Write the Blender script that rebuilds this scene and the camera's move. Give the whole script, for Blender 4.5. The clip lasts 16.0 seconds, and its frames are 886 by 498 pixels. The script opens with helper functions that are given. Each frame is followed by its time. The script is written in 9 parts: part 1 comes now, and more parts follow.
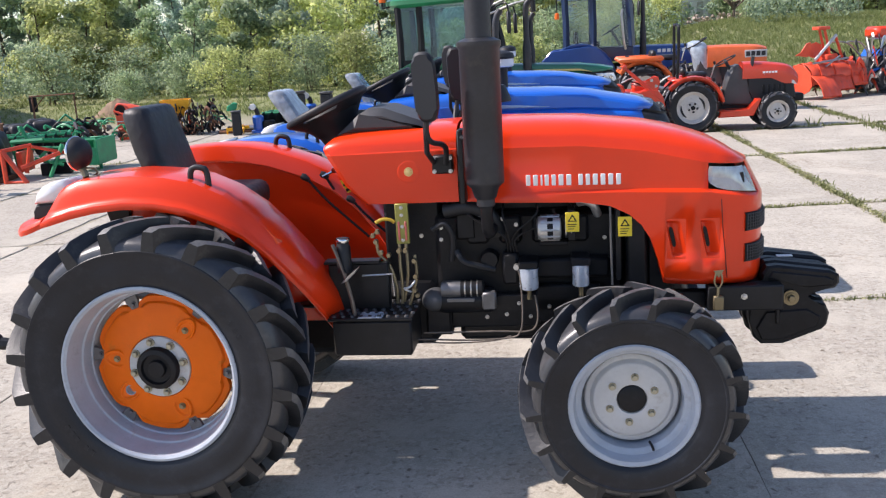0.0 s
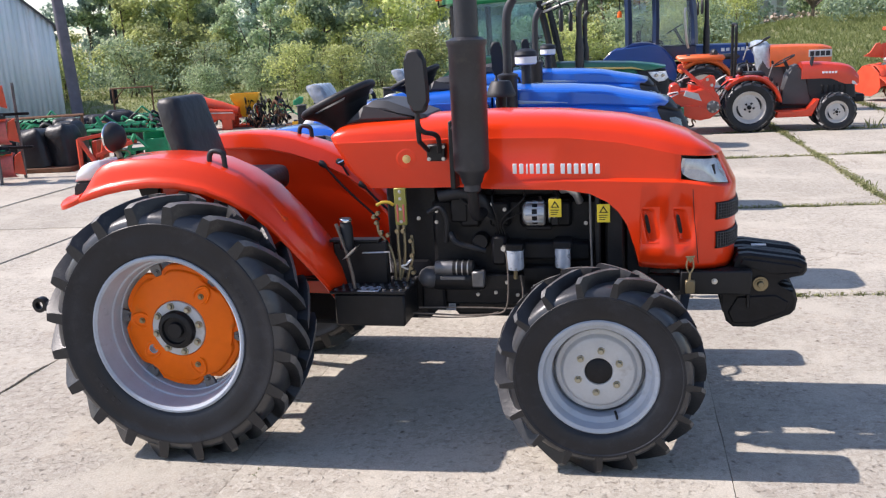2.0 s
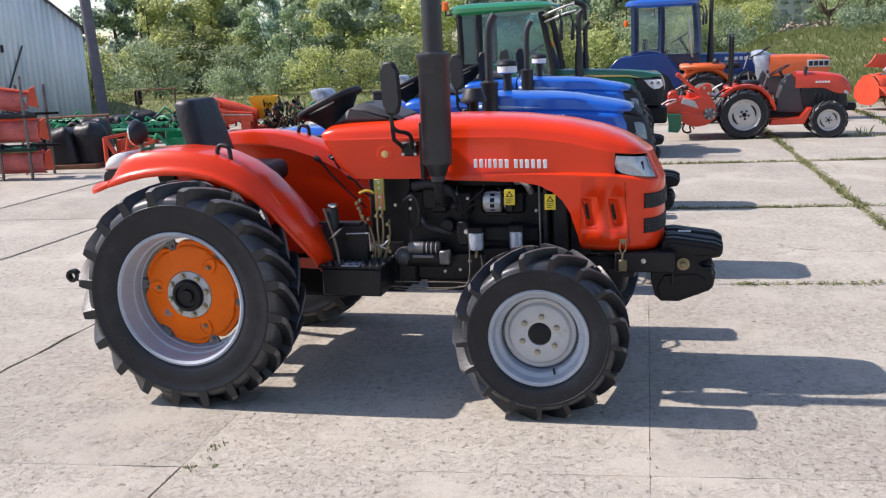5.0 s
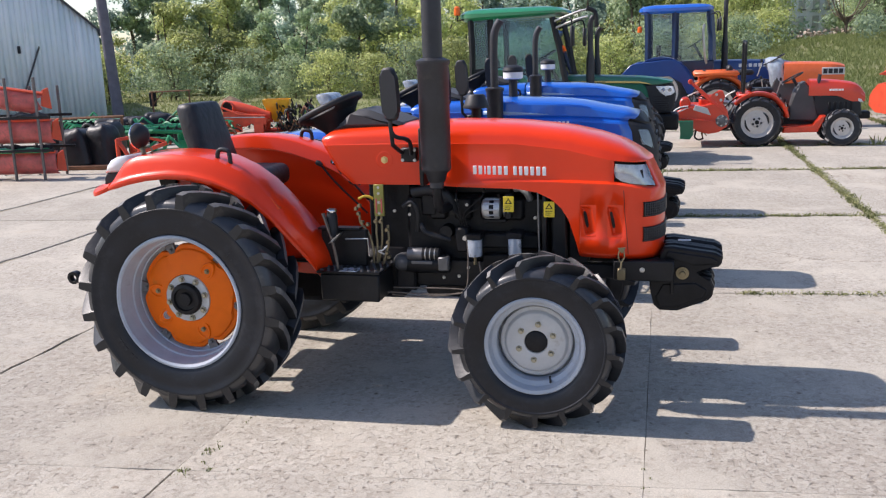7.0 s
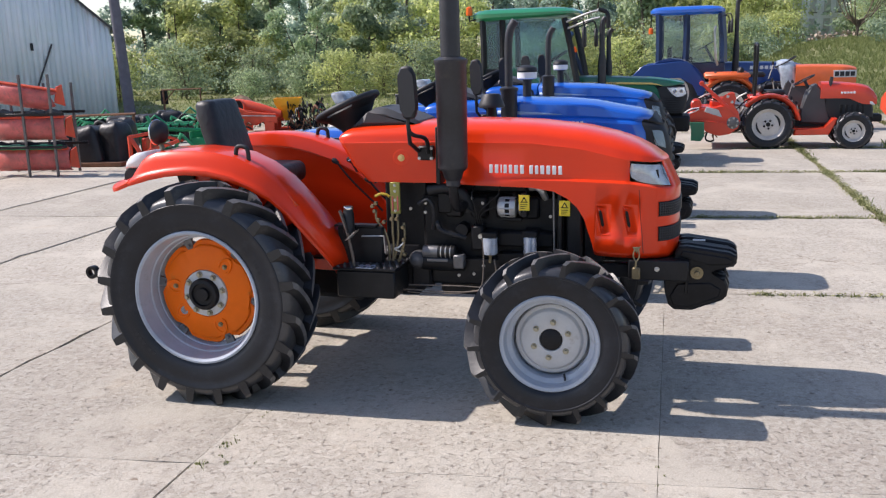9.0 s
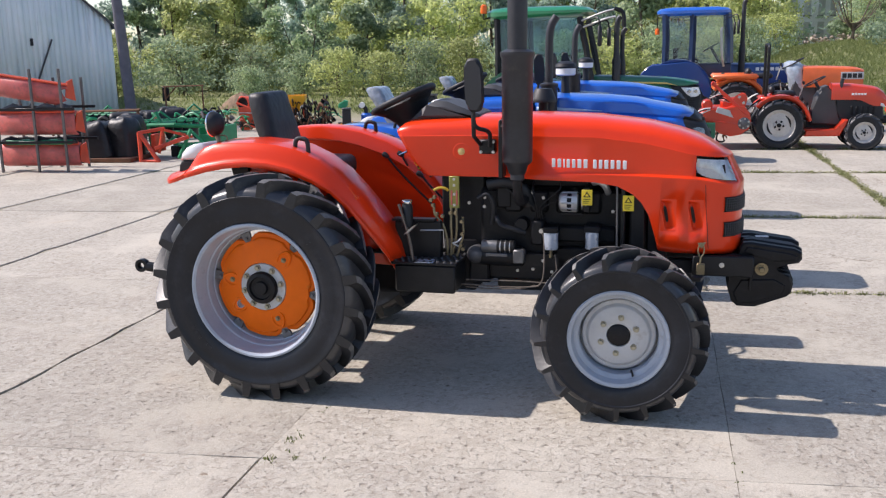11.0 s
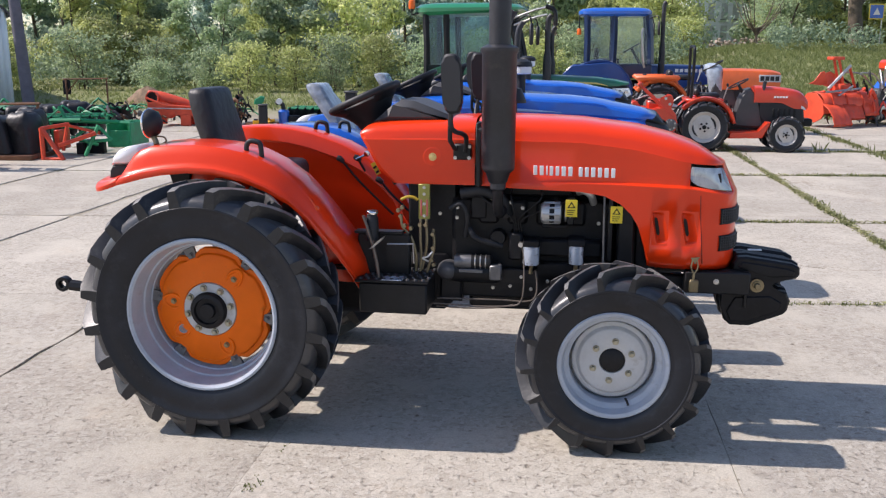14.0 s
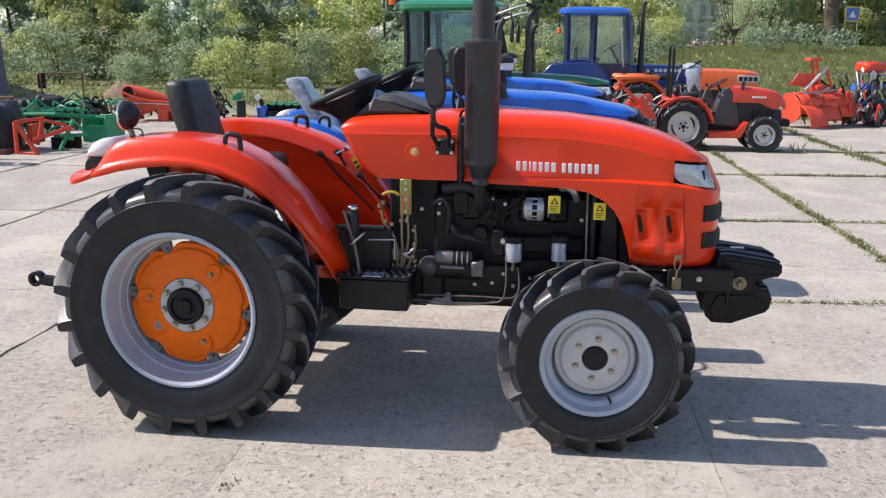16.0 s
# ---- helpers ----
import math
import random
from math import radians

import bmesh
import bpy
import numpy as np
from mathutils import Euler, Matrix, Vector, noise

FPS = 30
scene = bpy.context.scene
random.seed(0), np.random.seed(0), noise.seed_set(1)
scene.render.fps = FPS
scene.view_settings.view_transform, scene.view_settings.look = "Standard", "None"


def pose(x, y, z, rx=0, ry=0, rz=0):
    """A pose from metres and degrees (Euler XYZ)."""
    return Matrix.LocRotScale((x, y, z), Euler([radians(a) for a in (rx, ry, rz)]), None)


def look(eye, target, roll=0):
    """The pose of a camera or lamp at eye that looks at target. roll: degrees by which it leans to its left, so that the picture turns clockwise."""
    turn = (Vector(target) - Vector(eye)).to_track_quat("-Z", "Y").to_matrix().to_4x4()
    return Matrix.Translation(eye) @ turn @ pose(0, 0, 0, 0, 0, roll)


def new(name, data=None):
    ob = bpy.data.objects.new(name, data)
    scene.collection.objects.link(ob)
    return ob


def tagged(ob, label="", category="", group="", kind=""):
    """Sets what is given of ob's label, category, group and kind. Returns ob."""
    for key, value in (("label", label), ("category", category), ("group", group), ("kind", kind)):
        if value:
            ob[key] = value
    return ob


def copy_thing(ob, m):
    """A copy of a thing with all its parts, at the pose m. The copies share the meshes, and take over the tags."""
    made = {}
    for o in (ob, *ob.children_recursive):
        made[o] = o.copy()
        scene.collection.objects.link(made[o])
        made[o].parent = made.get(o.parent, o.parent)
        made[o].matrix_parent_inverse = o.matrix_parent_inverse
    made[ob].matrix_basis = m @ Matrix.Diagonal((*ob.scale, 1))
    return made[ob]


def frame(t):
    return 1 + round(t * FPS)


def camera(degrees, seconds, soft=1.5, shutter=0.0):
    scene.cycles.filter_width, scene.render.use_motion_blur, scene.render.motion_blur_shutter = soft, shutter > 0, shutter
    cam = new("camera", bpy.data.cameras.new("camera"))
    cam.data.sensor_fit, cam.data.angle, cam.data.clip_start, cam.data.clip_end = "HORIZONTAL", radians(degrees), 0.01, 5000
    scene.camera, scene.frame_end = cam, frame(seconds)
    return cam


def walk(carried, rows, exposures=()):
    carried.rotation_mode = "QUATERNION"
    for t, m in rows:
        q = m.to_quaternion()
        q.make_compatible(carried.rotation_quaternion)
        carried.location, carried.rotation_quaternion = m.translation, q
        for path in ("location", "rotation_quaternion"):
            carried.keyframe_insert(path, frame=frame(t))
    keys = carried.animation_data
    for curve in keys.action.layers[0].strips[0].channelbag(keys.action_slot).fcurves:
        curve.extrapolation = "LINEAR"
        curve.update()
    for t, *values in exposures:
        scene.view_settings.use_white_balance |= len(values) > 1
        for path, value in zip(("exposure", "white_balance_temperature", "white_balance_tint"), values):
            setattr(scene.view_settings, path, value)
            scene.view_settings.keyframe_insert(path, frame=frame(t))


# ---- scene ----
cam = camera(52.2, 16.0, 1.25)
PATH = [
    (0, (0.091, 0.033, 1.661), (0.034, 1.98, 1.209), -3.3),
    (0.5, (0.28, 0.049, 1.66), (0.161, 1.994, 1.209), -3.3),
    (1, (0.368, 0.025, 1.642), (0.192, 1.965, 1.19), -3.1),
    (1.5, (0.398, -0.101, 1.64), (0.192, 1.837, 1.188), -3.0),
    (2, (0.432, -0.273, 1.651), (0.215, 1.664, 1.201), -2.9),
    (2.5, (0.492, -0.409, 1.67), (0.266, 1.527, 1.222), -2.7),
    (3, (0.6, -0.597, 1.662), (0.365, 1.339, 1.215), -2.6),
    (3.5, (0.648, -0.735, 1.667), (0.406, 1.2, 1.221), -2.6),
    (6, (0.786, -0.921, 1.693), (0.511, 1.012, 1.26), -2.1),
    (6.5, (0.803, -0.894, 1.698), (0.519, 1.038, 1.267), -2.0),
    (7, (0.814, -0.888, 1.69), (0.523, 1.043, 1.261), -1.9),
    (7.5, (0.811, -0.9, 1.702), (0.514, 1.031, 1.274), -1.8),
    (8, (0.809, -0.904, 1.684), (0.509, 1.026, 1.257), -1.7),
    (8.5, (0.803, -0.915, 1.688), (0.499, 1.015, 1.26), -1.6),
    (9, (0.778, -0.927, 1.686), (0.471, 1.002, 1.258), -1.5),
    (9.5, (0.692, -0.957, 1.697), (0.384, 0.972, 1.267), -1.3),
    (10, (0.525, -1.006, 1.674), (0.219, 0.923, 1.245), -1.2),
    (10.2, (0.469, -1.028, 1.663), (0.174, 0.903, 1.236), -1.0),
    (12.5, (0.376, -0.647, 1.654), (0.108, 1.287, 1.222), -1.0),
    (13, (0.241, -0.602, 1.666), (0.017, 1.338, 1.231), -0.7),
    (13.5, (0.135, -0.569, 1.654), (-0.009, 1.378, 1.22), -0.3),
    (14, (0.088, -0.531, 1.646), (0.007, 1.419, 1.211), 0.1),
    (14.5, (0.073, -0.521, 1.648), (0.014, 1.43, 1.212), 0.2),
    (15, (0.072, -0.532, 1.654), (0.023, 1.419, 1.218), 0.6),
    (15.5, (0.076, -0.537, 1.661), (0.035, 1.414, 1.224), 0.6),
    (16, (0.072, -0.487, 1.625), (0.039, 1.464, 1.187), 0.7),
]
walk(cam, [(t, look(eye, target, roll)) for t, eye, target, roll in PATH], [(0, 0.68), (1.5, 0.68), (2.5, 0.61), (3.5, 0.53), (6, 0.47), (16, 0.46)])

# world, sun, exposure
SUN_ELEVATION, SUN_FROM = 45.0, 177.2      # degrees; the sun stands towards (cos, sin) of SUN_FROM
world = bpy.data.worlds.new("sky")
scene.world = world
world.use_nodes = True
sky = world.node_tree.nodes.new("ShaderNodeTexSky")
sky.sky_type, sky.sun_disc = "NISHITA", False
sky.sun_elevation, sky.sun_rotation = radians(SUN_ELEVATION), radians(90 - SUN_FROM)
sky.air_density, sky.dust_density, sky.ozone_density = 1.0, 0.7, 1.0
world.node_tree.links.new(sky.outputs[0], world.node_tree.nodes["Background"].inputs[0])
world.node_tree.nodes["Background"].inputs[1].default_value = 0.124
sun_data = bpy.data.lights.new("sun", "SUN")
sun_data.energy, sun_data.angle, sun_data.color = 4.2, radians(0.55), (1.0, 0.94, 0.85)
sun = new("sun", sun_data)
away = Vector((math.cos(radians(SUN_FROM)) * math.cos(radians(SUN_ELEVATION)), math.sin(radians(SUN_FROM)) * math.cos(radians(SUN_ELEVATION)), math.sin(radians(SUN_ELEVATION))))
sun.matrix_world = look(away * 30, (0, 0, 0))
scene.view_settings.use_white_balance = True
scene.view_settings.white_balance_temperature, scene.view_settings.white_balance_tint = 6390, 18


# materials
def nodes_of(name):
    m = bpy.data.materials.new(name)
    m.use_nodes = True
    t = m.node_tree
    return m, t, t.nodes["Principled BSDF"]


def node(t, kind, **values):
    n = t.nodes.new(kind)
    for key, value in values.items():
        n.inputs[key.replace("_", " ")].default_value = value
    return n


def mixed(t, fac, a, b, blend="MIX"):
    """A colour mix; a and b are sockets or colours, fac a socket or number."""
    n = t.nodes.new("ShaderNodeMix")
    n.data_type, n.blend_type = "RGBA", blend
    for i, v in ((0, fac), (6, a), (7, b)):
        if hasattr(v, "is_linked"):
            t.links.new(v, n.inputs[i])
        elif i == 0:
            n.inputs[0].default_value = v
        else:
            n.inputs[i].default_value = (*v, 1)
    return n.outputs[2]


def ramped(t, socket, lo, hi):
    n = t.nodes.new("ShaderNodeMapRange")
    n.inputs["From Min"].default_value, n.inputs["From Max"].default_value = lo, hi
    t.links.new(socket, n.inputs["Value"])
    return n.outputs[0]


def noise_at(t, coords, scale, detail=4.0, rough=0.6):
    n = node(t, "ShaderNodeTexNoise", Scale=scale, Detail=detail, Roughness=rough)
    t.links.new(coords, n.inputs["Vector"])
    return n.outputs["Fac"]


def plain(name, base, rough=0.5, metal=0.0, var=0.18, scale=6.0, grain=0.08, bump=0.05, bscale=90.0, coat=0.0, dirt=None, dirt_amount=0.0, objects=0.0, islands=0.0, spec=0.5):
    """A surface with large and fine variation, dirt, and a fine relief."""
    m, t, b = nodes_of(name)
    co = t.nodes.new("ShaderNodeTexCoord").outputs["Object"]
    big, fine = noise_at(t, co, scale), noise_at(t, co, bscale, 3.0)
    dark, light = [c * (1 - var) for c in base], [min(1, c * (1 + var)) for c in base]
    col = mixed(t, ramped(t, big, 0.3, 0.7), dark, light)
    col = mixed(t, grain, col, mixed(t, fine, (0.0, 0.0, 0.0), (1.0, 1.0, 1.0)), "OVERLAY")
    if dirt:
        patch = ramped(t, noise_at(t, co, scale * 2.3, 6.0, 0.7), 0.62 - 0.3 * dirt_amount, 0.85 - 0.2 * dirt_amount)
        col = mixed(t, patch, col, dirt)
    if objects or islands:
        rnd = t.nodes.new("ShaderNodeObjectInfo").outputs["Random"] if objects else t.nodes.new("ShaderNodeNewGeometry").outputs["Random Per Island"]
        hsv = t.nodes.new("ShaderNodeHueSaturation")
        mr = t.nodes.new("ShaderNodeMapRange")
        mr.inputs["To Min"].default_value, mr.inputs["To Max"].default_value = 1 - (objects or islands), 1 + (objects or islands)
        t.links.new(rnd, mr.inputs["Value"])
        t.links.new(mr.outputs[0], hsv.inputs["Value"])
        t.links.new(col, hsv.inputs["Color"])
        col = hsv.outputs[0]
    t.links.new(col, b.inputs["Base Color"])
    rr = t.nodes.new("ShaderNodeMapRange")
    rr.inputs["To Min"].default_value, rr.inputs["To Max"].default_value = max(0.02, rough * 0.8), min(1, rough * 1.2)
    t.links.new(big, rr.inputs["Value"])
    t.links.new(rr.outputs[0], b.inputs["Roughness"])
    b.inputs["Metallic"].default_value, b.inputs["Coat Weight"].default_value, b.inputs["Coat Roughness"].default_value = metal, coat, 0.06
    b.inputs["Specular IOR Level"].default_value = spec
    if bump:
        bp = node(t, "ShaderNodeBump", Strength=bump, Distance=0.01)
        t.links.new(fine, bp.inputs["Height"])
        t.links.new(bp.outputs[0], b.inputs["Normal"])
    return m


def times(t, a, b, add=None):
    """a * b (+ add), kept between 0 and 1; each a socket or a number."""
    n = t.nodes.new("ShaderNodeMath")
    n.operation = "MULTIPLY" if add is None else "MULTIPLY_ADD"
    n.use_clamp = True
    for k, v in enumerate((a, b) if add is None else (a, b, add)):
        if hasattr(v, "is_linked"):
            t.links.new(v, n.inputs[k])
        else:
            n.inputs[k].default_value = v
    return n.outputs[0]


def stretched(t, coords, scale, turn=0.0):
    n = t.nodes.new("ShaderNodeMapping")
    n.inputs["Scale"].default_value = scale
    n.inputs["Rotation"].default_value = (0, 0, turn)
    t.links.new(coords, n.inputs["Vector"])
    return n.outputs[0]


def concrete_material():
    m, t, b = nodes_of("weathered_concrete")
    co = t.nodes.new("ShaderNodeNewGeometry").outputs["Position"]
    rnd = t.nodes.new("ShaderNodeObjectInfo").outputs["Random"]
    # broad tone, dust and old damp patches
    col = mixed(t, ramped(t, noise_at(t, co, 0.55, 7.0, 0.65), 0.32, 0.68), (0.365, 0.328, 0.266), (0.48, 0.440, 0.362))
    col = mixed(t, times(t, ramped(t, noise_at(t, co, 1.7, 9.0, 0.72), 0.50, 0.66), 0.75), col, (0.335, 0.290, 0.235))
    streaks = noise_at(t, stretched(t, co, (7.0, 0.9, 1.0), 0.09), 1.0, 7.0, 0.7)
    col = mixed(t, times(t, ramped(t, streaks, 0.50, 0.72), 0.55), col, (0.36, 0.325, 0.275))
    across = noise_at(t, stretched(t, co, (0.7, 5.0, 1.0), -0.05), 1.0, 7.0, 0.7)
    col = mixed(t, times(t, ramped(t, across, 0.54, 0.74), 0.45), col, (0.54, 0.505, 0.43))
    # where the smooth skin is left, and where it has worn to the rough mix
    skin = ramped(t, noise_at(t, co, 1.25, 10.0, 0.72), 0.50, 0.585)
    col = mixed(t, times(t, skin, 0.5), col, (0.525, 0.485, 0.410))
    warm = ramped(t, noise_at(t, co, 2.6, 6.0, 0.7), 0.58, 0.72)
    col = mixed(t, times(t, warm, 0.35), col, (0.46, 0.355, 0.245))
    rough = times(t, skin, -0.75, 1.0)
    # stones, pits and grit of the bare mix
    v = node(t, "ShaderNodeTexVoronoi", Scale=42.0)
    v.inputs["Randomness"].default_value = 1.0
    wob = node(t, "ShaderNodeTexNoise", Scale=30.0, Detail=3.0)
    t.links.new(co, wob.inputs["Vector"])
    bend = t.nodes.new("ShaderNodeVectorMath")
    bend.operation = "MULTIPLY_ADD"
    bend.inputs[1].default_value = (0.035, 0.035, 0.035)
    t.links.new(wob.outputs["Color"], bend.inputs[0])
    t.links.new(co, bend.inputs[2])
    t.links.new(bend.outputs[0], v.inputs["Vector"])
    col = mixed(t, times(t, rough, 0.40), col, mixed(t, v.outputs["Color"], (0.27, 0.235, 0.195), (0.60, 0.565, 0.50)))
    pits = times(t, ramped(t, noise_at(t, co, 30.0, 4.0, 0.6), 0.57, 0.70), rough)
    col = mixed(t, times(t, pits, 0.85), col, (0.185, 0.155, 0.125))
    small = times(t, ramped(t, noise_at(t, co, 85.0, 5.0, 0.75), 0.56, 0.66), rough)
    col = mixed(t, times(t, small, 0.6), col, (0.22, 0.19, 0.155))
    fine = noise_at(t, co, 120.0, 5.0, 0.8)
    col = mixed(t, 0.30, col, mixed(t, ramped(t, fine, 0.25, 0.75), (0.0, 0.0, 0.0), (1.0, 1.0, 1.0)), "OVERLAY")
    # scattered dark crumbs and stains
    chip = node(t, "ShaderNodeTexVoronoi", Scale=9.0)
    chip.inputs["Randomness"].default_value = 1.0
    t.links.new(bend.outputs[0], chip.inputs["Vector"])
    few = ramped(t, noise_at(t, co, 1.4, 5.0, 0.7), 0.50, 0.60)
    col = mixed(t, times(t, ramped(t, chip.outputs["Distance"], 0.115, 0.07), few), col, mixed(t, chip.outputs["Color"], (0.12, 0.095, 0.07), (0.36, 0.29, 0.22)))
    # a few wandering cracks
    wide = node(t, "ShaderNodeTexNoise", Scale=2.4, Detail=6.0, Roughness=0.7)
    t.links.new(co, wide.inputs["Vector"])
    sway = t.nodes.new("ShaderNodeVectorMath")
    sway.operation = "MULTIPLY_ADD"
    sway.inputs[1].default_value = (0.55, 0.55, 0.55)
    t.links.new(wide.outputs["Color"], sway.inputs[0])
    t.links.new(co, sway.inputs[2])
    cr = node(t, "ShaderNodeTexVoronoi", Scale=0.42)
    cr.feature = "DISTANCE_TO_EDGE"
    t.links.new(sway.outputs[0], cr.inputs["Vector"])
    crack = times(t, ramped(t, cr.outputs["Distance"], 0.0045, 0.0012), ramped(t, noise_at(t, co, 0.5, 2.0), 0.52, 0.62))
    col = mixed(t, times(t, crack, 0.7), col, (0.16, 0.13, 0.10))
    hsv = t.nodes.new("ShaderNodeHueSaturation")
    mr = t.nodes.new("ShaderNodeMapRange")
    mr.inputs["To Min"].default_value, mr.inputs["To Max"].default_value = 0.93, 1.07
    t.links.new(rnd, mr.inputs["Value"])
    t.links.new(mr.outputs[0], hsv.inputs["Value"])
    t.links.new(col, hsv.inputs["Color"])
    t.links.new(hsv.outputs[0], b.inputs["Base Color"])
    b.inputs["Roughness"].default_value = 0.92
    b.inputs["Specular IOR Level"].default_value = 0.3
    b0 = node(t, "ShaderNodeBump", Strength=0.5, Distance=0.012)
    t.links.new(noise_at(t, co, 9.0, 6.0, 0.7), b0.inputs["Height"])
    b1 = node(t, "ShaderNodeBump", Strength=0.7, Distance=0.007)
    b1.invert = True
    t.links.new(times(t, small, 0.5, pits), b1.inputs["Height"])
    t.links.new(b0.outputs[0], b1.inputs["Normal"])
    b2 = node(t, "ShaderNodeBump", Strength=0.35, Distance=0.004)
    t.links.new(fine, b2.inputs["Height"])
    t.links.new(b1.outputs[0], b2.inputs["Normal"])
    t.links.new(b2.outputs[0], b.inputs["Normal"])
    return m


def soil_material():
    m, t, b = nodes_of("soil_and_grass")
    co = t.nodes.new("ShaderNodeNewGeometry").outputs["Position"]
    sep = t.nodes.new("ShaderNodeSeparateXYZ")
    t.links.new(co, sep.inputs[0])
    col = mixed(t, noise_at(t, co, 1.2, 6.0, 0.7), (0.13, 0.155, 0.05), (0.25, 0.26, 0.10))
    col = mixed(t, ramped(t, noise_at(t, co, 0.35, 5.0, 0.7), 0.45, 0.7), col, (0.23, 0.22, 0.11))
    dirt = mixed(t, noise_at(t, co, 3.0, 6.0, 0.7), (0.22, 0.19, 0.135), (0.42, 0.37, 0.28))
    yard = ramped(t, sep.outputs["Y"], 26.0, 21.0)
    t.links.new(mixed(t, yard, col, dirt), b.inputs["Base Color"])
    b.inputs["Roughness"].default_value = 0.95
    bp = node(t, "ShaderNodeBump", Strength=0.6, Distance=0.05)
    t.links.new(noise_at(t, co, 22.0, 5.0, 0.7), bp.inputs["Height"])
    t.links.new(bp.outputs[0], b.inputs["Normal"])
    return m


def leaf_material(name, dark, light, glow=0.45):
    m, t, b = nodes_of(name)
    geo, info = t.nodes.new("ShaderNodeNewGeometry"), t.nodes.new("ShaderNodeObjectInfo")
    col = mixed(t, geo.outputs["Random Per Island"], dark, light)
    hsv = t.nodes.new("ShaderNodeHueSaturation")
    mr = t.nodes.new("ShaderNodeMapRange")
    mr.inputs["To Min"].default_value, mr.inputs["To Max"].default_value = 0.75, 1.25
    t.links.new(info.outputs["Random"], mr.inputs["Value"])
    t.links.new(mr.outputs[0], hsv.inputs["Value"])
    t.links.new(col, hsv.inputs["Color"])
    t.links.new(hsv.outputs[0], b.inputs["Base Color"])
    b.inputs["Roughness"].default_value = 0.6
    tr = t.nodes.new("ShaderNodeBsdfTranslucent")
    t.links.new(hsv.outputs[0], tr.inputs["Color"])
    mx = t.nodes.new("ShaderNodeMixShader")
    mx.inputs[0].default_value = glow
    t.links.new(b.outputs[0], mx.inputs[1])
    t.links.new(tr.outputs[0], mx.inputs[2])
    t.links.new(mx.outputs[0], t.nodes["Material Output"].inputs["Surface"])
    return m


def glass_material(name, tint, rough=0.02, alpha=0.35):
    """A thin pane: mostly clear, with mirror gloss."""
    m, t, b = nodes_of(name)
    clear = t.nodes.new("ShaderNodeBsdfTransparent")
    clear.inputs["Color"].default_value = (*tint, 1)
    gloss = t.nodes.new("ShaderNodeBsdfGlossy")
    gloss.inputs["Roughness"].default_value = rough
    fr = node(t, "ShaderNodeFresnel", IOR=1.5)
    add = t.nodes.new("ShaderNodeMath")
    add.inputs[1].default_value = alpha * 0.3
    t.links.new(fr.outputs[0], add.inputs[0])
    mx = t.nodes.new("ShaderNodeMixShader")
    t.links.new(add.outputs[0], mx.inputs[0])
    t.links.new(clear.outputs[0], mx.inputs[1])
    t.links.new(gloss.outputs[0], mx.inputs[2])
    t.links.new(mx.outputs[0], t.nodes["Material Output"].inputs["Surface"])
    return m


def sheet_metal_material():
    """Galvanised sheets with pale runs down them."""
    m, t, b = nodes_of("pale_green_sheet_metal")
    co = t.nodes.new("ShaderNodeTexCoord").outputs["Object"]
    runs = noise_at(t, stretched(t, co, (5.0, 5.0, 0.25)), 1.0, 6.0, 0.7)
    col = mixed(t, ramped(t, runs, 0.34, 0.66), (0.68, 0.77, 0.78), (0.92, 0.95, 0.95))
    low = noise_at(t, stretched(t, co, (0.4, 0.4, 0.8)), 1.0, 4.0, 0.6)
    col = mixed(t, times(t, ramped(t, low, 0.5, 0.75), 0.5), col, (0.66, 0.79, 0.69))
    col = mixed(t, times(t, ramped(t, noise_at(t, stretched(t, co, (9.0, 9.0, 0.5)), 1.0, 6.0, 0.7), 0.60, 0.72), 0.5), col, (0.36, 0.37, 0.36))
    t.links.new(col, b.inputs["Base Color"])
    b.inputs["Roughness"].default_value, b.inputs["Metallic"].default_value = 0.45, 0.0
    return m


ORANGE = plain("orange_red_paint", (0.77, 0.041, 0.004), 0.30, var=0.05, grain=0.02, bump=0.010, bscale=14, coat=0.45, scale=2.0, spec=0.25)
BLUE = plain("blue_paint", (0.006, 0.110, 0.53), 0.3, var=0.08, grain=0.03, bump=0.012, bscale=25, coat=0.8, scale=2.0)
DEEP_BLUE = plain("deep_blue_paint", (0.008, 0.048, 0.21), 0.35, var=0.1, grain=0.03, bump=0.012, coat=0.5, scale=2.0)
GREEN = plain("green_paint", (0.007, 0.125, 0.066), 0.35, var=0.1, grain=0.03, bump=0.012, coat=0.5, scale=2.0)
ROOF_GREEN = plain("bright_green_roof_paint", (0.012, 0.21, 0.085), 0.3, var=0.1, grain=0.03, bump=0.012, coat=0.6, scale=2.0)
BRIGHT_GREEN = plain("bright_green_paint", (0.015, 0.26, 0.11), 0.5, var=0.25, grain=0.1, dirt=(0.12, 0.08, 0.05), dirt_amount=0.15)
PALE_WHEEL = plain("cream_white_wheel_paint", (0.60, 0.57, 0.53), 0.45, var=0.12, grain=0.06, dirt=(0.32, 0.27, 0.22), dirt_amount=0.2)
NAVY = plain("navy_cab_paint", (0.006, 0.020, 0.065), 0.35, var=0.1, coat=0.4)
RED = plain("red_paint", (0.66, 0.044, 0.012), 0.32, var=0.1, grain=0.04, bump=0.012, coat=0.5, scale=3.0)
DULL_RED = plain("weathered_red_paint", (0.54, 0.105, 0.090), 0.5, var=0.3, grain=0.15, dirt=(0.24, 0.085, 0.07), dirt_amount=0.45, coat=0.2)
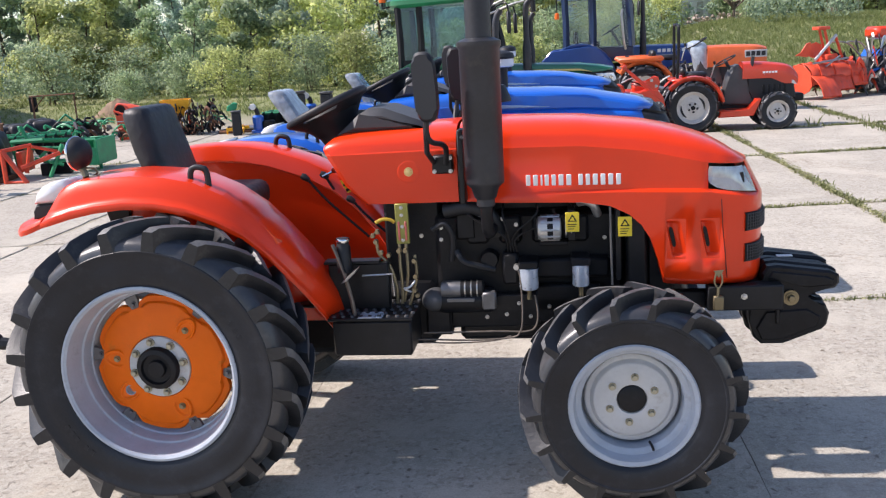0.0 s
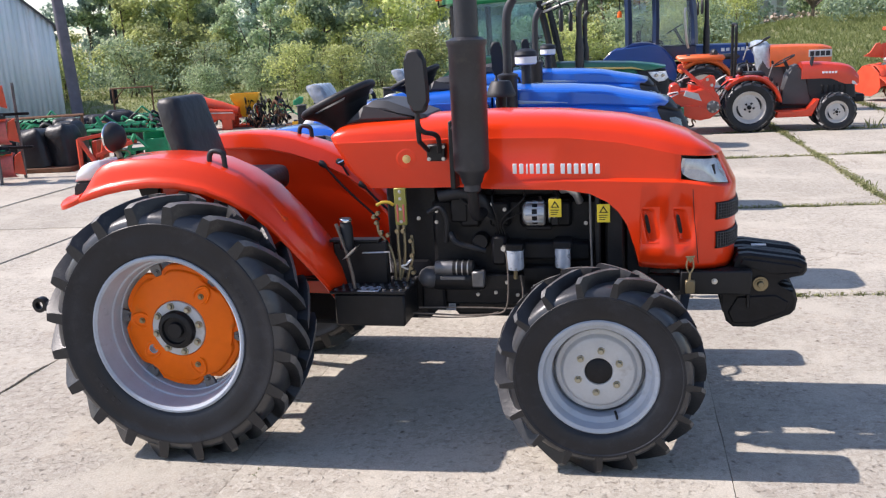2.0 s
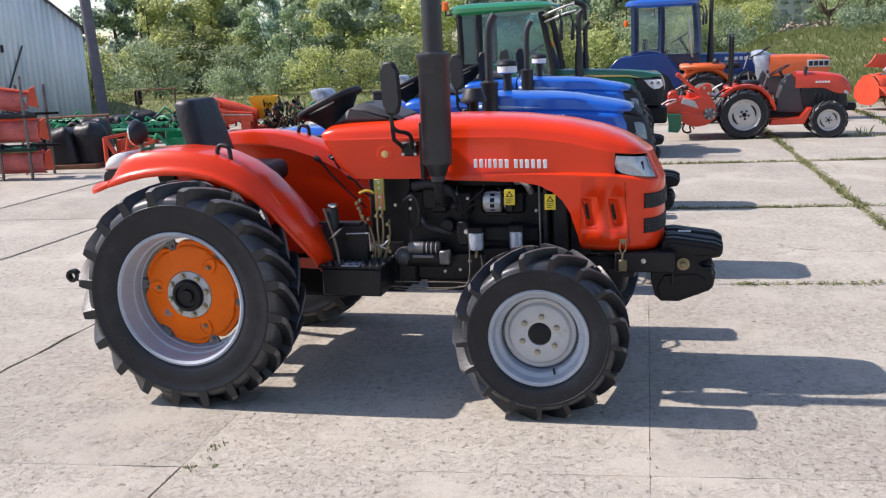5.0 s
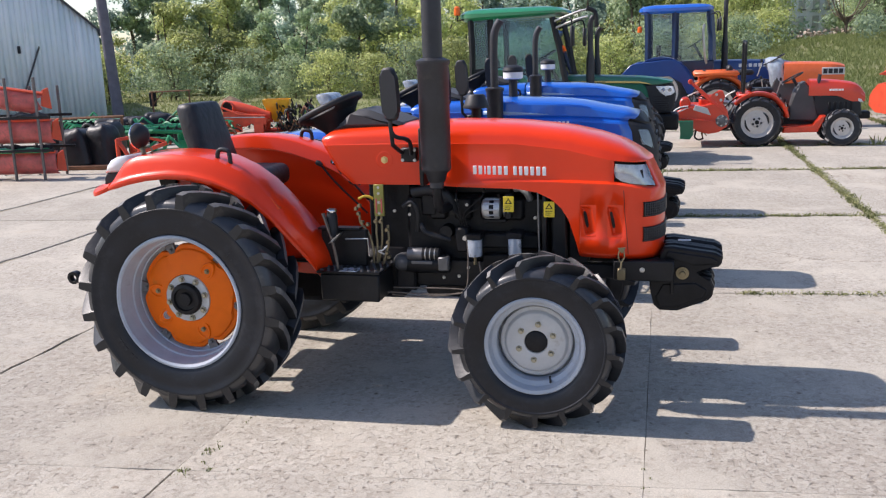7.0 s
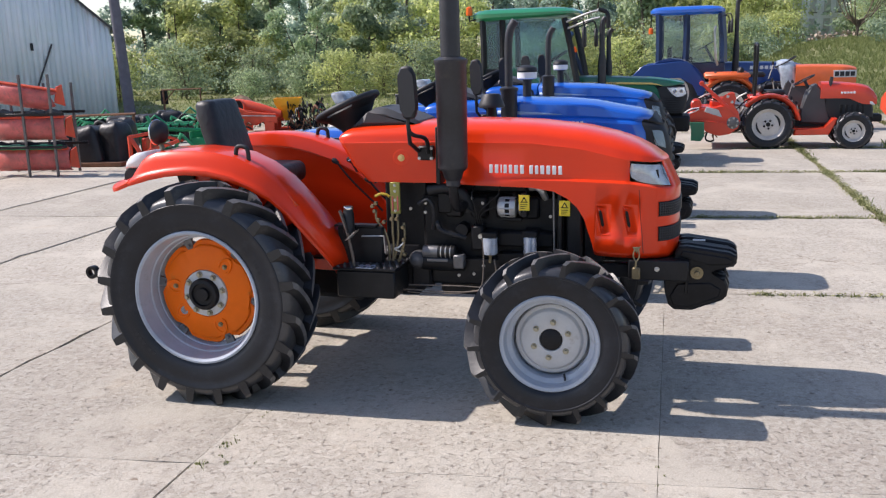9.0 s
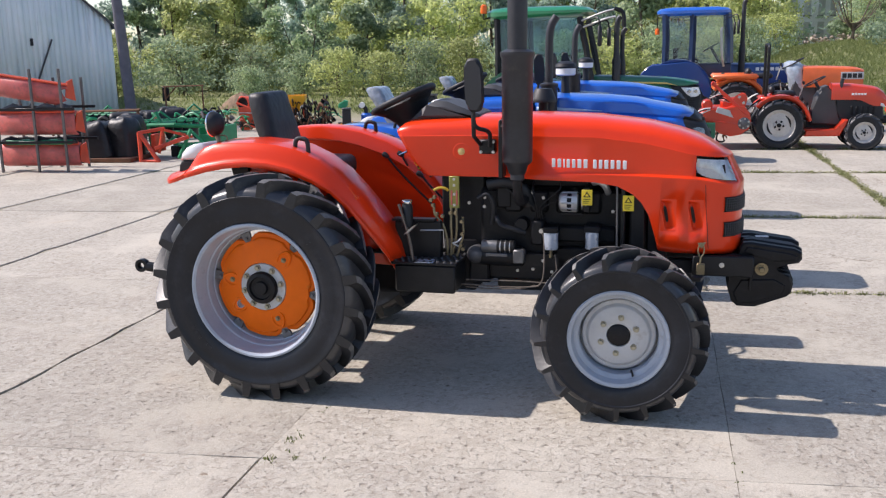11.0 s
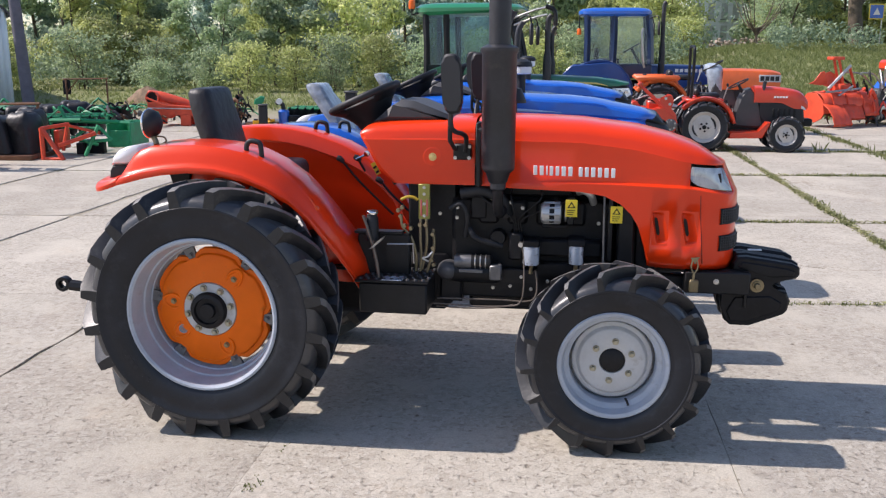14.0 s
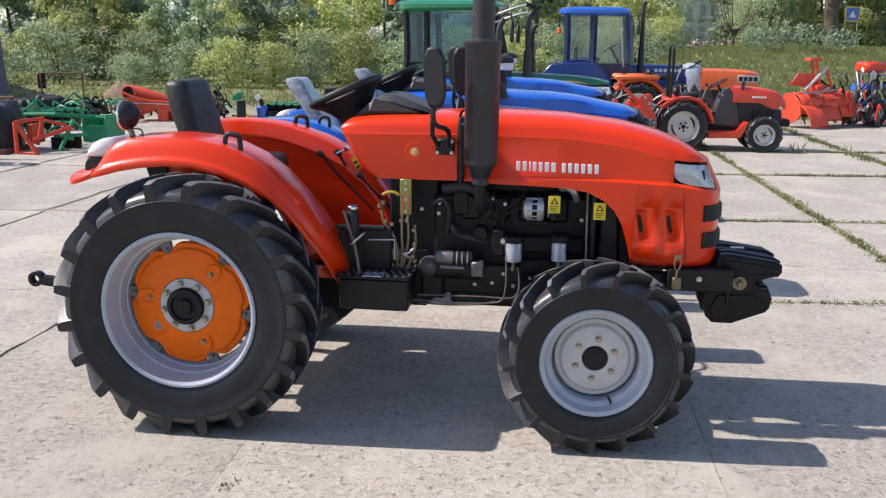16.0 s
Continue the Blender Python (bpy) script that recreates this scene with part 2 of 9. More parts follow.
SALMON = plain("orange_implement_paint", (0.68, 0.075, 0.030), 0.45, var=0.15, grain=0.06, dirt=(0.30, 0.10, 0.05), dirt_amount=0.15)
PALE_ORANGE = plain("pale_orange_paint", (0.72, 0.13, 0.025), 0.4, var=0.1, grain=0.04, coat=0.3)
DISC_ORANGE = plain("wheel_disc_orange_paint", (0.86, 0.150, 0.003), 0.38, spec=0.2, var=0.08, grain=0.05, dirt=(0.50, 0.16, 0.03), dirt_amount=0.10, bump=0.03)
STRIPE_YELLOW = plain("pale_yellow_stripe", (0.70, 0.52, 0.16), 0.45, var=0.1)
TRIM_BLUE = plain("pale_blue_trim", (0.34, 0.47, 0.66), 0.3, var=0.06, coat=0.5)
YELLOW = plain("yellow_paint", (0.85, 0.42, 0.012), 0.45, var=0.1)
STICKER_YELLOW = plain("yellow_label", (0.80, 0.60, 0.03), 0.45, var=0.05)
OLIVE = plain("olive_yellow_zinc", (0.26, 0.25, 0.06), 0.4, metal=0.3, var=0.2)
NUT_ZINC = plain("aged_zinc_nut", (0.36, 0.33, 0.24), 0.45, metal=0.6, var=0.25)
FUEL_LINE = plain("dull_bronze_line", (0.17, 0.14, 0.115), 0.5, metal=0.4, var=0.3, scale=30)
BRASS = plain("yellow_zinc_steel", (0.27, 0.22, 0.13), 0.42, metal=0.7, var=0.25)
RUBBER = plain("black_tyre_rubber", (0.0095, 0.0115, 0.0165), 0.40, var=0.35, scale=5, grain=0.2, bump=0.10, bscale=120, dirt=(0.026, 0.029, 0.038), dirt_amount=0.3, spec=0.36)
# paleness of the tread is dust plus sunlight on the lug tops
TREAD = plain("worn_dusty_sunlit_tread", (0.088, 0.090, 0.095), 0.5, var=0.35, scale=9, grain=0.25, bump=0.12, bscale=90, dirt=(0.17, 0.16, 0.145), dirt_amount=0.4, spec=0.5)
LUG = plain("black_lug_rubber", (0.011, 0.012, 0.015), 0.40, var=0.35, scale=9, grain=0.25, bump=0.10, bscale=100, dirt=(0.05, 0.048, 0.046), dirt_amount=0.25)
# lighter than the sidewall: dust plus sky and sun light put into colour
CARCASS = plain("smooth_skylit_tyre_carcass", (0.036, 0.037, 0.041), 0.34, var=0.3, scale=9, grain=0.15, bump=0.06, bscale=90, dirt=(0.08, 0.078, 0.076), dirt_amount=0.25, spec=0.6)
BLACK = plain("satin_black_paint", (0.012, 0.012, 0.013), 0.42, spec=0.28, var=0.4, grain=0.15, bump=0.05, dirt=(0.03, 0.028, 0.025), dirt_amount=0.12)
CAST = plain("black_cast_iron", (0.0085, 0.0085, 0.0100), 0.46, spec=0.26, var=0.5, scale=9, grain=0.25, bump=0.10, bscale=70, dirt=(0.024, 0.022, 0.02), dirt_amount=0.2)
MATT = plain("matt_black_exhaust_paint", (0.020, 0.021, 0.026), 0.46, var=0.35, grain=0.2, bump=0.1, bscale=60, dirt=(0.05, 0.045, 0.04), dirt_amount=0.15)
PLASTIC = plain("black_plastic", (0.010, 0.011, 0.014), 0.55, var=0.2, grain=0.1, bump=0.08, bscale=200)
GREY_PLASTIC = plain("dark_grey_plastic", (0.055, 0.055, 0.058), 0.55, var=0.15, grain=0.1, bump=0.08, bscale=200)
CLOTH = plain("black_seat_cover", (0.012, 0.012, 0.014), 0.5, var=0.4, scale=7, grain=0.3, bump=1.0, bscale=9)
SILVER = plain("silver_wheel_paint", (0.365, 0.405, 0.465), 0.42, metal=0.06, var=0.12, grain=0.06, bump=0.03, dirt=(0.22, 0.23, 0.24), dirt_amount=0.15)
GREY_WHEEL = plain("pale_grey_wheel_paint", (0.50, 0.50, 0.495), 0.42, var=0.1, grain=0.06, dirt=(0.30, 0.26, 0.22), dirt_amount=0.2)
STEEL = plain("bare_steel", (0.50, 0.49, 0.47), 0.35, metal=0.9, var=0.25, grain=0.1)
ALU = plain("cast_aluminium", (0.55, 0.55, 0.54), 0.42, metal=0.75, var=0.25, grain=0.15, bump=0.15)
DULL_ALU = plain("dull_cast_aluminium", (0.15, 0.15, 0.155), 0.45, metal=0.6, var=0.3, grain=0.15, bump=0.12)
CUP_ZINC = plain("pale_zinc_cup", (0.55, 0.61, 0.70), 0.28, metal=0.35, var=0.2, scale=20)
HANDLE_YELLOW = plain("dull_yellow_handle", (0.46, 0.30, 0.02), 0.5, var=0.2)
ZINC_BRIGHT = plain("bright_yellow_zinc", (0.62, 0.46, 0.20), 0.35, metal=0.6, var=0.15)
CHROME = plain("bright_metal", (0.75, 0.75, 0.75), 0.12, metal=1.0, var=0.08)
WHITE = plain("white_lettering", (0.82, 0.80, 0.78), 0.45, var=0.04)
# white stands for sun glint on the tail lamps; headlamps are pale
LAMP_WHITE = plain("glossy_pale_glint_lens", (0.75, 0.73, 0.72), 0.12, var=0.06, coat=0.8, spec=0.8)
LAMP_SILVER = plain("lamp_reflector", (0.86, 0.87, 0.90), 0.32, metal=0.35, var=0.25, scale=30, grain=0.2, bump=0.3, bscale=40)
WRAP = plain("clear_plastic_wrap", (0.26, 0.28, 0.30), 0.25, var=0.3, scale=14, grain=0.3, bump=0.6, bscale=14, coat=0.5)
PALE_WRAP = plain("pale_plastic_sheet", (0.38, 0.44, 0.51), 0.3, var=0.2, scale=12, grain=0.2, bump=0.6, bscale=12, coat=0.4)
LENS = glass_material("clear_lamp_lens", (0.92, 0.95, 0.98), 0.05, 0.6)
PANE = glass_material("tinted_cab_glass", (0.70, 0.83, 0.88), 0.01, 0.06)
CLEAR_PANE = glass_material("clear_cab_glass", (0.92, 0.95, 0.955), 0.01, 0.06)
REFLECTOR_RED = plain("red_orange_reflector", (0.82, 0.085, 0.008), 0.2, var=0.05, coat=0.6)
AMBER = plain("amber_plastic", (0.82, 0.14, 0.012), 0.3, var=0.05)
RUST = plain("rusty_steel", (0.16, 0.075, 0.04), 0.8, var=0.4, grain=0.3, bump=0.2)
POST_GREY = plain("weathered_grey_post", (0.15, 0.135, 0.125), 0.75, var=0.3, grain=0.2, dirt=(0.12, 0.07, 0.05), dirt_amount=0.3)
POLE_GREY = plain("grey_pole", (0.13, 0.125, 0.15), 0.7, var=0.2, grain=0.15)
SHEET = sheet_metal_material()
STONE = plain("pale_rubble_stone", (0.34, 0.28, 0.23), 0.9, var=0.3, grain=0.2, objects=0.25)
BARK = plain("tree_bark", (0.11, 0.085, 0.06), 0.9, var=0.4, grain=0.3, bump=0.8, bscale=30)
CONCRETE = concrete_material()
SOIL = soil_material()
LEAF_A = leaf_material("leaves_yellow_green", (0.31, 0.37, 0.14), (0.66, 0.69, 0.29), 0.55)
LEAF_B = leaf_material("leaves_mid_green", (0.22, 0.32, 0.19), (0.53, 0.61, 0.36), 0.58)
LEAF_C = leaf_material("leaves_grey_green", (0.22, 0.33, 0.27), (0.50, 0.60, 0.47), 0.58)
LEAF_D = leaf_material("leaves_deep_green", (0.13, 0.20, 0.13), (0.36, 0.44, 0.28), 0.48)
WEED = leaf_material("joint_weed_leaves", (0.09, 0.11, 0.04), (0.30, 0.33, 0.13), 0.4)
MOSS = leaf_material("joint_moss", (0.15, 0.15, 0.06), (0.40, 0.40, 0.19), 0.4)
GRASS = leaf_material("grass_blades", (0.19, 0.24, 0.08), (0.42, 0.45, 0.20), 0.55)


# building helpers
def part(name, bm, material, parent=None, label="", sharp=38):
    """Link a bmesh as one mesh object, under parent if given."""
    bmesh.ops.recalc_face_normals(bm, faces=bm.faces)
    me = bpy.data.meshes.new(name)
    bm.to_mesh(me)
    bm.free()
    me.polygons.foreach_set("use_smooth", [True] * len(me.polygons))
    me.set_sharp_from_angle(angle=radians(sharp))
    me.materials.append(material)
    ob = new(name, me)
    if parent is not None:
        ob.parent = parent
    if label:
        ob["label"] = label
    return ob


def again(ob, m):
    """Another part on the same mesh, with its sub-parts, under the same parent."""
    return copy_thing(ob, m)


def root(name, m, label, category, group=""):
    ob = new(name)
    ob.empty_display_size = 0.2
    ob.matrix_world = m
    return tagged(ob, label, category, group)


def moved(verts, m):
    if m is not None:
        for v in verts:
            v.co = m @ v.co


def box(bm, lo, hi, bevel=0.0, m=None, seg=1):
    lo, hi = Vector(lo), Vector(hi)
    vs = bmesh.ops.create_cube(bm, size=1.0)["verts"]
    for v in vs:
        v.co = Vector([(lo[i] + hi[i]) / 2 + v.co[i] * (hi[i] - lo[i]) for i in range(3)])
    if bevel:
        es = list({e for v in vs for e in v.link_edges})
        res = bmesh.ops.bevel(bm, geom=es, offset=bevel, segments=seg, affect="EDGES", profile=0.6)
        vs = list({v for f in res["faces"] for v in f.verts} | {v for v in vs if v.is_valid})
    moved(vs, m)
    return vs


def prism(bm, outline, y0, y1, bevel=0.0, m=None):
    """An outline of (x, z) drawn out from y0 to y1."""
    a = [bm.verts.new((x, y0, z)) for x, z in outline]
    b = [bm.verts.new((x, y1, z)) for x, z in outline]
    n = len(a)
    fs = [bm.faces.new(a), bm.faces.new(list(reversed(b)))]
    for i in range(n):
        fs.append(bm.faces.new((a[i], b[i], b[(i + 1) % n], a[(i + 1) % n])))
    vs = a + b
    if bevel:
        res = bmesh.ops.bevel(bm, geom=list({e for f in fs[:2] for e in f.edges}), offset=bevel, segments=1, affect="EDGES", profile=0.5)
        vs = list({v for f in res["faces"] for v in f.verts} | {v for v in vs if v.is_valid})
    moved(vs, m)
    return vs


def tube(bm, pts, r, seg=10, closed=False, m=None, flat=1.0):
    """A round rod along points; r is a number or one for each point."""
    pts = [Vector(p) for p in pts]
    n = len(pts)
    rs = r if isinstance(r, (list, tuple)) else [r] * n
    rings, up = [], None
    for i, p in enumerate(pts):
        a = pts[(i - 1) % n] if closed or i else p
        b = pts[(i + 1) % n] if closed or i < n - 1 else p
        d = (b - a).normalized()
        if up is None:
            up = Vector((0, 0, 1)) if abs(d.z) < 0.9 else Vector((1, 0, 0))
        up = (up - d * up.dot(d)).normalized()
        side = d.cross(up)
        rings.append([bm.verts.new(p + (side * math.cos(q) + up * math.sin(q) * flat) * rs[i]) for q in [2 * math.pi * k / seg for k in range(seg)]])
    for i in range(n if closed else n - 1):
        a, b = rings[i], rings[(i + 1) % n]
        for k in range(seg):
            bm.faces.new((a[k], a[(k + 1) % seg], b[(k + 1) % seg], b[k]))
    if not closed:
        bm.faces.new(list(reversed(rings[0])))
        bm.faces.new(rings[-1])
    vs = [v for ring in rings for v in ring]
    moved(vs, m)
    return vs


def arc(pts, steps=5):
    """A smooth line through points (Catmull-Rom)."""
    p = [Vector(q) for q in pts]
    p = [2 * p[0] - p[1]] + p + [2 * p[-1] - p[-2]]
    out = []
    for i in range(1, len(p) - 2):
        for k in range(steps):
            s = k / steps
            a, b, c, d = p[i - 1:i + 3]
            out.append(0.5 * (2 * b + (c - a) * s + (2 * a - 5 * b + 4 * c - d) * s * s + (3 * b - a - 3 * c + d) * s ** 3))
    return out + [p[-2]]


def lathe(bm, profile, seg=48, m=None, closed=False):
    """Turn (radius, y) round the y axis."""
    rings = []
    for r, y in profile:
        if r < 1e-6:
            rings.append([bm.verts.new((0, y, 0))])
        else:
            rings.append([bm.verts.new((r * math.cos(q), y, r * math.sin(q))) for q in [2 * math.pi * k / seg for k in range(seg)]])
    pairs = list(zip(rings, rings[1:])) + ([(rings[-1], rings[0])] if closed else [])
    for a, b in pairs:
        for k in range(seg):
            j = (k + 1) % seg
            if len(a) == 1:
                bm.faces.new((a[0], b[j], b[k]))
            elif len(b) == 1:
                bm.faces.new((a[k], a[j], b[0]))
            else:
                bm.faces.new((a[k], a[j], b[j], b[k]))
    vs = [v for ring in rings for v in ring]
    moved(vs, m)
    return vs


def sheet(bm, rows, skip=None, close=False):
    """Quads over rows of points."""
    g = [[bm.verts.new(p) for p in row] for row in rows]
    for i in range(len(g) - 1):
        for j in range(len(g[0]) - (0 if close else 1)):
            if skip and skip(i, j):
                continue
            k = (j + 1) % len(g[0])
            bm.faces.new((g[i][j], g[i + 1][j], g[i + 1][k], g[i][k]))
    return g


def thick(ob, t, offset=-1.0, bevel=0.0):
    s = ob.modifiers.new("thickness", "SOLIDIFY")
    s.thickness, s.offset = t, offset
    if bevel:
        b = ob.modifiers.new("edge", "BEVEL")
        b.width, b.segments, b.limit_method = bevel, 2, "ANGLE"
    return ob


def line(xs, x):
    """Piecewise linear through (x, value) pairs."""
    return float(np.interp(x, [a for a, _ in xs], [b for _, b in xs]))


def bolt(bm, p, r, h, axis="Y"):
    """A hexagonal bolt head that looks towards minus y (or along z)."""
    m = Matrix.Translation(p) @ (Matrix.Identity(4) if axis == "Y" else Matrix.Rotation(radians(-90), 4, "X"))
    lathe(bm, [(r * 1.5, 0), (r * 1.5, -h * 0.3), (r, -h * 0.3)], 12, m)
    lathe(bm, [(r, -h * 0.3), (r, -h), (r * 0.8, -h * 1.1), (0, -h * 1.1)], 6, m)


def bent(points):
    return arc(points, 4)


def spread(name, bm, material, parent, places, label=""):
    """Equal small parts: one mesh, an object at each place (a pose or a point)."""
    first = None
    for p in places:
        m = p if isinstance(p, Matrix) else Matrix.Translation(p)
        if first is None:
            first = part(name, bm, material, parent, label)
            first.matrix_basis = m
        else:
            copy_thing(first, m)
    return first


def one_bolt(r, h, axis="Y"):
    bm = bmesh.new()
    bolt(bm, (0, 0, 0), r, h, axis)
    return bm


def round_y(radius, y, count, start=0.0, turn=False):
    """Places on a circle about the y axis; turn: each turned with its angle."""
    out = []
    for k in range(count):
        a = radians(start + 360 * k / count)
        p = Matrix.Translation((radius * math.cos(a), y, radius * math.sin(a)))
        out.append(p @ Matrix.Rotation(-a, 4, "Y") if turn else p)
    return out


# ground, slabs
def smooth(a, b, x):
    s = min(1.0, max(0.0, (x - a) / (b - a)))
    return s * s * (3 - 2 * s)


def ground_z(x, y):
    bank = 1.75 * smooth(21.5, 42, y) * smooth(-2, 9, x - 0.18 * (y - 20))
    rough = 0.10 * noise.noise((x * 0.35, y * 0.35, 0.0)) * smooth(20.5, 26, y)
    return -0.010 + bank + rough


def build_ground():
    xs = [-400, -200, -110, -70] + list(np.arange(-50, 50.1, 2.0)) + [70, 110, 200, 400]
    ys = [-300, -120, -60, -30, -12, 0, 6, 12, 18, 20] + list(np.arange(21, 60.1, 1.5)) + [66, 75, 90, 120, 180, 300, 700, 1500]
    bm = bmesh.new()
    sheet(bm, [[(x, y, ground_z(x, y)) for x in xs] for y in ys])
    tagged(part("ground", bm, SOIL, sharp=80), "dry soil and rough grass round the concrete yard", "ground", kind="structure")


SHEAR = 0.092
SLAB_Y = [-9.3, -6.4, -3.45, -0.5, 2.43, 5.30, 8.20, 11.55, 14.40, 17.3, 20.2]
SLAB_X = [-18.6, -16.6, -14.6, -12.6, -10.6, -8.55, -6.5, -4.5, -2.48, -0.86, 1.07, 3.09, 5.37, 7.4, 9.4, 11.4]


def slab(x0, x1, y0, y1, rnd, gap, left=0.0, right=0.0):
    """One slab with ragged edges and a worn arris; left, right: how far those edges have crumbled away."""
    crumble = random.Random(int(100 * (x0 + 50)) + 7)
    pts = []
    for ax, ay, bx, by in ((x0, y0, x1, y0), (x1, y0, x1, y1), (x1, y1, x0, y1), (x0, y1, x0, y0)):
        n = max(4, int(math.hypot(bx - ax, by - ay) / 0.16))
        for k in range(n):
            s = k / n
            pts.append((ax + (bx - ax) * s, ay + (by - ay) * s, k == 0))
    cx, cy = (x0 + x1) / 2, (y0 + y1) / 2
    outer, inner = [], []
    for x, y, corner in pts:
        dx, dy = x - cx, y - cy
        lost = left if abs(x - x0) < 1e-6 else -right if abs(x - x1) < 1e-6 else 0.0
        dx += lost * (0.45 + 1.1 * crumble.random() + (2.2 if crumble.random() < 0.18 else 0.0))
        worn = 0.12 if gap < 0.009 else 1.0
        chip = 0.0002 + max(0.0, rnd.gauss(-0.0008, 0.0022)) if gap < 0.009 else gap + worn * (abs(rnd.gauss(0, 0.005)) + (0.03 * rnd.random() if corner else 0) + (0.03 if rnd.random() < 0.06 else 0))
        fx, fy = 1 - 2 * chip / (x1 - x0), 1 - 2 * chip / (y1 - y0)
        outer.append((dx * fx, dy * fy))
        inner.append((dx * (fx - 0.006 * worn), dy * (fy - 0.0045 * worn)))
    tilt_x, tilt_y, lift = rnd.uniform(-0.0014, 0.0014), rnd.uniform(-0.0011, 0.0011), rnd.uniform(-0.003, 0.001)
    if gap < 0.01:
        tilt_x, tilt_y, lift = tilt_x * 0.2, tilt_y * 0.2, lift * 0.2
    bm = bmesh.new()
    top = [(x + SHEAR * y, y, lift + tilt_x * x + tilt_y * y) for x, y in inner]
    edge = [(x + SHEAR * y, y, lift - (0.0015 if gap < 0.009 else 0.006) + tilt_x * x + tilt_y * y) for x, y in outer]
    low = [(x, y, -0.14) for x, y, z in edge]
    a, b, c = ([bm.verts.new(p) for p in ring] for ring in (top, edge, low))
    bm.faces.new(a)
    n = len(a)
    for i in range(n):
        j = (i + 1) % n
        bm.faces.new((a[i], a[j], b[j], b[i]))
        bm.faces.new((b[i], b[j], c[j], c[i]))
    return bm, (cx + SHEAR * (cy - 2.4), cy)


def build_slabs():
    rnd = random.Random(5)
    yard = new("pavement")
    tagged(yard, "yard of old pale concrete slabs with weedy joints", "pavement", kind="structure")
    for j in range(len(SLAB_Y) - 1):
        for i in range(len(SLAB_X) - 1):
            off = rnd.uniform(-0.02, 0.02) if SLAB_Y[j] > 5 else 0.0
            worn = {(2.43, -2.48): 0.0065, (-0.5, -0.86): 0.005}
            bm, (cx, cy) = slab(SLAB_X[i], SLAB_X[i + 1], SLAB_Y[j], SLAB_Y[j + 1], rnd, 0.0012 if SLAB_Y[j] < 5 else 0.010 if SLAB_Y[j] < 8 else 0.026, worn.get((SLAB_Y[j], SLAB_X[i]), 0.0), worn.get((SLAB_Y[j], SLAB_X[i + 1]), 0.0))
            ob = part("slab", bm, CONCRETE, yard)
            ob.location = (cx, cy + off * 0.3, 0)


build_ground()


# wheels
def lug(bm, side, base, radius, half, bead, c, reach, lead):
    h = c - bead
    rings = []
    for s in (0.0, 0.14, 0.4, 0.7, 1.0):
        y = side * half * (1.0 - 1.04 * s) * (1.0 if s else 0.995)
        ang = base - lead * reach * s ** 1.15
        low = bead + (0.72 * h if s == 0 else 0.80 * h if s < 0.2 else 0.88 * h)
        top = radius - (0.13 * h if s == 0 and radius > 0.45 else 0.19 * h if s == 0 else 0.06 * h if s < 0.2 else 0.006 if s < 0.5 else 0.002 if s < 0.9 else 0)
        slim = 1.05 if radius > 0.45 else 0.80
        end = 0.004 if radius > 0.45 else 0.010
        w0, w1 = slim * (0.027 - end * (1 - s) ** 2), slim * (0.022 - end * (1 - s) ** 2)
        mid = (low * 0.3 + top * 0.7)
        rings.append([bm.verts.new((r * math.cos(ang + d / r), y, r * math.sin(ang + d / r))) for r, d in ((low, -w0), (mid, -w1 * 1.1), (top, -w1 * 0.86), (top, w1 * 0.86), (mid, w1 * 1.1), (low, w0))])
    for a, b in zip(rings, rings[1:]):
        for i in range(6):
            bm.faces.new((a[i], a[(i + 1) % 6], b[(i + 1) % 6], b[i])).material_index = 1 if i == 2 else 0
    bm.faces.new(rings[0])
    bm.faces.new(list(reversed(rings[-1])))


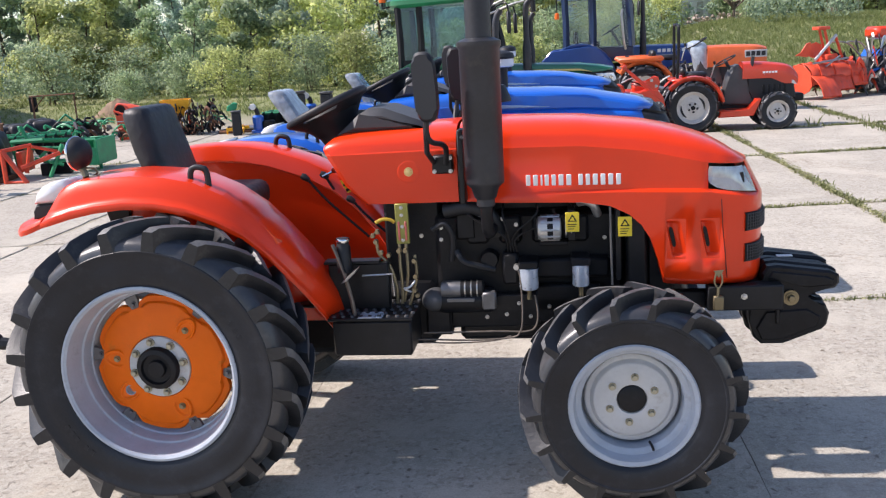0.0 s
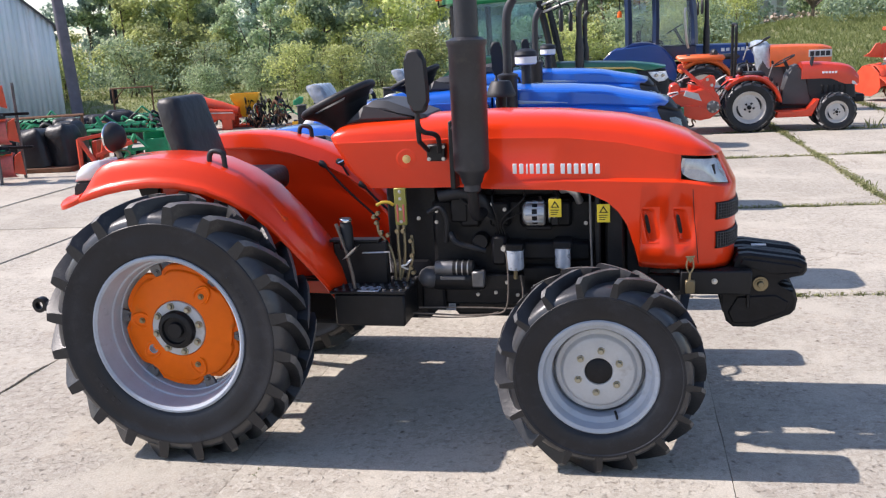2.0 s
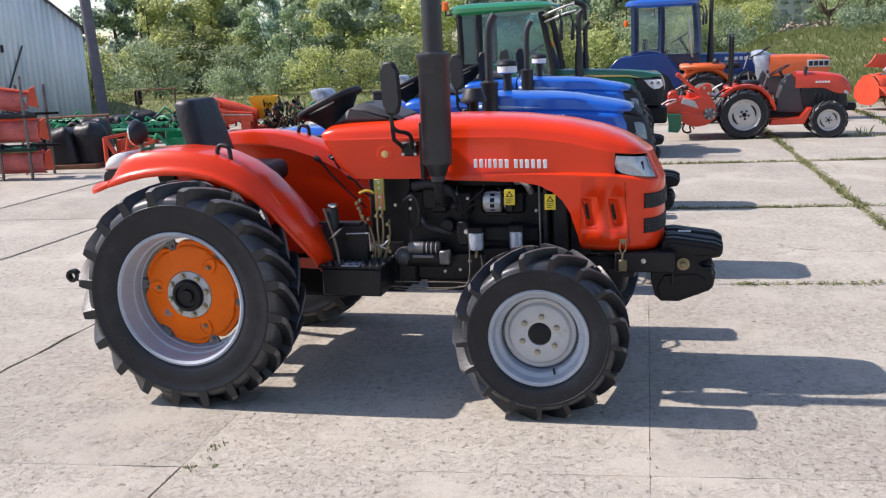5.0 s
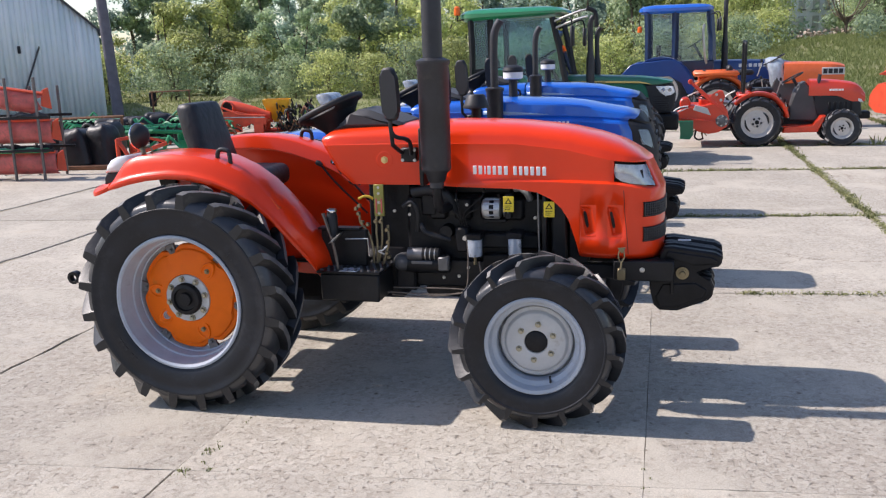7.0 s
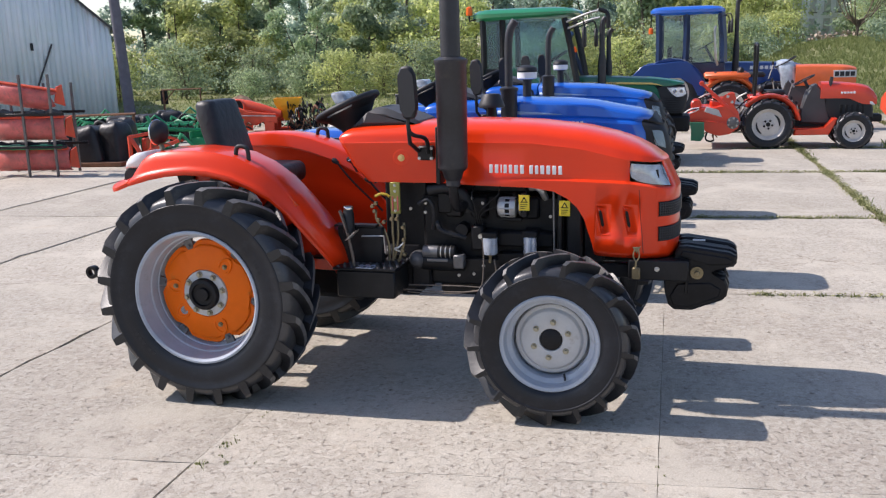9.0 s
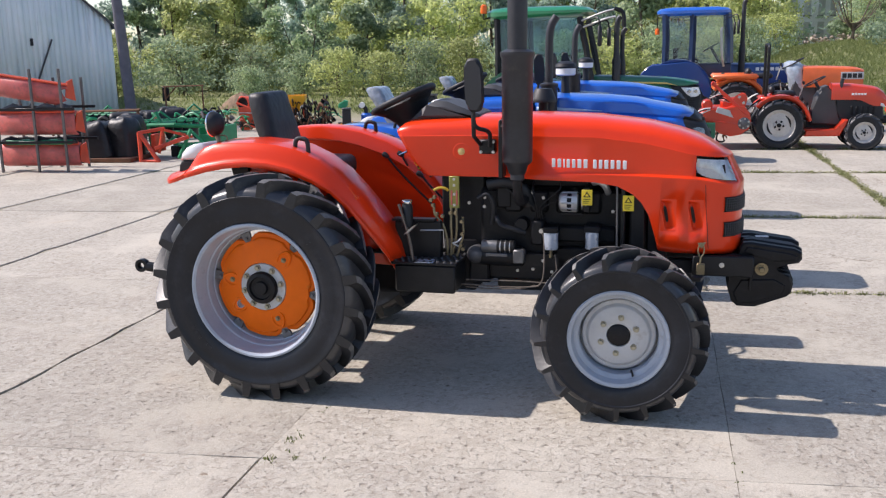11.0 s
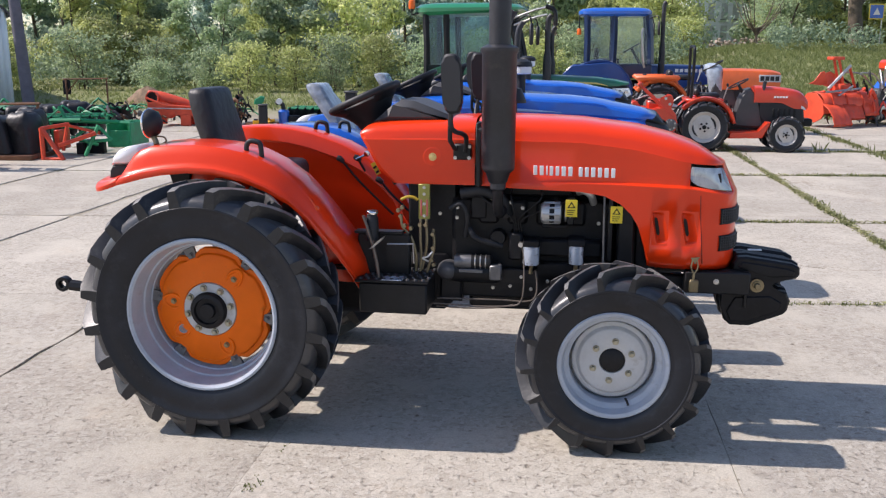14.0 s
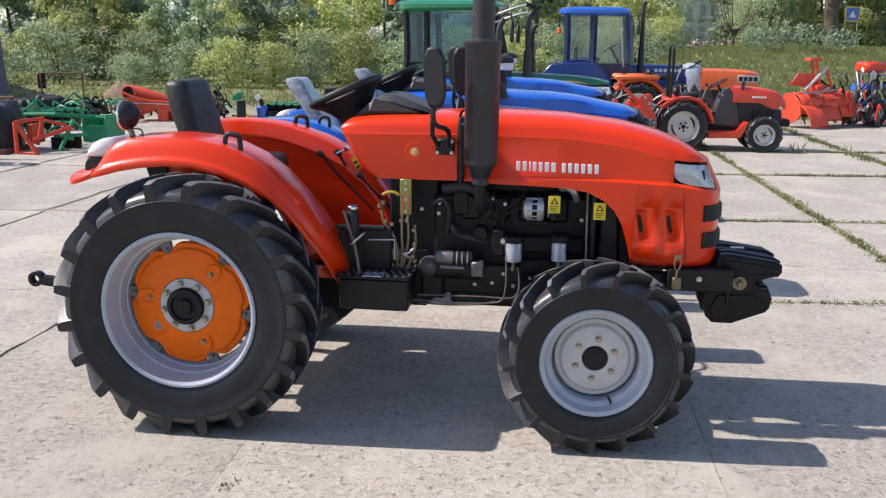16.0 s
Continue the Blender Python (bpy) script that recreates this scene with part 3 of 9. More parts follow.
def add_tyre(wheel, radius, half, bead, lugs, lug_h, reach, lead=1, single=False):
    """A farm tyre with angled lugs; its axis is y, its outer face looks towards minus y. single: each lug a part."""
    c = radius - lug_h
    h = c - bead
    right = [(bead, 0.74), (bead + 0.06 * h, 0.86), (bead + 0.25 * h, 0.965), (bead + 0.48 * h, 0.99), (bead + 0.66 * h, 0.985), (bead + 0.685 * h, 1.010), (bead + 0.74 * h, 1.008), (bead + 0.755 * h, 0.978), (bead + 0.84 * h, 0.945), (bead + 0.92 * h, 0.83), (bead + 0.975 * h, 0.58), (c, 0.24)]
    prof = [(r, -half * f) for r, f in right] + [(c + 0.002, 0)] + [(r, half * f) for r, f in reversed(right)]
    bm = bmesh.new()
    lathe(bm, prof, 72)
    pitch = 2 * math.pi / lugs
    if not single:
        for side in (-1, 1):
            for k in range(lugs):
                lug(bm, side, k * pitch + (pitch / 2 if side > 0 else 0), radius, half, bead, c, reach, lead)
    ob = part("tyre", bm, RUBBER, wheel, "black tyre with deep angled lugs")
    # outer faces get the carcass tone that carries the sky light
    ob.data.materials.append(CARCASS)
    for f in ob.data.polygons:
        f.material_index = 1 if math.hypot(f.center.x, f.center.z) > bead + 0.78 * h else 0
    if single and 0.5 < radius < 0.6:
        bm = bmesh.new()
        box(bm, (-0.007, -half * 0.980 - 0.0010, -0.010), (0.007, -half * 0.962, 0.010))
        r = bead + 0.36 * h
        spread("sidewall_mark", bm, RUBBER, wheel, [Matrix.Rotation(-radians(a), 4, "Y") @ Matrix.Translation((0, 0, r)) for first in (128, 300) for a in (first, first + 4.2, first + 8.4, first + 15, first + 19.2)], "raised plain bar of moulded writing")
    if single:
        for side in (-1, 1):
            bm = bmesh.new()
            lug(bm, side, pitch / 2 if side > 0 else 0.0, radius, half, bead, c, reach, lead)
            first = spread("tyre_lug", bm, LUG, wheel, [Matrix.Rotation(-pitch * k, 4, "Y") for k in range(lugs)])
            # lug tops get the tread tone: dust and painted sunlight
            first.data.materials.append(TREAD)


def rear_wheel(parent, m, radius=0.56, disc=DISC_ORANGE, rim_paint=SILVER, lead=1):
    """A large wheel: rim with a dished disc held by clamps."""
    bm = bmesh.new()
    lathe(bm, [(0.318, -0.098), (0.330, -0.108), (0.334, -0.120), (0.331, -0.127), (0.322, -0.129), (0.313, -0.122), (0.309, -0.100), (0.304, -0.084), (0.300, -0.050), (0.297, -0.044), (0.291, -0.042), (0.288, -0.036), (0.286, -0.004), (0.284, 0.003), (0.279, 0.005), (0.277, 0.012), (0.276, 0.085), (0.296, 0.10), (0.302, 0.1), (0.328, 0.115), (0.330, 0.11), (0.318, 0.1)], 72)
    wheel = part("rear_wheel", bm, rim_paint, parent, "silver wheel rim with a black lugged tyre")
    wheel.matrix_basis = m
    add_tyre(wheel, radius, 0.14, 0.316, 20, 0.046, 0.30, lead, True)
    bm = bmesh.new()
    n = 96
    rings = []
    for f, y in ((1.0, 0.031), (1.0, 0.015), (0.985, 0.007), (0.915, 0.005), (0.895, -0.005), (0.86, -0.009), (0.62, -0.013), (0.50, -0.025), (0.455, -0.027), (0.44, -0.019)):
        edge = [0.265 * f * (1 - (0.085 * min(1.0, 1.6 * max(0, math.cos(6 * (a + 0.02)) - 0.35)) if f > 0.88 else 0)) for a in [2 * math.pi * k / n for k in range(n)]]
        rings.append([(r * math.cos(2 * math.pi * k / n), y, r * math.sin(2 * math.pi * k / n)) for k, r in enumerate(edge)])
    sheet(bm, rings, close=True)
    part("wheel_disc", bm, disc, wheel, "orange painted wheel disc")
    bm = bmesh.new()
    prism(bm, [(0.226, -0.014), (0.232, -0.019), (0.256, -0.023), (0.279, -0.028), (0.279, 0.028), (0.256, 0.023), (0.232, 0.019), (0.226, 0.014)], 0.005, 0.019, 0.004)
    spread("clamp_lug", bm, DULL_ALU, wheel, [Matrix.Rotation(radians(60 * k + 1), 4, "Y") for k in range(6)])
    spread("clamp_bolt", one_bolt(0.008, 0.010), DULL_ALU, wheel, round_y(0.246, 0.005, 6, -1))
    bm = bmesh.new()
    lathe(bm, [(0.118, -0.021), (0.116, -0.031), (0.108, -0.035), (0.074, -0.035), (0.072, -0.023), (0.0, -0.023)], 40)
    part("hub_ring", bm, GREY_WHEEL, wheel, "grey hub ring with bolts")
    bm = bmesh.new()
    lathe(bm, [(0.080, -0.02), (0.080, -0.050), (0.074, -0.060), (0.058, -0.064), (0.054, -0.052), (0.034, -0.050), (0.031, -0.064), (0, -0.066)], 28)
    part("hub_cap", bm, CAST, wheel)
    spread("hub_bolt", one_bolt(0.0105, 0.016), NUT_ZINC, wheel, round_y(0.099, -0.035, 8, 20))
    bm = bmesh.new()
    rows = []
    for f, y in ((1.0, 0.0), (0.93, -0.006), (0.80, -0.006), (0.66, 0.0)):
        rows.append([((0.040 + (0.014 if math.cos(a) > 0 else 0.0) * math.cos(a)) * f * math.cos(a), y, 0.036 * f * math.sin(a)) for a in [2 * math.pi * k / 28 for k in range(28)]])
    g = sheet(bm, rows, close=True)
    bm.faces.new(g[-1])
    spread("boss", bm, disc, wheel, round_y(0.172, -0.014, 3, 59, True) + round_y(0.165, -0.014, 1, 224, True))
    spread("disc_bolt", one_bolt(0.0085, 0.012), BRASS, wheel, round_y(0.172, -0.015, 3, 59))
    bm = bmesh.new()
    lathe(bm, [(0.020, 0.004), (0.020, 0.0), (0.017, -0.001), (0.016, 0.003), (0, 0.003)], 20)
    spread("disc_hole", bm, rim_paint, wheel, round_y(0.165, -0.017, 1, 224))
    return wheel


def front_wheel(parent, m, radius=0.40, rim_paint=SILVER, face=GREY_WHEEL, lead=1):
    bm = bmesh.new()
    lathe(bm, [(0.212, -0.082), (0.224, -0.096), (0.226, -0.101), (0.220, -0.106), (0.207, -0.102), (0.203, -0.094), (0.201, -0.070), (0.197, -0.064), (0.184, -0.061), (0.177, -0.054), (0.175, -0.012), (0.178, 0.03), (0.2, 0.06), (0.224, 0.09), (0.212, 0.08)], 64)
    wheel = part("front_wheel", bm, rim_paint, parent, "silver wheel rim with a black lugged tyre")
    wheel.matrix_basis = m
    add_tyre(wheel, radius, 0.116, 0.214, 17, 0.046, 0.36, lead, True)
    bm = bmesh.new()
    lathe(bm, [(0.178, 0.020), (0.168, 0.018), (0.166, -0.008), (0.162, -0.016), (0.155, -0.019), (0.146, -0.018), (0.141, -0.022), (0.136, -0.032), (0.130, -0.035), (0.062, -0.037), (0.054, -0.035), (0.051, -0.028), (0.05, 0.0)], 56)
    part("wheel_disc", bm, face, wheel, "pale grey dished wheel disc")
    bm = bmesh.new()
    lathe(bm, [(0.0505, -0.005), (0.050, -0.033), (0.042, -0.038), (0.0, -0.039)], 28)
    part("hub_cap", bm, CAST, wheel)
    spread("wheel_nut", one_bolt(0.0095, 0.014), NUT_ZINC, wheel, round_y(0.084, -0.036, 6, 28))
    bm = bmesh.new()
    tube(bm, [(0.075, -0.03, -0.158), (0.080, -0.060, -0.160), (0.083, -0.08, -0.165)], 0.005, 8)
    part("valve", bm, PLASTIC, wheel)
    return wheel


# the utility tractor; x ahead, y to its left, z up; the origin lies on the ground below the rear axle
LIP = [(-0.425, -0.622, 1.070), (-0.37, -0.625, 1.084), (-0.30, -0.625, 1.103), (-0.21, -0.625, 1.120), (-0.10, -0.625, 1.131), (0.02, -0.625, 1.126), (0.14, -0.62, 1.100), (0.245, -0.615, 1.058), (0.335, -0.60, 1.005), (0.41, -0.58, 0.93), (0.465, -0.55, 0.85), (0.52, -0.49, 0.75), (0.555, -0.42, 0.66), (0.575, -0.36, 0.585)]
CROWN = [(-0.350, 1.200), (-0.325, 1.216), (-0.275, 1.229), (-0.19, 1.236), (-0.08, 1.239), (0.05, 1.228), (0.155, 1.205), (0.26, 1.155), (0.352, 1.085), (0.428, 0.995), (0.495, 0.895), (0.550, 0.80), (0.592, 0.71), (0.615, 0.63)]


def fender(parent, side, paint, drop=0.0):
    """side -1: the right-hand one."""
    far = 0.155 if side > 0 else 0.0
    bm = bmesh.new()
    rows = []
    for (lx, ly, lz), (cx, cz) in zip(LIP, CROWN):
        lx, cx = lx + far * smooth(0.1, 0.5, lx), cx + far * smooth(0.1, 0.5, cx)
        lz, cz = lz - drop * smooth(0.5, 0.9, lz), cz - drop * smooth(0.5, 0.9, cz)
        in_y = -line([(0.2, 0.335), (0.40, 0.31), (0.52, 0.25), (0.62, 0.19)] if side < 0 else [(0.2, 0.335), (0.72, 0.322)], cx)
        crown_y = min(ly + 0.125, in_y - 0.03)
        mix = lambda f: (lx + (cx - lx) * f, lz + (cz - lz) * f)
        sec = [((lx, lz - 0.008), ly), ((lx, lz + 0.010), ly - 0.002), (mix(0.16), ly + 0.001), (mix(0.20), ly + 0.007), (mix(0.25), ly + 0.014), (mix(0.36), ly + 0.020), (mix(0.60), ly + 0.032), (mix(0.84), ly + 0.046), (mix(0.95), min(ly + 0.060, crown_y - 0.004)), ((cx, cz), crown_y), ((cx, cz + 0.002), in_y - 0.016), ((cx - 0.001, cz - 0.003), in_y - 0.005), ((cx - 0.003, cz - 0.014), in_y), ((cx - 0.02, max(0.61, cz - 0.066)), in_y + 0.012), ((cx - 0.021, max(0.605, cz - 0.071)), in_y + 0.009), ((cx - 0.022, max(0.60, cz - 0.074)), in_y - 0.010)]
        low = max(line([(-0.5, 1.12), (-0.30, 1.12), (-0.20, 1.06), (-0.10, 0.80), (-0.02, 0.60), (0.4, 0.60), (0.62, 0.56)], cx) - drop * 0.5, 0.5)
        sec.append(((cx - 0.022, min(low, cz - 0.09)), in_y - 0.010))
        rows.append([(x, side * -y, z) for (x, z), y in sec])
    sheet(bm, rows)
    # the flat tongue behind the lamp, rounded at its tip
    tongue = []
    for x, y, z in ((-0.424, -0.622, 1.062), (-0.455, -0.621, 1.050), (-0.490, -0.614, 1.038), (-0.520, -0.600, 1.030), (-0.545, -0.575, 1.027), (-0.563, -0.540, 1.028), (-0.574, -0.480, 1.030)):
        tongue.append([(a, side * -b, c - drop) for a, b, c in ((x, y, z), (x, y - 0.002, z + 0.018), (x + 0.003, y + 0.005, z + 0.029), (x + 0.008, y + 0.020, z + 0.037), (x + 0.012, y + 0.045, z + 0.042), (x + 0.012, -0.36, z + 0.044))])
    sheet(bm, tongue)
    ob = part("fender", bm, paint, parent, "glossy painted mudguard over the rear wheel", sharp=30)
    thick(ob, 0.006, 0.0, 0.002)
    bm = bmesh.new()
    s = side
    prism(bm, [(-0.490, 1.085 - drop), (-0.482, 1.115 - drop), (-0.470, 1.141 - drop), (-0.380, 1.145 - drop), (-0.39, 1.09 - drop)], s * 0.37, s * 0.560, 0.006)
    part("tail_lamp_housing", bm, PLASTIC, ob)
    # lens coloured white to hold the glint of the sun on it
    bm = bmesh.new()
    prism(bm, [(-0.478, 1.143 - drop), (-0.466, 1.176 - drop), (-0.440, 1.205 - drop), (-0.400, 1.223 - drop), (-0.345, 1.230 - drop), (-0.335, 1.20 - drop), (-0.37, 1.147 - drop)], s * 0.385, s * 0.566, 0.012)
    part("tail_lamp", bm, LAMP_WHITE, ob, "glossy tail lamp lens with sun glint as white colour", sharp=60)
    bm = bmesh.new()
    tube(bm, bent([(0.128, s * 0.512, 1.19 - drop), (0.130, s * 0.512, 1.232 - drop), (0.145, s * 0.512, 1.252 - drop), (0.175, s * 0.512, 1.250 - drop), (0.192, s * 0.512, 1.235 - drop), (0.196, s * 0.512, 1.165 - drop)]), 0.011, 10)
    part("grab_handle", bm, PLASTIC, ob)
    bm = bmesh.new()
    prism(bm, [(0.36, 1.035), (0.43, 0.955), (0.45, 0.965), (0.38, 1.05)], s * 0.50, s * 0.535, 0.003)
    part("reflector", bm, REFLECTOR_RED, ob)
    bm = bmesh.new()
    prism(bm, [(-0.305, 1.085 - drop), (-0.20, 1.11 - drop), (-0.21, 0.99 - drop), (-0.27, 0.96 - drop)], s * 0.345, s * 0.365, 0.004)
    part("fender_stay", bm, BLACK, ob)
    return ob


HOOD_TOP = [(0.55, 1.300), (0.60, 1.322), (0.75, 1.332), (1.05, 1.341), (1.28, 1.347), (1.54, 1.338), (1.80, 1.307), (1.95, 1.272), (2.05, 1.236), (2.12, 1.196), (2.17, 1.160), (2.20, 1.150)]
HOOD_CREASE = [(0.55, 1.24), (1.09, 1.247), (1.55, 1.243), (1.79, 1.215), (2.02, 1.162), (2.2, 1.148)]
HOOD_LOW = [(1.09, 1.045), (1.256, 1.034), (1.556, 1.026), (1.66, 1.010), (1.731, 0.975), (1.775, 0.935), (1.809, 0.88), (1.835, 0.79), (1.857, 0.705), (1.88, 0.695), (2.26, 0.693)]
HOOD_HALF = [(0.5, 0.235), (1.1, 0.24), (1.8, 0.245), (2.02, 0.252), (2.10, 0.247), (2.16, 0.228), (2.20, 0.196), (2.225, 0.150), (2.243, 0.085), (2.25, 0.0)]
POCKETS = [(1.868, 1.938), (1.992, 2.062)]
POCKET_LOW, POCKET_HIGH = 0.803, 0.957
REAR_EDGE = [(1.02, 0.735), (1.114, 0.638), (1.20, 0.600), (1.265, 0.556), (1.30, 0.560), (1.32, 0.585), (1.34, 0.64)]


def shoulder(s):
    """The rounded upper section of the hood: share of the half width and of the height, from the crease (0) to the middle (1)."""
    a = s * math.pi / 2
    return math.cos(a) ** 0.55 if s < 1 else 0.0, math.sin(a) ** 0.75 if s > 0 else 0.0


def rear_cowl(parent, paint, cap):
    """The cowl behind the seam of the hood."""
    bm = bmesh.new()
    rows = []
    for s in (0.0, 0.04, 0.15, 0.4, 0.7, 1.0):
        near = []
        for f in ("low", "mid", "crease"):
            def at(z_of, y):
                x = 1.085
                z = z_of(x)
                rear = line(REAR_EDGE, z)
                x = rear + (1.085 - rear) * s
                return (x, y * (0.93 if s == 0 else 0.985 if s < 0.05 else 1), z_of(x) - (0.012 if s == 0 and y == 0 else 0))
            top = lambda x: line(HOOD_TOP, x)
            near.append({"low": at(lambda x: 1.043, -0.232), "mid": at(lambda x: 1.12, -0.238), "crease": at(lambda x: line(HOOD_CREASE, x), -0.24)}[f])
        for k in range(9):
            y, lift = shoulder(k / 8)
            near.append(at(lambda x: line(HOOD_CREASE, x) + 0.005 + (top(x) - line(HOOD_CREASE, x) - 0.005) * lift, -0.2365 * y))
        rows.append(near + [(x, -y, z) for x, y, z in reversed(near[:-1])])
    g = sheet(bm, rows)
    bm.faces.new(g[0])
    cowl = part("rear_cowl", bm, paint, parent, "glossy painted cowl round the fuel tank", sharp=28)
    bm = bmesh.new()
    bolt(bm, (0.895, -0.241, 1.168), 0.012, 0.010)
    part("cowl_bolt", bm, cap, cowl)
    bm = bmesh.new()
    lathe(bm, [(0.046, 0.0), (0.042, -0.0016), (0.036, -0.0018), (0.030, -0.0012), (0.0, -0.0012)], 28, Matrix.Translation((0.895, -0.2385, 1.168)))
    part("pressed_ring", bm, paint, cowl)


def hood_parts(parent, paint):
    rear_cowl(parent, paint, ZINC_BRIGHT)
    # hood ahead of the seam
    bm = bmesh.new()
    xs = [1.097, 1.12, 1.25, 1.40, 1.556, 1.66, 1.731, 1.775, 1.809, 1.835, 1.857, 1.868, 1.938, 1.992, 2.02, 2.062, 2.10, 2.13, 2.16, 2.18, 2.20, 2.2125, 2.225, 2.235, 2.243, 2.248, 2.25]
    rows = []
    for x in xs:
        w = line(HOOD_HALF, x)
        ux = x if x < 2.02 else 2.02 + (x - 2.02) * 0.74
        top, crease, low = line(HOOD_TOP, ux), line(HOOD_CREASE, ux), line(HOOD_LOW, x)
        uw = w - (0.0 if x < 2.02 else 0.006)
        band = max(low + 0.004, line([(1.1, 1.075), (1.7, 1.075), (2.02, 1.066), (2.25, 1.03)], x))
        belly, chest = (max(low + 0.002 + 0.0005 * q, min(band - 0.014 + 0.0005 * q, z)) for q, z in enumerate((POCKET_LOW, POCKET_HIGH)))
        flare = 0.008 + 0.009 * smooth(1.5, 1.85, x)
        near = [(x, -(w - 0.012), low), (x, -(w + flare * 0.6), low + 0.004 if low > 0.8 else low + 0.03), (x, -(w + flare), belly), (x, -(w + flare), chest), (x, -(w + flare), max(low + 0.003, band - 0.011)), (x, -(w + 0.001), band), (ux, -uw, crease), *[(ux, -max(0.0, uw - 0.0035 * min(1, w * 8)) * shoulder(k / 8)[0], crease + 0.005 + max(0.0, top - crease - 0.005) * shoulder(k / 8)[1]) for k in range(9)]]
        rows.append(near + [(a, -b, c) for a, b, c in reversed(near[:-1])])
    sheet(bm, rows, skip=lambda i, j: (2.019 <= xs[i] < 2.21 and j in (5, 24)) or (j in (2, 27) and any(a - 0.001 < xs[i] < b - 0.001 for a, b in POCKETS)))
    hood = part("hood", bm, paint, parent, "glossy painted engine hood with a rounded nose", sharp=33)
    thick(hood, 0.004, -1.0)
    # lamps and the dark band between them
    bm = bmesh.new()
    ring = []
    for x in [v for v in xs if v >= 2.019]:
        w = line(HOOD_HALF, x)
        ux = 2.02 + (x - 2.02) * 0.74
        ring.append([(x - 0.055, -(w - 0.06) if w > 0.07 else 0.0, line([(2.02, 1.062), (2.25, 1.026)], x)), (ux - 0.05, -(w - 0.06) if w > 0.07 else 0.0, line(HOOD_CREASE, ux) + 0.004)])
    sheet(bm, ring + [[(a, -b, c) for a, b, c in r] for r in reversed(ring[:-1])])
    part("lamp_band", bm, PLASTIC, hood)
    for s in (-1, 1):
        bm, rbm = bmesh.new(), bmesh.new()
        outer, inner = [], []
        for x in (2.035, 2.06, 2.10, 2.13, 2.16, 2.18, 2.20, 2.212):
            w = line(HOOD_HALF, x)
            ux = 2.02 + (x - 2.02) * 0.74
            z0, z1 = line([(2.02, 1.064), (2.25, 1.034)], x), line(HOOD_CREASE, ux) - 0.014
            cut = 0.012 * (1 - smooth(2.035, 2.075, x))
            outer.append([(x - 0.002, s * (w - 0.003), z0 + cut * 1.6), (x * 0.5 + ux * 0.5, s * (w + 0.002), (z0 + z1) / 2 + cut * 0.4), (ux + 0.004, s * (w - 0.006), z1)])
            inner.append([(x - 0.008, s * (w - 0.008), z0 + 0.002 + cut * 1.6), (x * 0.5 + ux * 0.5 - 0.016, s * (w - 0.024), (z0 + z1) / 2 + cut * 0.4), (ux - 0.006, s * (w - 0.012), z1)])
        sheet(bm, outer)
        sheet(rbm, inner)
        part("headlamp_reflector", rbm, LAMP_SILVER, hood)
        dbm = bmesh.new()
        tube(dbm, [(2.152, s * 0.2245, 1.080), (2.143, s * 0.2245, 1.118)], [0.003, 0.007], 6)
        part("lamp_divider", dbm, PLASTIC, hood)
        part("headlamp_lens", bm, LENS, hood, "clear wrap-round headlamp lens")
    # two slanted pockets on each side, deepest at the rear, where a slot opens
    for side in (-1, 1):
        for x0, x1 in POCKETS:
            bm = bmesh.new()
            skin = lambda x: line(HOOD_HALF, x) + 0.008 + 0.009 * smooth(1.5, 1.85, x)
            xc, zc = (x0 + x1) / 2, (POCKET_LOW + POCKET_HIGH) / 2
            rows = []
            for q in range(25):
                z = POCKET_LOW + (POCKET_HIGH - POCKET_LOW) * q / 24
                row = []
                for k in range(19):
                    x = x0 + (x1 - x0) * k / 18
                    u, v = (x - xc + 0.20 * (z - zc)) / 0.027, (z - zc) / 0.068
                    deep = (1 - smooth(0.86, 1.0, abs(v))) * smooth(-1.0, -0.72, u) * (1 - 0.85 * smooth(-0.5, 0.9, u)) * (1 - smooth(0.85, 1.0, u))
                    row.append((x, side * (skin(x) - 0.020 * deep), z))
                rows.append(row)
            sheet(bm, rows)
            pocket = part("louvre", bm, paint, hood, "slanted pocket pressed into the side panel", sharp=30)
            bm = bmesh.new()
            slot = [(0.0075 * math.cos(a), 0.040 * math.copysign(abs(math.sin(a)) ** 0.4, math.sin(a))) for a in [2 * math.pi * k / 16 for k in range(16)]]
            prism(bm, slot, -0.002, 0.002, 0.0, pose(xc - 0.012, side * (skin(xc) - 0.0185), zc + 0.004, 0, -11, 0))
            part("louvre_slot", bm, CAST, pocket)
    # seam of the nose panel
    for s in (-1, 1):
        bm = bmesh.new()
        tube(bm, [(x, s * (line(HOOD_HALF, x) + y), z) for x, y, z in ((2.062, 0.003, 1.055), (2.066, 0.0165, 1.025), (2.072, 0.0175, 0.92), (2.082, 0.0175, 0.82), (2.090, 0.0145, 0.725))], 0.0016, 6)
        part("panel_seam", bm, CAST, hood)
    # nose grilles
    for z0, z1 in ((0.896, 0.974), (0.778, 0.856)):
        bm = bmesh.new()
        row = []
        for x in (2.150, 2.165, 2.185, 2.20, 2.2125, 2.225, 2.235, 2.243, 2.2485):
            w = line(HOOD_HALF, x) + 0.019
            row.append([(x + 0.005, -w, z0 + 0.004), (x + 0.008, -w - 0.002, z0 + 0.012), (x + 0.008, -w - 0.002, z1 - 0.012), (x + 0.005, -w, z1 - 0.004)])
        sheet(bm, row + [[(a, -b, c) for a, b, c in r] for r in reversed(row)])
        grille = part("grille", bm, CAST, hood, "black mesh grille in the nose")
        thick(grille, 0.004, -1.0)
        bm = bmesh.new()
        for k in range(6):
            z = z0 + 0.01 + (z1 - z0 - 0.02) * k / 5
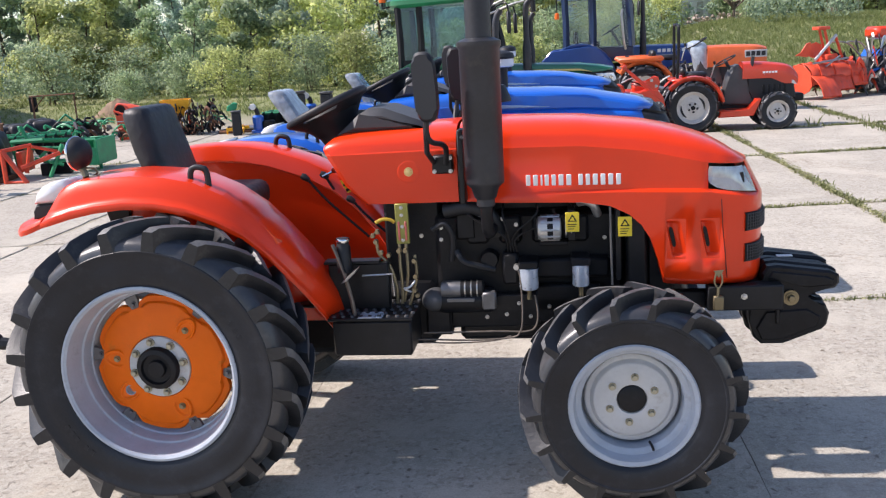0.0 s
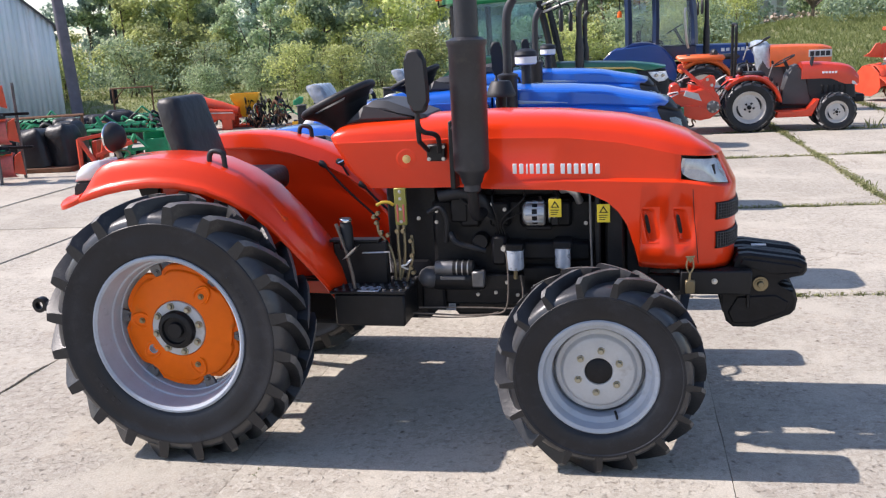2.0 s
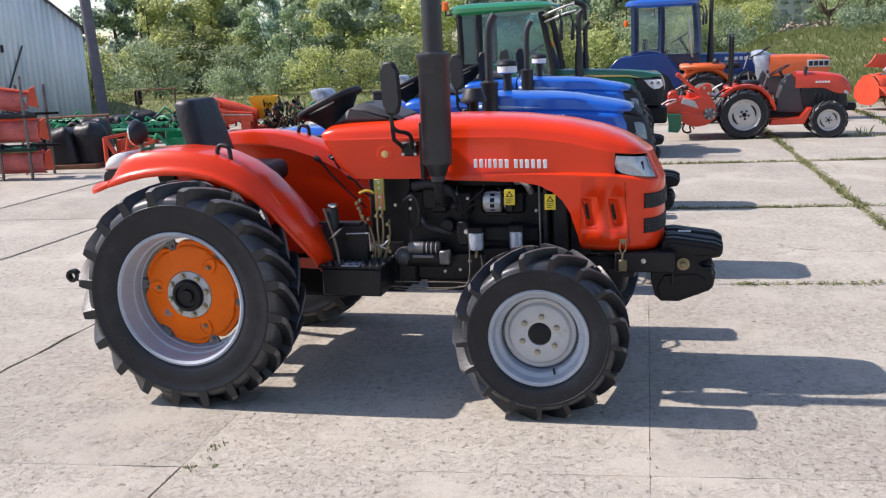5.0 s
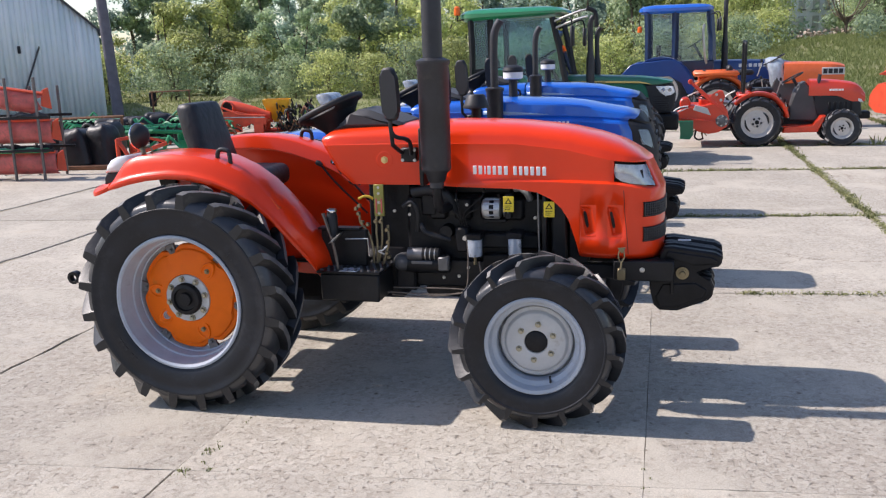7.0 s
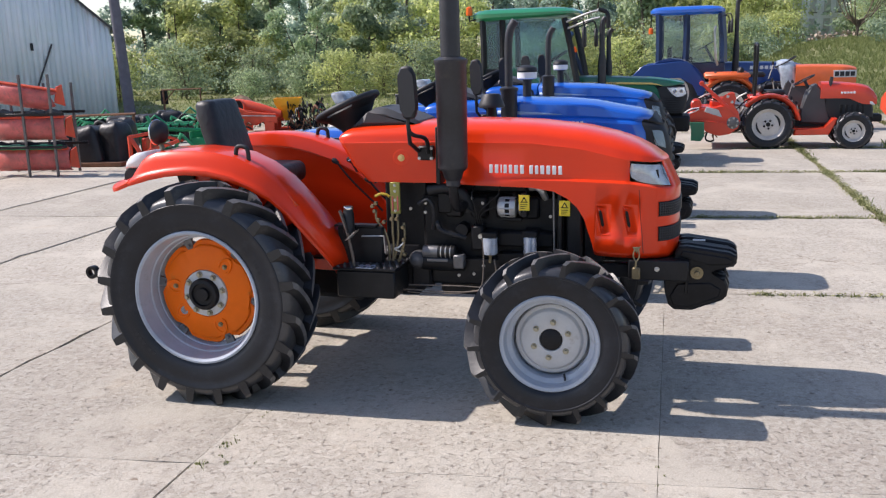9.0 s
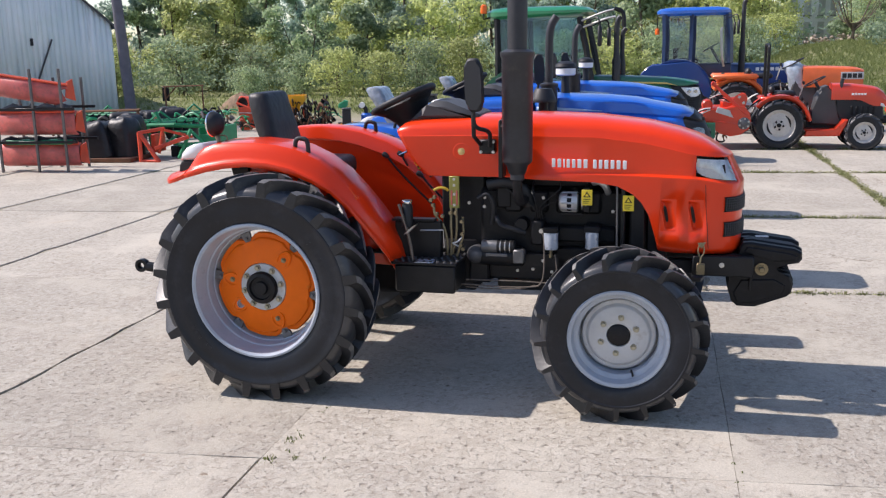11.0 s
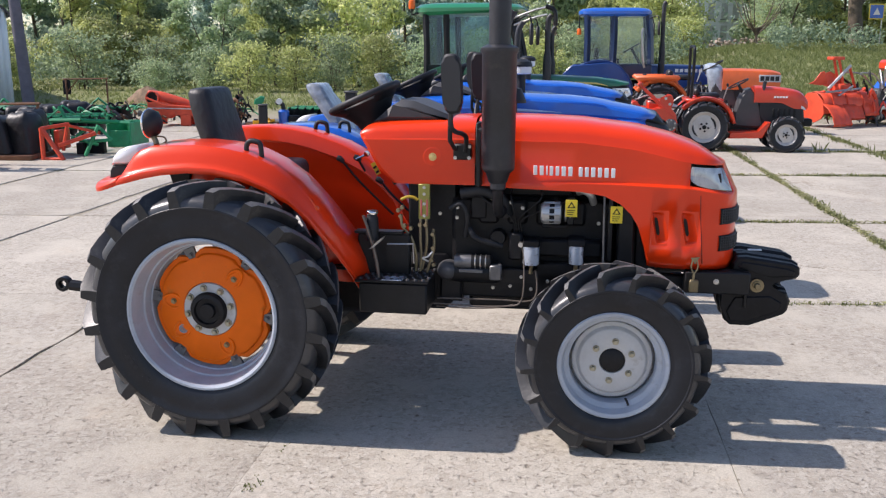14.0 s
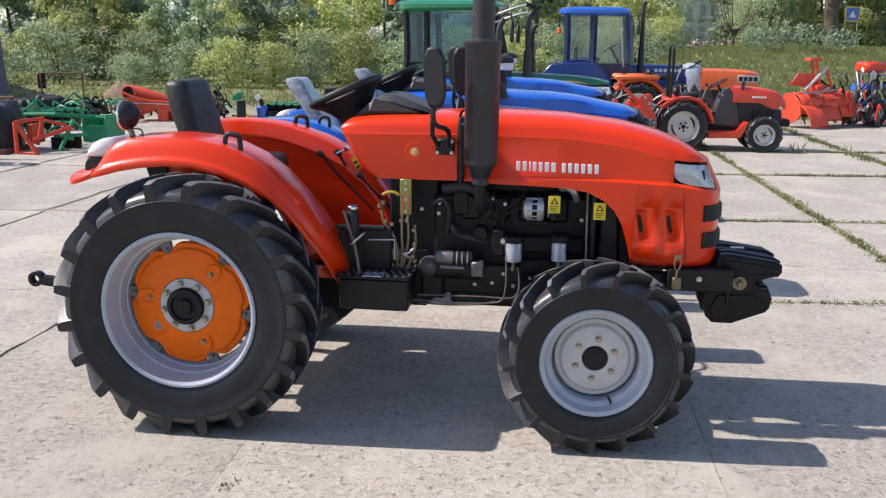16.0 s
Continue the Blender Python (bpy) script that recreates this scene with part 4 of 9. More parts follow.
            tube(bm, [(x + 0.010, -(line(HOOD_HALF, x) + 0.022), z) for x in (2.153, 2.17, 2.187, 2.20, 2.2125, 2.225, 2.235, 2.243)], 0.0016, 5)
            for x in (2.155, 2.166, 2.177, 2.187, 2.196, 2.205, 2.214, 2.222, 2.229, 2.236, 2.242):
                w = line(HOOD_HALF, x) + 0.022
                if k == 0:
                    tube(bm, [(x + 0.010, -w, z0 + 0.008), (x + 0.010, -w, z1 - 0.008)], 0.0016, 5)
        part("grille_wire", bm, GREY_PLASTIC, grille)
    # pale blocks of lettering on both sides
    for s in (-1, 1):
        x = 1.347
        for k, wide in enumerate((0.021, 0.022, 0.009, 0.020, 0.020, 0.023, 0.023, 0, 0.021, 0.020, 0.023, 0.022, 0.023, 0.022)):
            if not wide:
                x += 0.016
                continue
            z = 1.119 - 0.0165 * (x - 1.347)
            bm = bmesh.new()
            box(bm, (x, s * 0.2490 - 0.0020, z - 0.021), (x + wide * 0.80, s * 0.2490 + 0.0020, z + 0.021), 0.002)
            part("letter_block", bm, WHITE, hood, "pale plain block of lettering")
            x += wide + 0.0062
    return hood


def tractor_seat(parent, cover, label, high=0.0, lean=0.0, crease=1.0):
    bm = bmesh.new()
    rows = []
    for z, x0, x1, w in ((1.02, -0.13, -0.065, 0.165), (1.10, -0.175, -0.096, 0.178), (1.18, -0.222, -0.124, 0.182), (1.28, -0.262, -0.148, 0.178), (1.38, -0.290, -0.172, 0.164), (1.43, -0.298, -0.186, 0.158), (1.450, -0.291, -0.198, 0.146), (1.456, -0.272, -0.215, 0.12)):
        ring = []
        for k in range(20):
            a = 2 * math.pi * k / 20
            cx, sx = math.cos(a), math.sin(a)
            ring.append((0.62 * lean - lean * (z - 1.02) + (x0 + x1) / 2 + (x1 - x0) / 2 * math.copysign(abs(cx) ** 0.36, cx) + crease * 0.006 * noise.noise((z * 9, a * 2, 3.0)), w * math.copysign(abs(sx) ** 0.36, sx) + crease * 0.008 * noise.noise((z * 7, a * 3, 1.0)), z + high))
        rows.append(ring)
    g = sheet(bm, rows, close=True)
    bm.faces.new(g[0])
    bm.faces.new(g[-1])
    part("backrest", bm, cover, parent, label, sharp=50)
    bm = bmesh.new()
    box(bm, (-0.16, -0.20, 0.985 + high), (0.195, 0.20, 1.105 + high), 0.058, seg=4)
    part("seat_cushion", bm, cover, parent)
    bm = bmesh.new()
    box(bm, (-0.12, -0.14, 0.76), (0.17, 0.14, 1.0 + high), 0.01)
    part("seat_base", bm, BLACK, parent)


def steering(parent):
    bm = bmesh.new()
    m = pose(0.529, 0, 1.412, 0, -24, 0)
    tube(bm, [(0.168 * math.cos(a), 0.168 * math.sin(a), 0) for a in [2 * math.pi * k / 40 for k in range(40)]], 0.017, 10, True, m)
    wheel = part("steering_wheel", bm, PLASTIC, parent, "black steering wheel with three spokes")
    bm = bmesh.new()
    for k in range(3):
        a = radians(120 * k + 90)
        tube(bm, [(0.03 * math.cos(a), 0.03 * math.sin(a), -0.045), (0.12 * math.cos(a), 0.12 * math.sin(a), -0.03), (0.165 * math.cos(a), 0.165 * math.sin(a), 0)], [0.070, 0.085, 0.080], 10, m=m, flat=0.22)
    part("spoke", bm, PLASTIC, wheel)
    bm = bmesh.new()
    lathe(bm, [(0.0, -0.030), (0.09, -0.024), (0.145, -0.016), (0.150, -0.024), (0.115, -0.062), (0.085, -0.105), (0.075, -0.15), (0.07, -0.22)], 28, m @ Matrix.Rotation(radians(-90), 4, "X") @ Matrix.Scale(-1, 4, (0, 1, 0)))
    part("column_boot", bm, PLASTIC, wheel, "black moulded boot under the steering wheel")
    bm = bmesh.new()
    lathe(bm, [(0, -0.03), (0.04, -0.032), (0.05, -0.05), (0.045, -0.075), (0.03, -0.09), (0.024, -0.30)], 20, m @ Matrix.Rotation(radians(-90), 4, "X") @ Matrix.Scale(-1, 4, (0, 1, 0)))
    part("steering_column", bm, PLASTIC, wheel)


def mirror(parent, s):
    bm = bmesh.new()
    outline = [(0.041 * math.copysign(abs(math.cos(a)) ** 0.6, math.cos(a)), 0.122 * math.copysign(abs(math.sin(a)) ** 0.5, math.sin(a))) for a in [2 * math.pi * k / 28 for k in range(28)]]
    prism(bm, outline, -0.018, 0.018, 0.010, pose(1.018, s * 0.485, 1.500, 0, -3, s * 10))
    head = part("mirror", bm, PLASTIC, parent, "black oblong rear-view mirror on a bent arm")
    bm = bmesh.new()
    tube(bm, bent([(1.012, s * 0.48, 1.40), (1.012, s * 0.47, 1.33), (1.025, s * 0.44, 1.30), (1.05, s * 0.38, 1.285), (1.058, s * 0.33, 1.26), (1.05, s * 0.29, 1.20)]), 0.010, 8)
    tube(bm, [(1.008, s * 0.47, 1.36), (1.000, s * 0.42, 1.26), (1.005, s * 0.30, 1.21)], 0.010, 8)
    part("mirror_arm", bm, PLASTIC, head)
    bm = bmesh.new()
    box(bm, (0.995, s * 0.268 - 0.022, 1.162), (1.075, s * 0.268 + 0.022, 1.232), 0.006)
    part("mirror_bracket", bm, BLACK, head)
    spread("bracket_bolt", one_bolt(0.0055, 0.006), STEEL, head, [(x, s * 0.268 - 0.022, z) for x in (1.004, 1.066) for z in (1.172, 1.222)])


def exhaust(parent, x, y, z0, z1, top, r=0.073, rp=0.046, bend=False):
    up = Matrix.Translation((x, y, 0)) @ Matrix.Rotation(radians(90), 4, "X")
    bm = bmesh.new()
    lathe(bm, [(0.028, z0 - 0.075), (0.034, z0 - 0.070), (0.034, z0 - 0.045), (0.040, z0 - 0.040), (r - 0.022, z0 - 0.004), (r - 0.004, z0 + 0.012), (r - 0.002, z0 + 0.02), (r, z1 - 0.03), (r + 0.006, z1 - 0.022), (r + 0.006, z1 - 0.004), (r - 0.004, z1), (rp + 0.006, z1 + 0.008)], 32, up)
    can = part("muffler", bm, MATT, parent, "matt black upright exhaust silencer")
    bm = bmesh.new()
    if bend:
        tube(bm, bent([(x, y, z1), (x, y, top - 0.16), (x + 0.015, y, top - 0.06), (x + 0.05, y, top)]), rp, 18)
    else:
        lathe(bm, [(rp, z1), (rp, top), (rp - 0.004, top), (rp - 0.004, top - 0.2)], 24, up)
    part("exhaust_pipe", bm, MATT, can)
    return can




CREST = [(1.05, 1.326), (1.30, 1.325), (1.60, 1.314), (1.81, 1.294), (1.95, 1.264), (2.08, 1.238), (2.17, 1.213), (2.22, 1.186), (2.27, 1.152)]
RIDGE = [(1.05, 1.206), (1.75, 1.200), (2.13, 1.174), (2.30, 1.140)]


def straight_hood(parent, paint):
    """A hood with sharp crests, a long side ridge, a black nose mask and upright corner lamps."""
    rear_cowl(parent, paint, CHROME)

    def section(xs, pinch, low):
        """Half a section; xs: where each of its levels lies, from the lower edge to the middle of the top."""
        z1, z2 = line(RIDGE, xs[4]), line(CREST, xs[8])
        levels = [(0.240, low), (0.256, low + 0.05 if low < 0.9 else low + 0.01), (0.261, max(low + 0.02, 0.98)), (0.262, z1 - 0.075), (0.262, z1 - 0.026), (0.255, z1 - 0.012), (0.230, z1 + 0.000), (0.236, z1 + 0.014), (0.228, z2 - 0.026), (0.218, z2 - 0.012), (0.202, z2 - 0.004), (0.185, z2 + 0.001), (0.10, z2 + 0.016), (0.0, z2 + 0.020)]
        half = [(x, -w * pinch, z) for x, (w, z) in zip(xs, levels)]
        return half + [(x, -y, z) for x, y, z in reversed(half[:-1])]

    edge = [2.20, 2.19, 2.172, 2.158, 2.135, 2.132, 2.130, 2.14, 2.175, 2.19, 2.20, 2.202, 2.205, 2.205]
    front = [2.335, 2.345, 2.340, 2.318, 2.292, 2.286, 2.282, 2.280, 2.272, 2.268, 2.262, 2.258, 2.256, 2.256]
    low_at = lambda x: max(0.765, line(HOOD_LOW, x))
    bm = bmesh.new()
    rows = [section([x] * 14, 1.0, low_at(x)) for x in (1.097, 1.2, 1.35, 1.5, 1.62, 1.72, 1.80, 1.86, 1.92)]
    rows += [section([1.92 + (e - 1.92) * q for e in edge], 1.0 - 0.03 * q * q, 0.765) for q in (0.33, 0.66, 1.0)]
    sheet(bm, rows)
    hood = part("hood", bm, paint, parent, "glossy painted hood with a sharp side ridge", sharp=13)
    thick(hood, 0.004, -1.0)
    bm = bmesh.new()
    rows = [section([e + (f - e) * q + 0.001 for e, f in zip(edge, front)], 0.972 - p, 0.765) for q, p in ((0.0, 0.004), (0.25, 0.02), (0.5, 0.06), (0.75, 0.14), (0.92, 0.25), (1.0, 0.40))]
    g = sheet(bm, rows)
    bm.faces.new(g[-1])
    mask = part("nose_mask", bm, PLASTIC, hood, "black nose mask with a sloping front", sharp=35)
    for z in (0.82, 0.88, 0.94, 1.00, 1.06):
        bm = bmesh.new()
        box(bm, (2.31, -0.15, z), (2.352 - 0.25 * max(0, z - 0.95), 0.15, z + 0.018), 0.004)
        part("grille_bar", bm, CAST, mask)
    for side in (-1, 1):
        outer = [[(2.200, side * 0.246, 1.112), (2.232, side * 0.236, 1.114), (2.268, side * 0.216, 1.104)], [(2.214, side * 0.250, 1.066), (2.250, side * 0.236, 1.062), (2.284, side * 0.212, 1.052)], [(2.236, side * 0.250, 1.012), (2.272, side * 0.232, 0.998), (2.300, side * 0.208, 0.980)]]
        bm = bmesh.new()
        sheet(bm, [[(x - 0.004, y - side * 0.004, z) for x, y, z in r] for r in outer])
        thick(part("headlamp_reflector", bm, LAMP_SILVER, mask), 0.02, -1.0 if side < 0 else 1.0)
        bm = bmesh.new()
        sheet(bm, [[(x + 0.004, y + side * 0.004, z) for x, y, z in r] for r in outer])
        part("headlamp_lens", bm, LENS, mask, "upright clear corner headlamp lens")
        bm = bmesh.new()
        rows = []
        for x, high in ((1.11, 0.026), (1.25, 0.023), (1.40, 0.015), (1.50, 0.008), (1.58, 0.002)):
            z = line(RIDGE, x) + 0.022
            y_at = lambda h: 0.2365 - 0.008 * max(0.0, (h - line(RIDGE, x) - 0.014) / (line(CREST, x) - line(RIDGE, x) - 0.044)) + 0.0012
            rows.append([(x, side * y_at(z), z), (x, side * y_at(z + high), z + high)])
        sheet(bm, rows)
        thick(part("side_stripe", bm, TRIM_BLUE, hood, "pale blue wedge-shaped stripe"), 0.0014, -1.0 if side < 0 else 1.0)
        bm = bmesh.new()
        box(bm, (-0.009, -0.0012, -0.013), (0.009, 0.0012, 0.013))
        spread("letter_bar", bm, WHITE, hood, [(x, side * 0.2625, 1.164) for x in (1.36, 1.386, 1.412, 1.438, 1.464, 1.54, 1.60, 1.63, 1.66, 1.69, 1.72)], "white bar of side lettering")


def utility_tractor(m, paint, label, covered=False, hero=True, group=""):
    t = root("tractor", m, label, "tractor", group)
    drop = 0.0 if hero else 0.09
    fender(t, -1, paint, drop)
    fender(t, 1, paint, drop)
    if hero:
        hood_parts(t, paint)
    else:
        straight_hood(t, paint)
    if covered:
        tractor_seat(t, WRAP, "seat wrapped in clear crinkled plastic", -0.06, 0.40, 3.2)
    else:
        tractor_seat(t, CLOTH, "black cloth-covered seat back")
    steering(t)
    bm = bmesh.new()
    prism(bm, [(0.60, 1.31), (0.70, 1.392), (0.735, 1.412), (0.80, 1.408), (0.965, 1.345), (0.985, 1.31)], -0.17, 0.17, 0.028)
    part("dashboard", bm, GREY_PLASTIC, t, "dark grey wedge-shaped dashboard cowl")
    mirror(t, -1)
    mirror(t, 1)
    # wheels
    w = rear_wheel(t, pose(0, -0.66, 0.545, 0, 8, 0), disc=DISC_ORANGE if hero else SILVER)
    again(w, pose(0, 0.66, 0.545, 0, 30, 180))
    f = front_wheel(t, pose(1.707, -0.61, 0.394, 0, 5, 2))
    again(f, pose(1.707, 0.61, 0.394, 0, 40, 182))
    # driveline
    bm = bmesh.new()
    lathe(bm, [(0.10, -0.62), (0.10, -0.45), (0.13, -0.40), (0.15, -0.25), (0.15, 0.25), (0.13, 0.40), (0.10, 0.45), (0.10, 0.62)], 20, Matrix.Translation((0, 0, 0.545)))
    box(bm, (-0.24, -0.17, 0.40), (0.62, 0.17, 0.70), 0.03)
    box(bm, (0.60, -0.20, 0.44), (0.98, 0.20, 0.70), 0.04)
    part("gearbox", bm, CAST, t, "black cast gearbox and rear axle")
    # unseen plates added to block sun and shrink light patches in the shadow
    for s in (-1, 1):
        bm = bmesh.new()
        box(bm, (0.055, min(s * 0.165, s * 0.34), 0.655), (0.60, max(s * 0.165, s * 0.34), 0.668), 0.003)
        part("floor_plate", bm, BLACK, t)
    bm = bmesh.new()
    box(bm, (0.97, -0.15, 0.50), (1.72, 0.15, 0.98), 0.02)
    box(bm, (1.05, -0.13, 0.44), (1.66, 0.13, 0.52), 0.02)
    box(bm, (1.02, -0.11, 0.96), (1.62, 0.11, 1.10), 0.03)
    for k in range(4):
        box(bm, (1.10 + 0.13 * k, -0.185, 0.86), (1.19 + 0.13 * k, -0.14, 0.97), 0.012)
    part("engine_block", bm, CAST, t, "black cast engine under the hood")
    bm = bmesh.new()
    box(bm, (1.80, -0.21, 0.66), (1.90, 0.21, 1.16), 0.01)
    box(bm, (1.76, -0.20, 0.70), (1.80, 0.20, 1.10), 0.004)
    part("radiator", bm, BLACK, t)
    bm = bmesh.new()
    box(bm, (1.05, -0.20, 0.585), (2.22, -0.15, 0.655), 0.006)
    box(bm, (1.05, 0.15, 0.585), (2.22, 0.20, 0.655), 0.006)
    box(bm, (2.02, -0.26, 0.592), (2.30, -0.20, 0.690), 0.006)
    box(bm, (2.02, 0.20, 0.592), (2.30, 0.26, 0.690), 0.006)
    box(bm, (2.10, -0.2, 0.60), (2.26, 0.2, 0.69), 0.006)
    part("chassis_rail", bm, BLACK, t)
    bm = bmesh.new()
    tube(bm, [(1.707, -0.52, 0.40), (1.707, -0.40, 0.42), (1.707, -0.2, 0.44), (1.707, 0.2, 0.44), (1.707, 0.40, 0.42), (1.707, 0.52, 0.40)], [0.09, 0.085, 0.075, 0.075, 0.085, 0.09], 14)
    box(bm, (1.60, -0.14, 0.42), (1.82, 0.14, 0.60), 0.02)
    tube(bm, [(1.52, -0.47, 0.40), (1.52, 0.47, 0.40)], 0.018, 8)
    part("front_axle", bm, CAST, t)
    bm = bmesh.new()
    box(bm, (0.76, -0.12, 0.66), (0.99, 0.14, 1.08), 0.01)
    tube(bm, [(0.70, 0.0, 1.02), (0.60, 0.0, 1.20)], 0.04, 12)
    part("steering_housing", bm, CAST, t)
    # exhaust
    if hero:
        up = Matrix.Translation((1.178, 0.60, 0)) @ Matrix.Rotation(radians(90), 4, "X")
        bm = bmesh.new()
        tube(bm, bent([(1.178, 0.22, 0.98), (1.178, 0.44, 0.985), (1.178, 0.575, 1.02), (1.178, 0.60, 1.12), (1.178, 0.60, 1.38)]), 0.028, 14)
        stem = part("intake_pipe", bm, CAST, t, "black intake pipe with a bell-shaped cap")
        bm = bmesh.new()
        lathe(bm, [(0.030, 1.372), (0.068, 1.368), (0.075, 1.362), (0.076, 1.372), (0.071, 1.384), (0.052, 1.430), (0.046, 1.438), (0.0, 1.441)], 28, up)
        part("intake_bell", bm, PLASTIC, stem, sharp=35)
        can = exhaust(t, 1.205, -0.405, 1.128, 1.650, 2.20)
        bm = bmesh.new()
        tube(bm, bent([(1.205, -0.405, 1.08), (1.206, -0.402, 1.01), (1.207, -0.375, 0.955), (1.208, -0.30, 0.935), (1.21, -0.17, 0.93)]), 0.023, 14)
        part("down_pipe", bm, CAST, can)
        bm = bmesh.new()
        box(bm, (1.100, -0.335, 1.05), (1.122, -0.25, 1.33), 0.004)
        tube(bm, [(1.12, -0.33, 1.30), (1.15, -0.37, 1.30)], 0.012, 8)
        part("muffler_bracket", bm, BLACK, can)
    else:
        exhaust(t, 1.205, -0.28, 1.16, 1.42, 1.88, 0.06, 0.028, True)
        bm = bmesh.new()
        up = Matrix.Translation((1.29, -0.02, 0)) @ Matrix.Rotation(radians(90), 4, "X")
        lathe(bm, [(0.032, 1.30), (0.032, 1.46), (0.062, 1.468)], 20, up)
        pre = part("air_cleaner", bm, PLASTIC, t, "black stack with a pale banded air cleaner cap")
        bm = bmesh.new()
        lathe(bm, [(0.062, 1.468), (0.072, 1.475), (0.072, 1.52)], 24, up)
        part("cleaner_bowl", bm, WHITE, pre)
        bm = bmesh.new()
        lathe(bm, [(0.074, 1.518), (0.078, 1.53), (0.07, 1.552), (0.035, 1.568), (0, 1.57)], 24, up)
        part("cleaner_cap", bm, PLASTIC, pre)
    # platform and weights
    bm = bmesh.new()
    box(bm, (0.592, -0.43, 0.485), (0.900, -0.20, 0.625), 0.008)
    part("battery_box", bm, BLACK, t, "black sheet steel battery box under the step")
    bm = bmesh.new()
    prism(bm, [(2.185, 0.59), (2.192, 0.52), (2.208, 0.458), (2.237, 0.433), (2.318, 0.433), (2.460, 0.490), (2.478, 0.510), (2.486, 0.555), (2.470, 0.592), (2.418, 0.600), (2.394, 0.618), (2.402, 0.640), (2.446, 0.644), (2.504, 0.655), (2.518, 0.675), (2.516, 0.706), (2.485, 0.722), (2.29, 0.748), (2.252, 0.744), (2.232, 0.715), (2.225, 0.60)], -0.19, -0.135, 0.009)
    prism(bm, [(2.215, 0.50), (2.235, 0.452), (2.312, 0.452), (2.440, 0.505), (2.452, 0.545), (2.40, 0.575), (2.25, 0.565)], -0.197, -0.185, 0.005)
    prism(bm, [(2.255, 0.700), (2.27, 0.728), (2.47, 0.702), (2.498, 0.690), (2.49, 0.668), (2.40, 0.660), (2.36, 0.672)], -0.197, -0.185, 0.005)
    weight = part("front_weight", bm, CAST, t, "black cast iron suitcase weight")
    for k, (dx, dz) in enumerate(((0.006, 0.003), (-0.003, -0.002), (0.008, 0.005), (0.002, 0.001))):
        again(weight, Matrix.Translation((dx, 0.068 * (k + 1), dz)))
    if hero:
        bm = bmesh.new()
        box(bm, (2.315, -0.060, 0.7495), (2.375, -0.035, 0.7535), 0.001, Matrix.Translation((0.0, 0.0, 0.0)))
        part("weight_label", bm, WHITE, weight, "small white label on the weight")
    bm = bmesh.new()
    bolt(bm, (2.339, -0.20, 0.622), 0.014, 0.02)
    lathe(bm, [(0.030, 0.0), (0.030, -0.006), (0.014, -0.006)], 24, Matrix.Translation((2.339, -0.195, 0.622)))
    part("weight_bolt", bm, BRASS, t)
    bm = bmesh.new()
    box(bm, (2.285, -0.206, 0.52), (2.299, -0.188, 0.67), 0.003)
    box(bm, (2.21, -0.12, 0.60), (2.29, 0.19, 0.68), 0.006)
    part("weight_bracket", bm, BLACK, t)
    # linkage
    for s in (-1, 1):
        bm = bmesh.new()
        tube(bm, [(0.02, s * 0.30, 0.42), (-0.40, s * 0.37, 0.50), (-0.81, s * 0.41, 0.546)], 0.030, 8, flat=0.9)
        lathe(bm, [(0.020, -0.018), (0.035, -0.018), (0.035, 0.018), (0.020, 0.018), (0.016, 0.012), (0.013, 0), (0.016, -0.012), (0.020, -0.018)], 20, Matrix.Translation((-0.845, s * 0.41, 0.552)))
        part("lower_link", bm, BLACK, t)
        bm = bmesh.new()
        tube(bm, [(-0.40, s * 0.37, 0.50), (-0.36, s * 0.30, 0.86)], 0.016, 8)
        part("lift_rod", bm, BLACK, t)
    return t


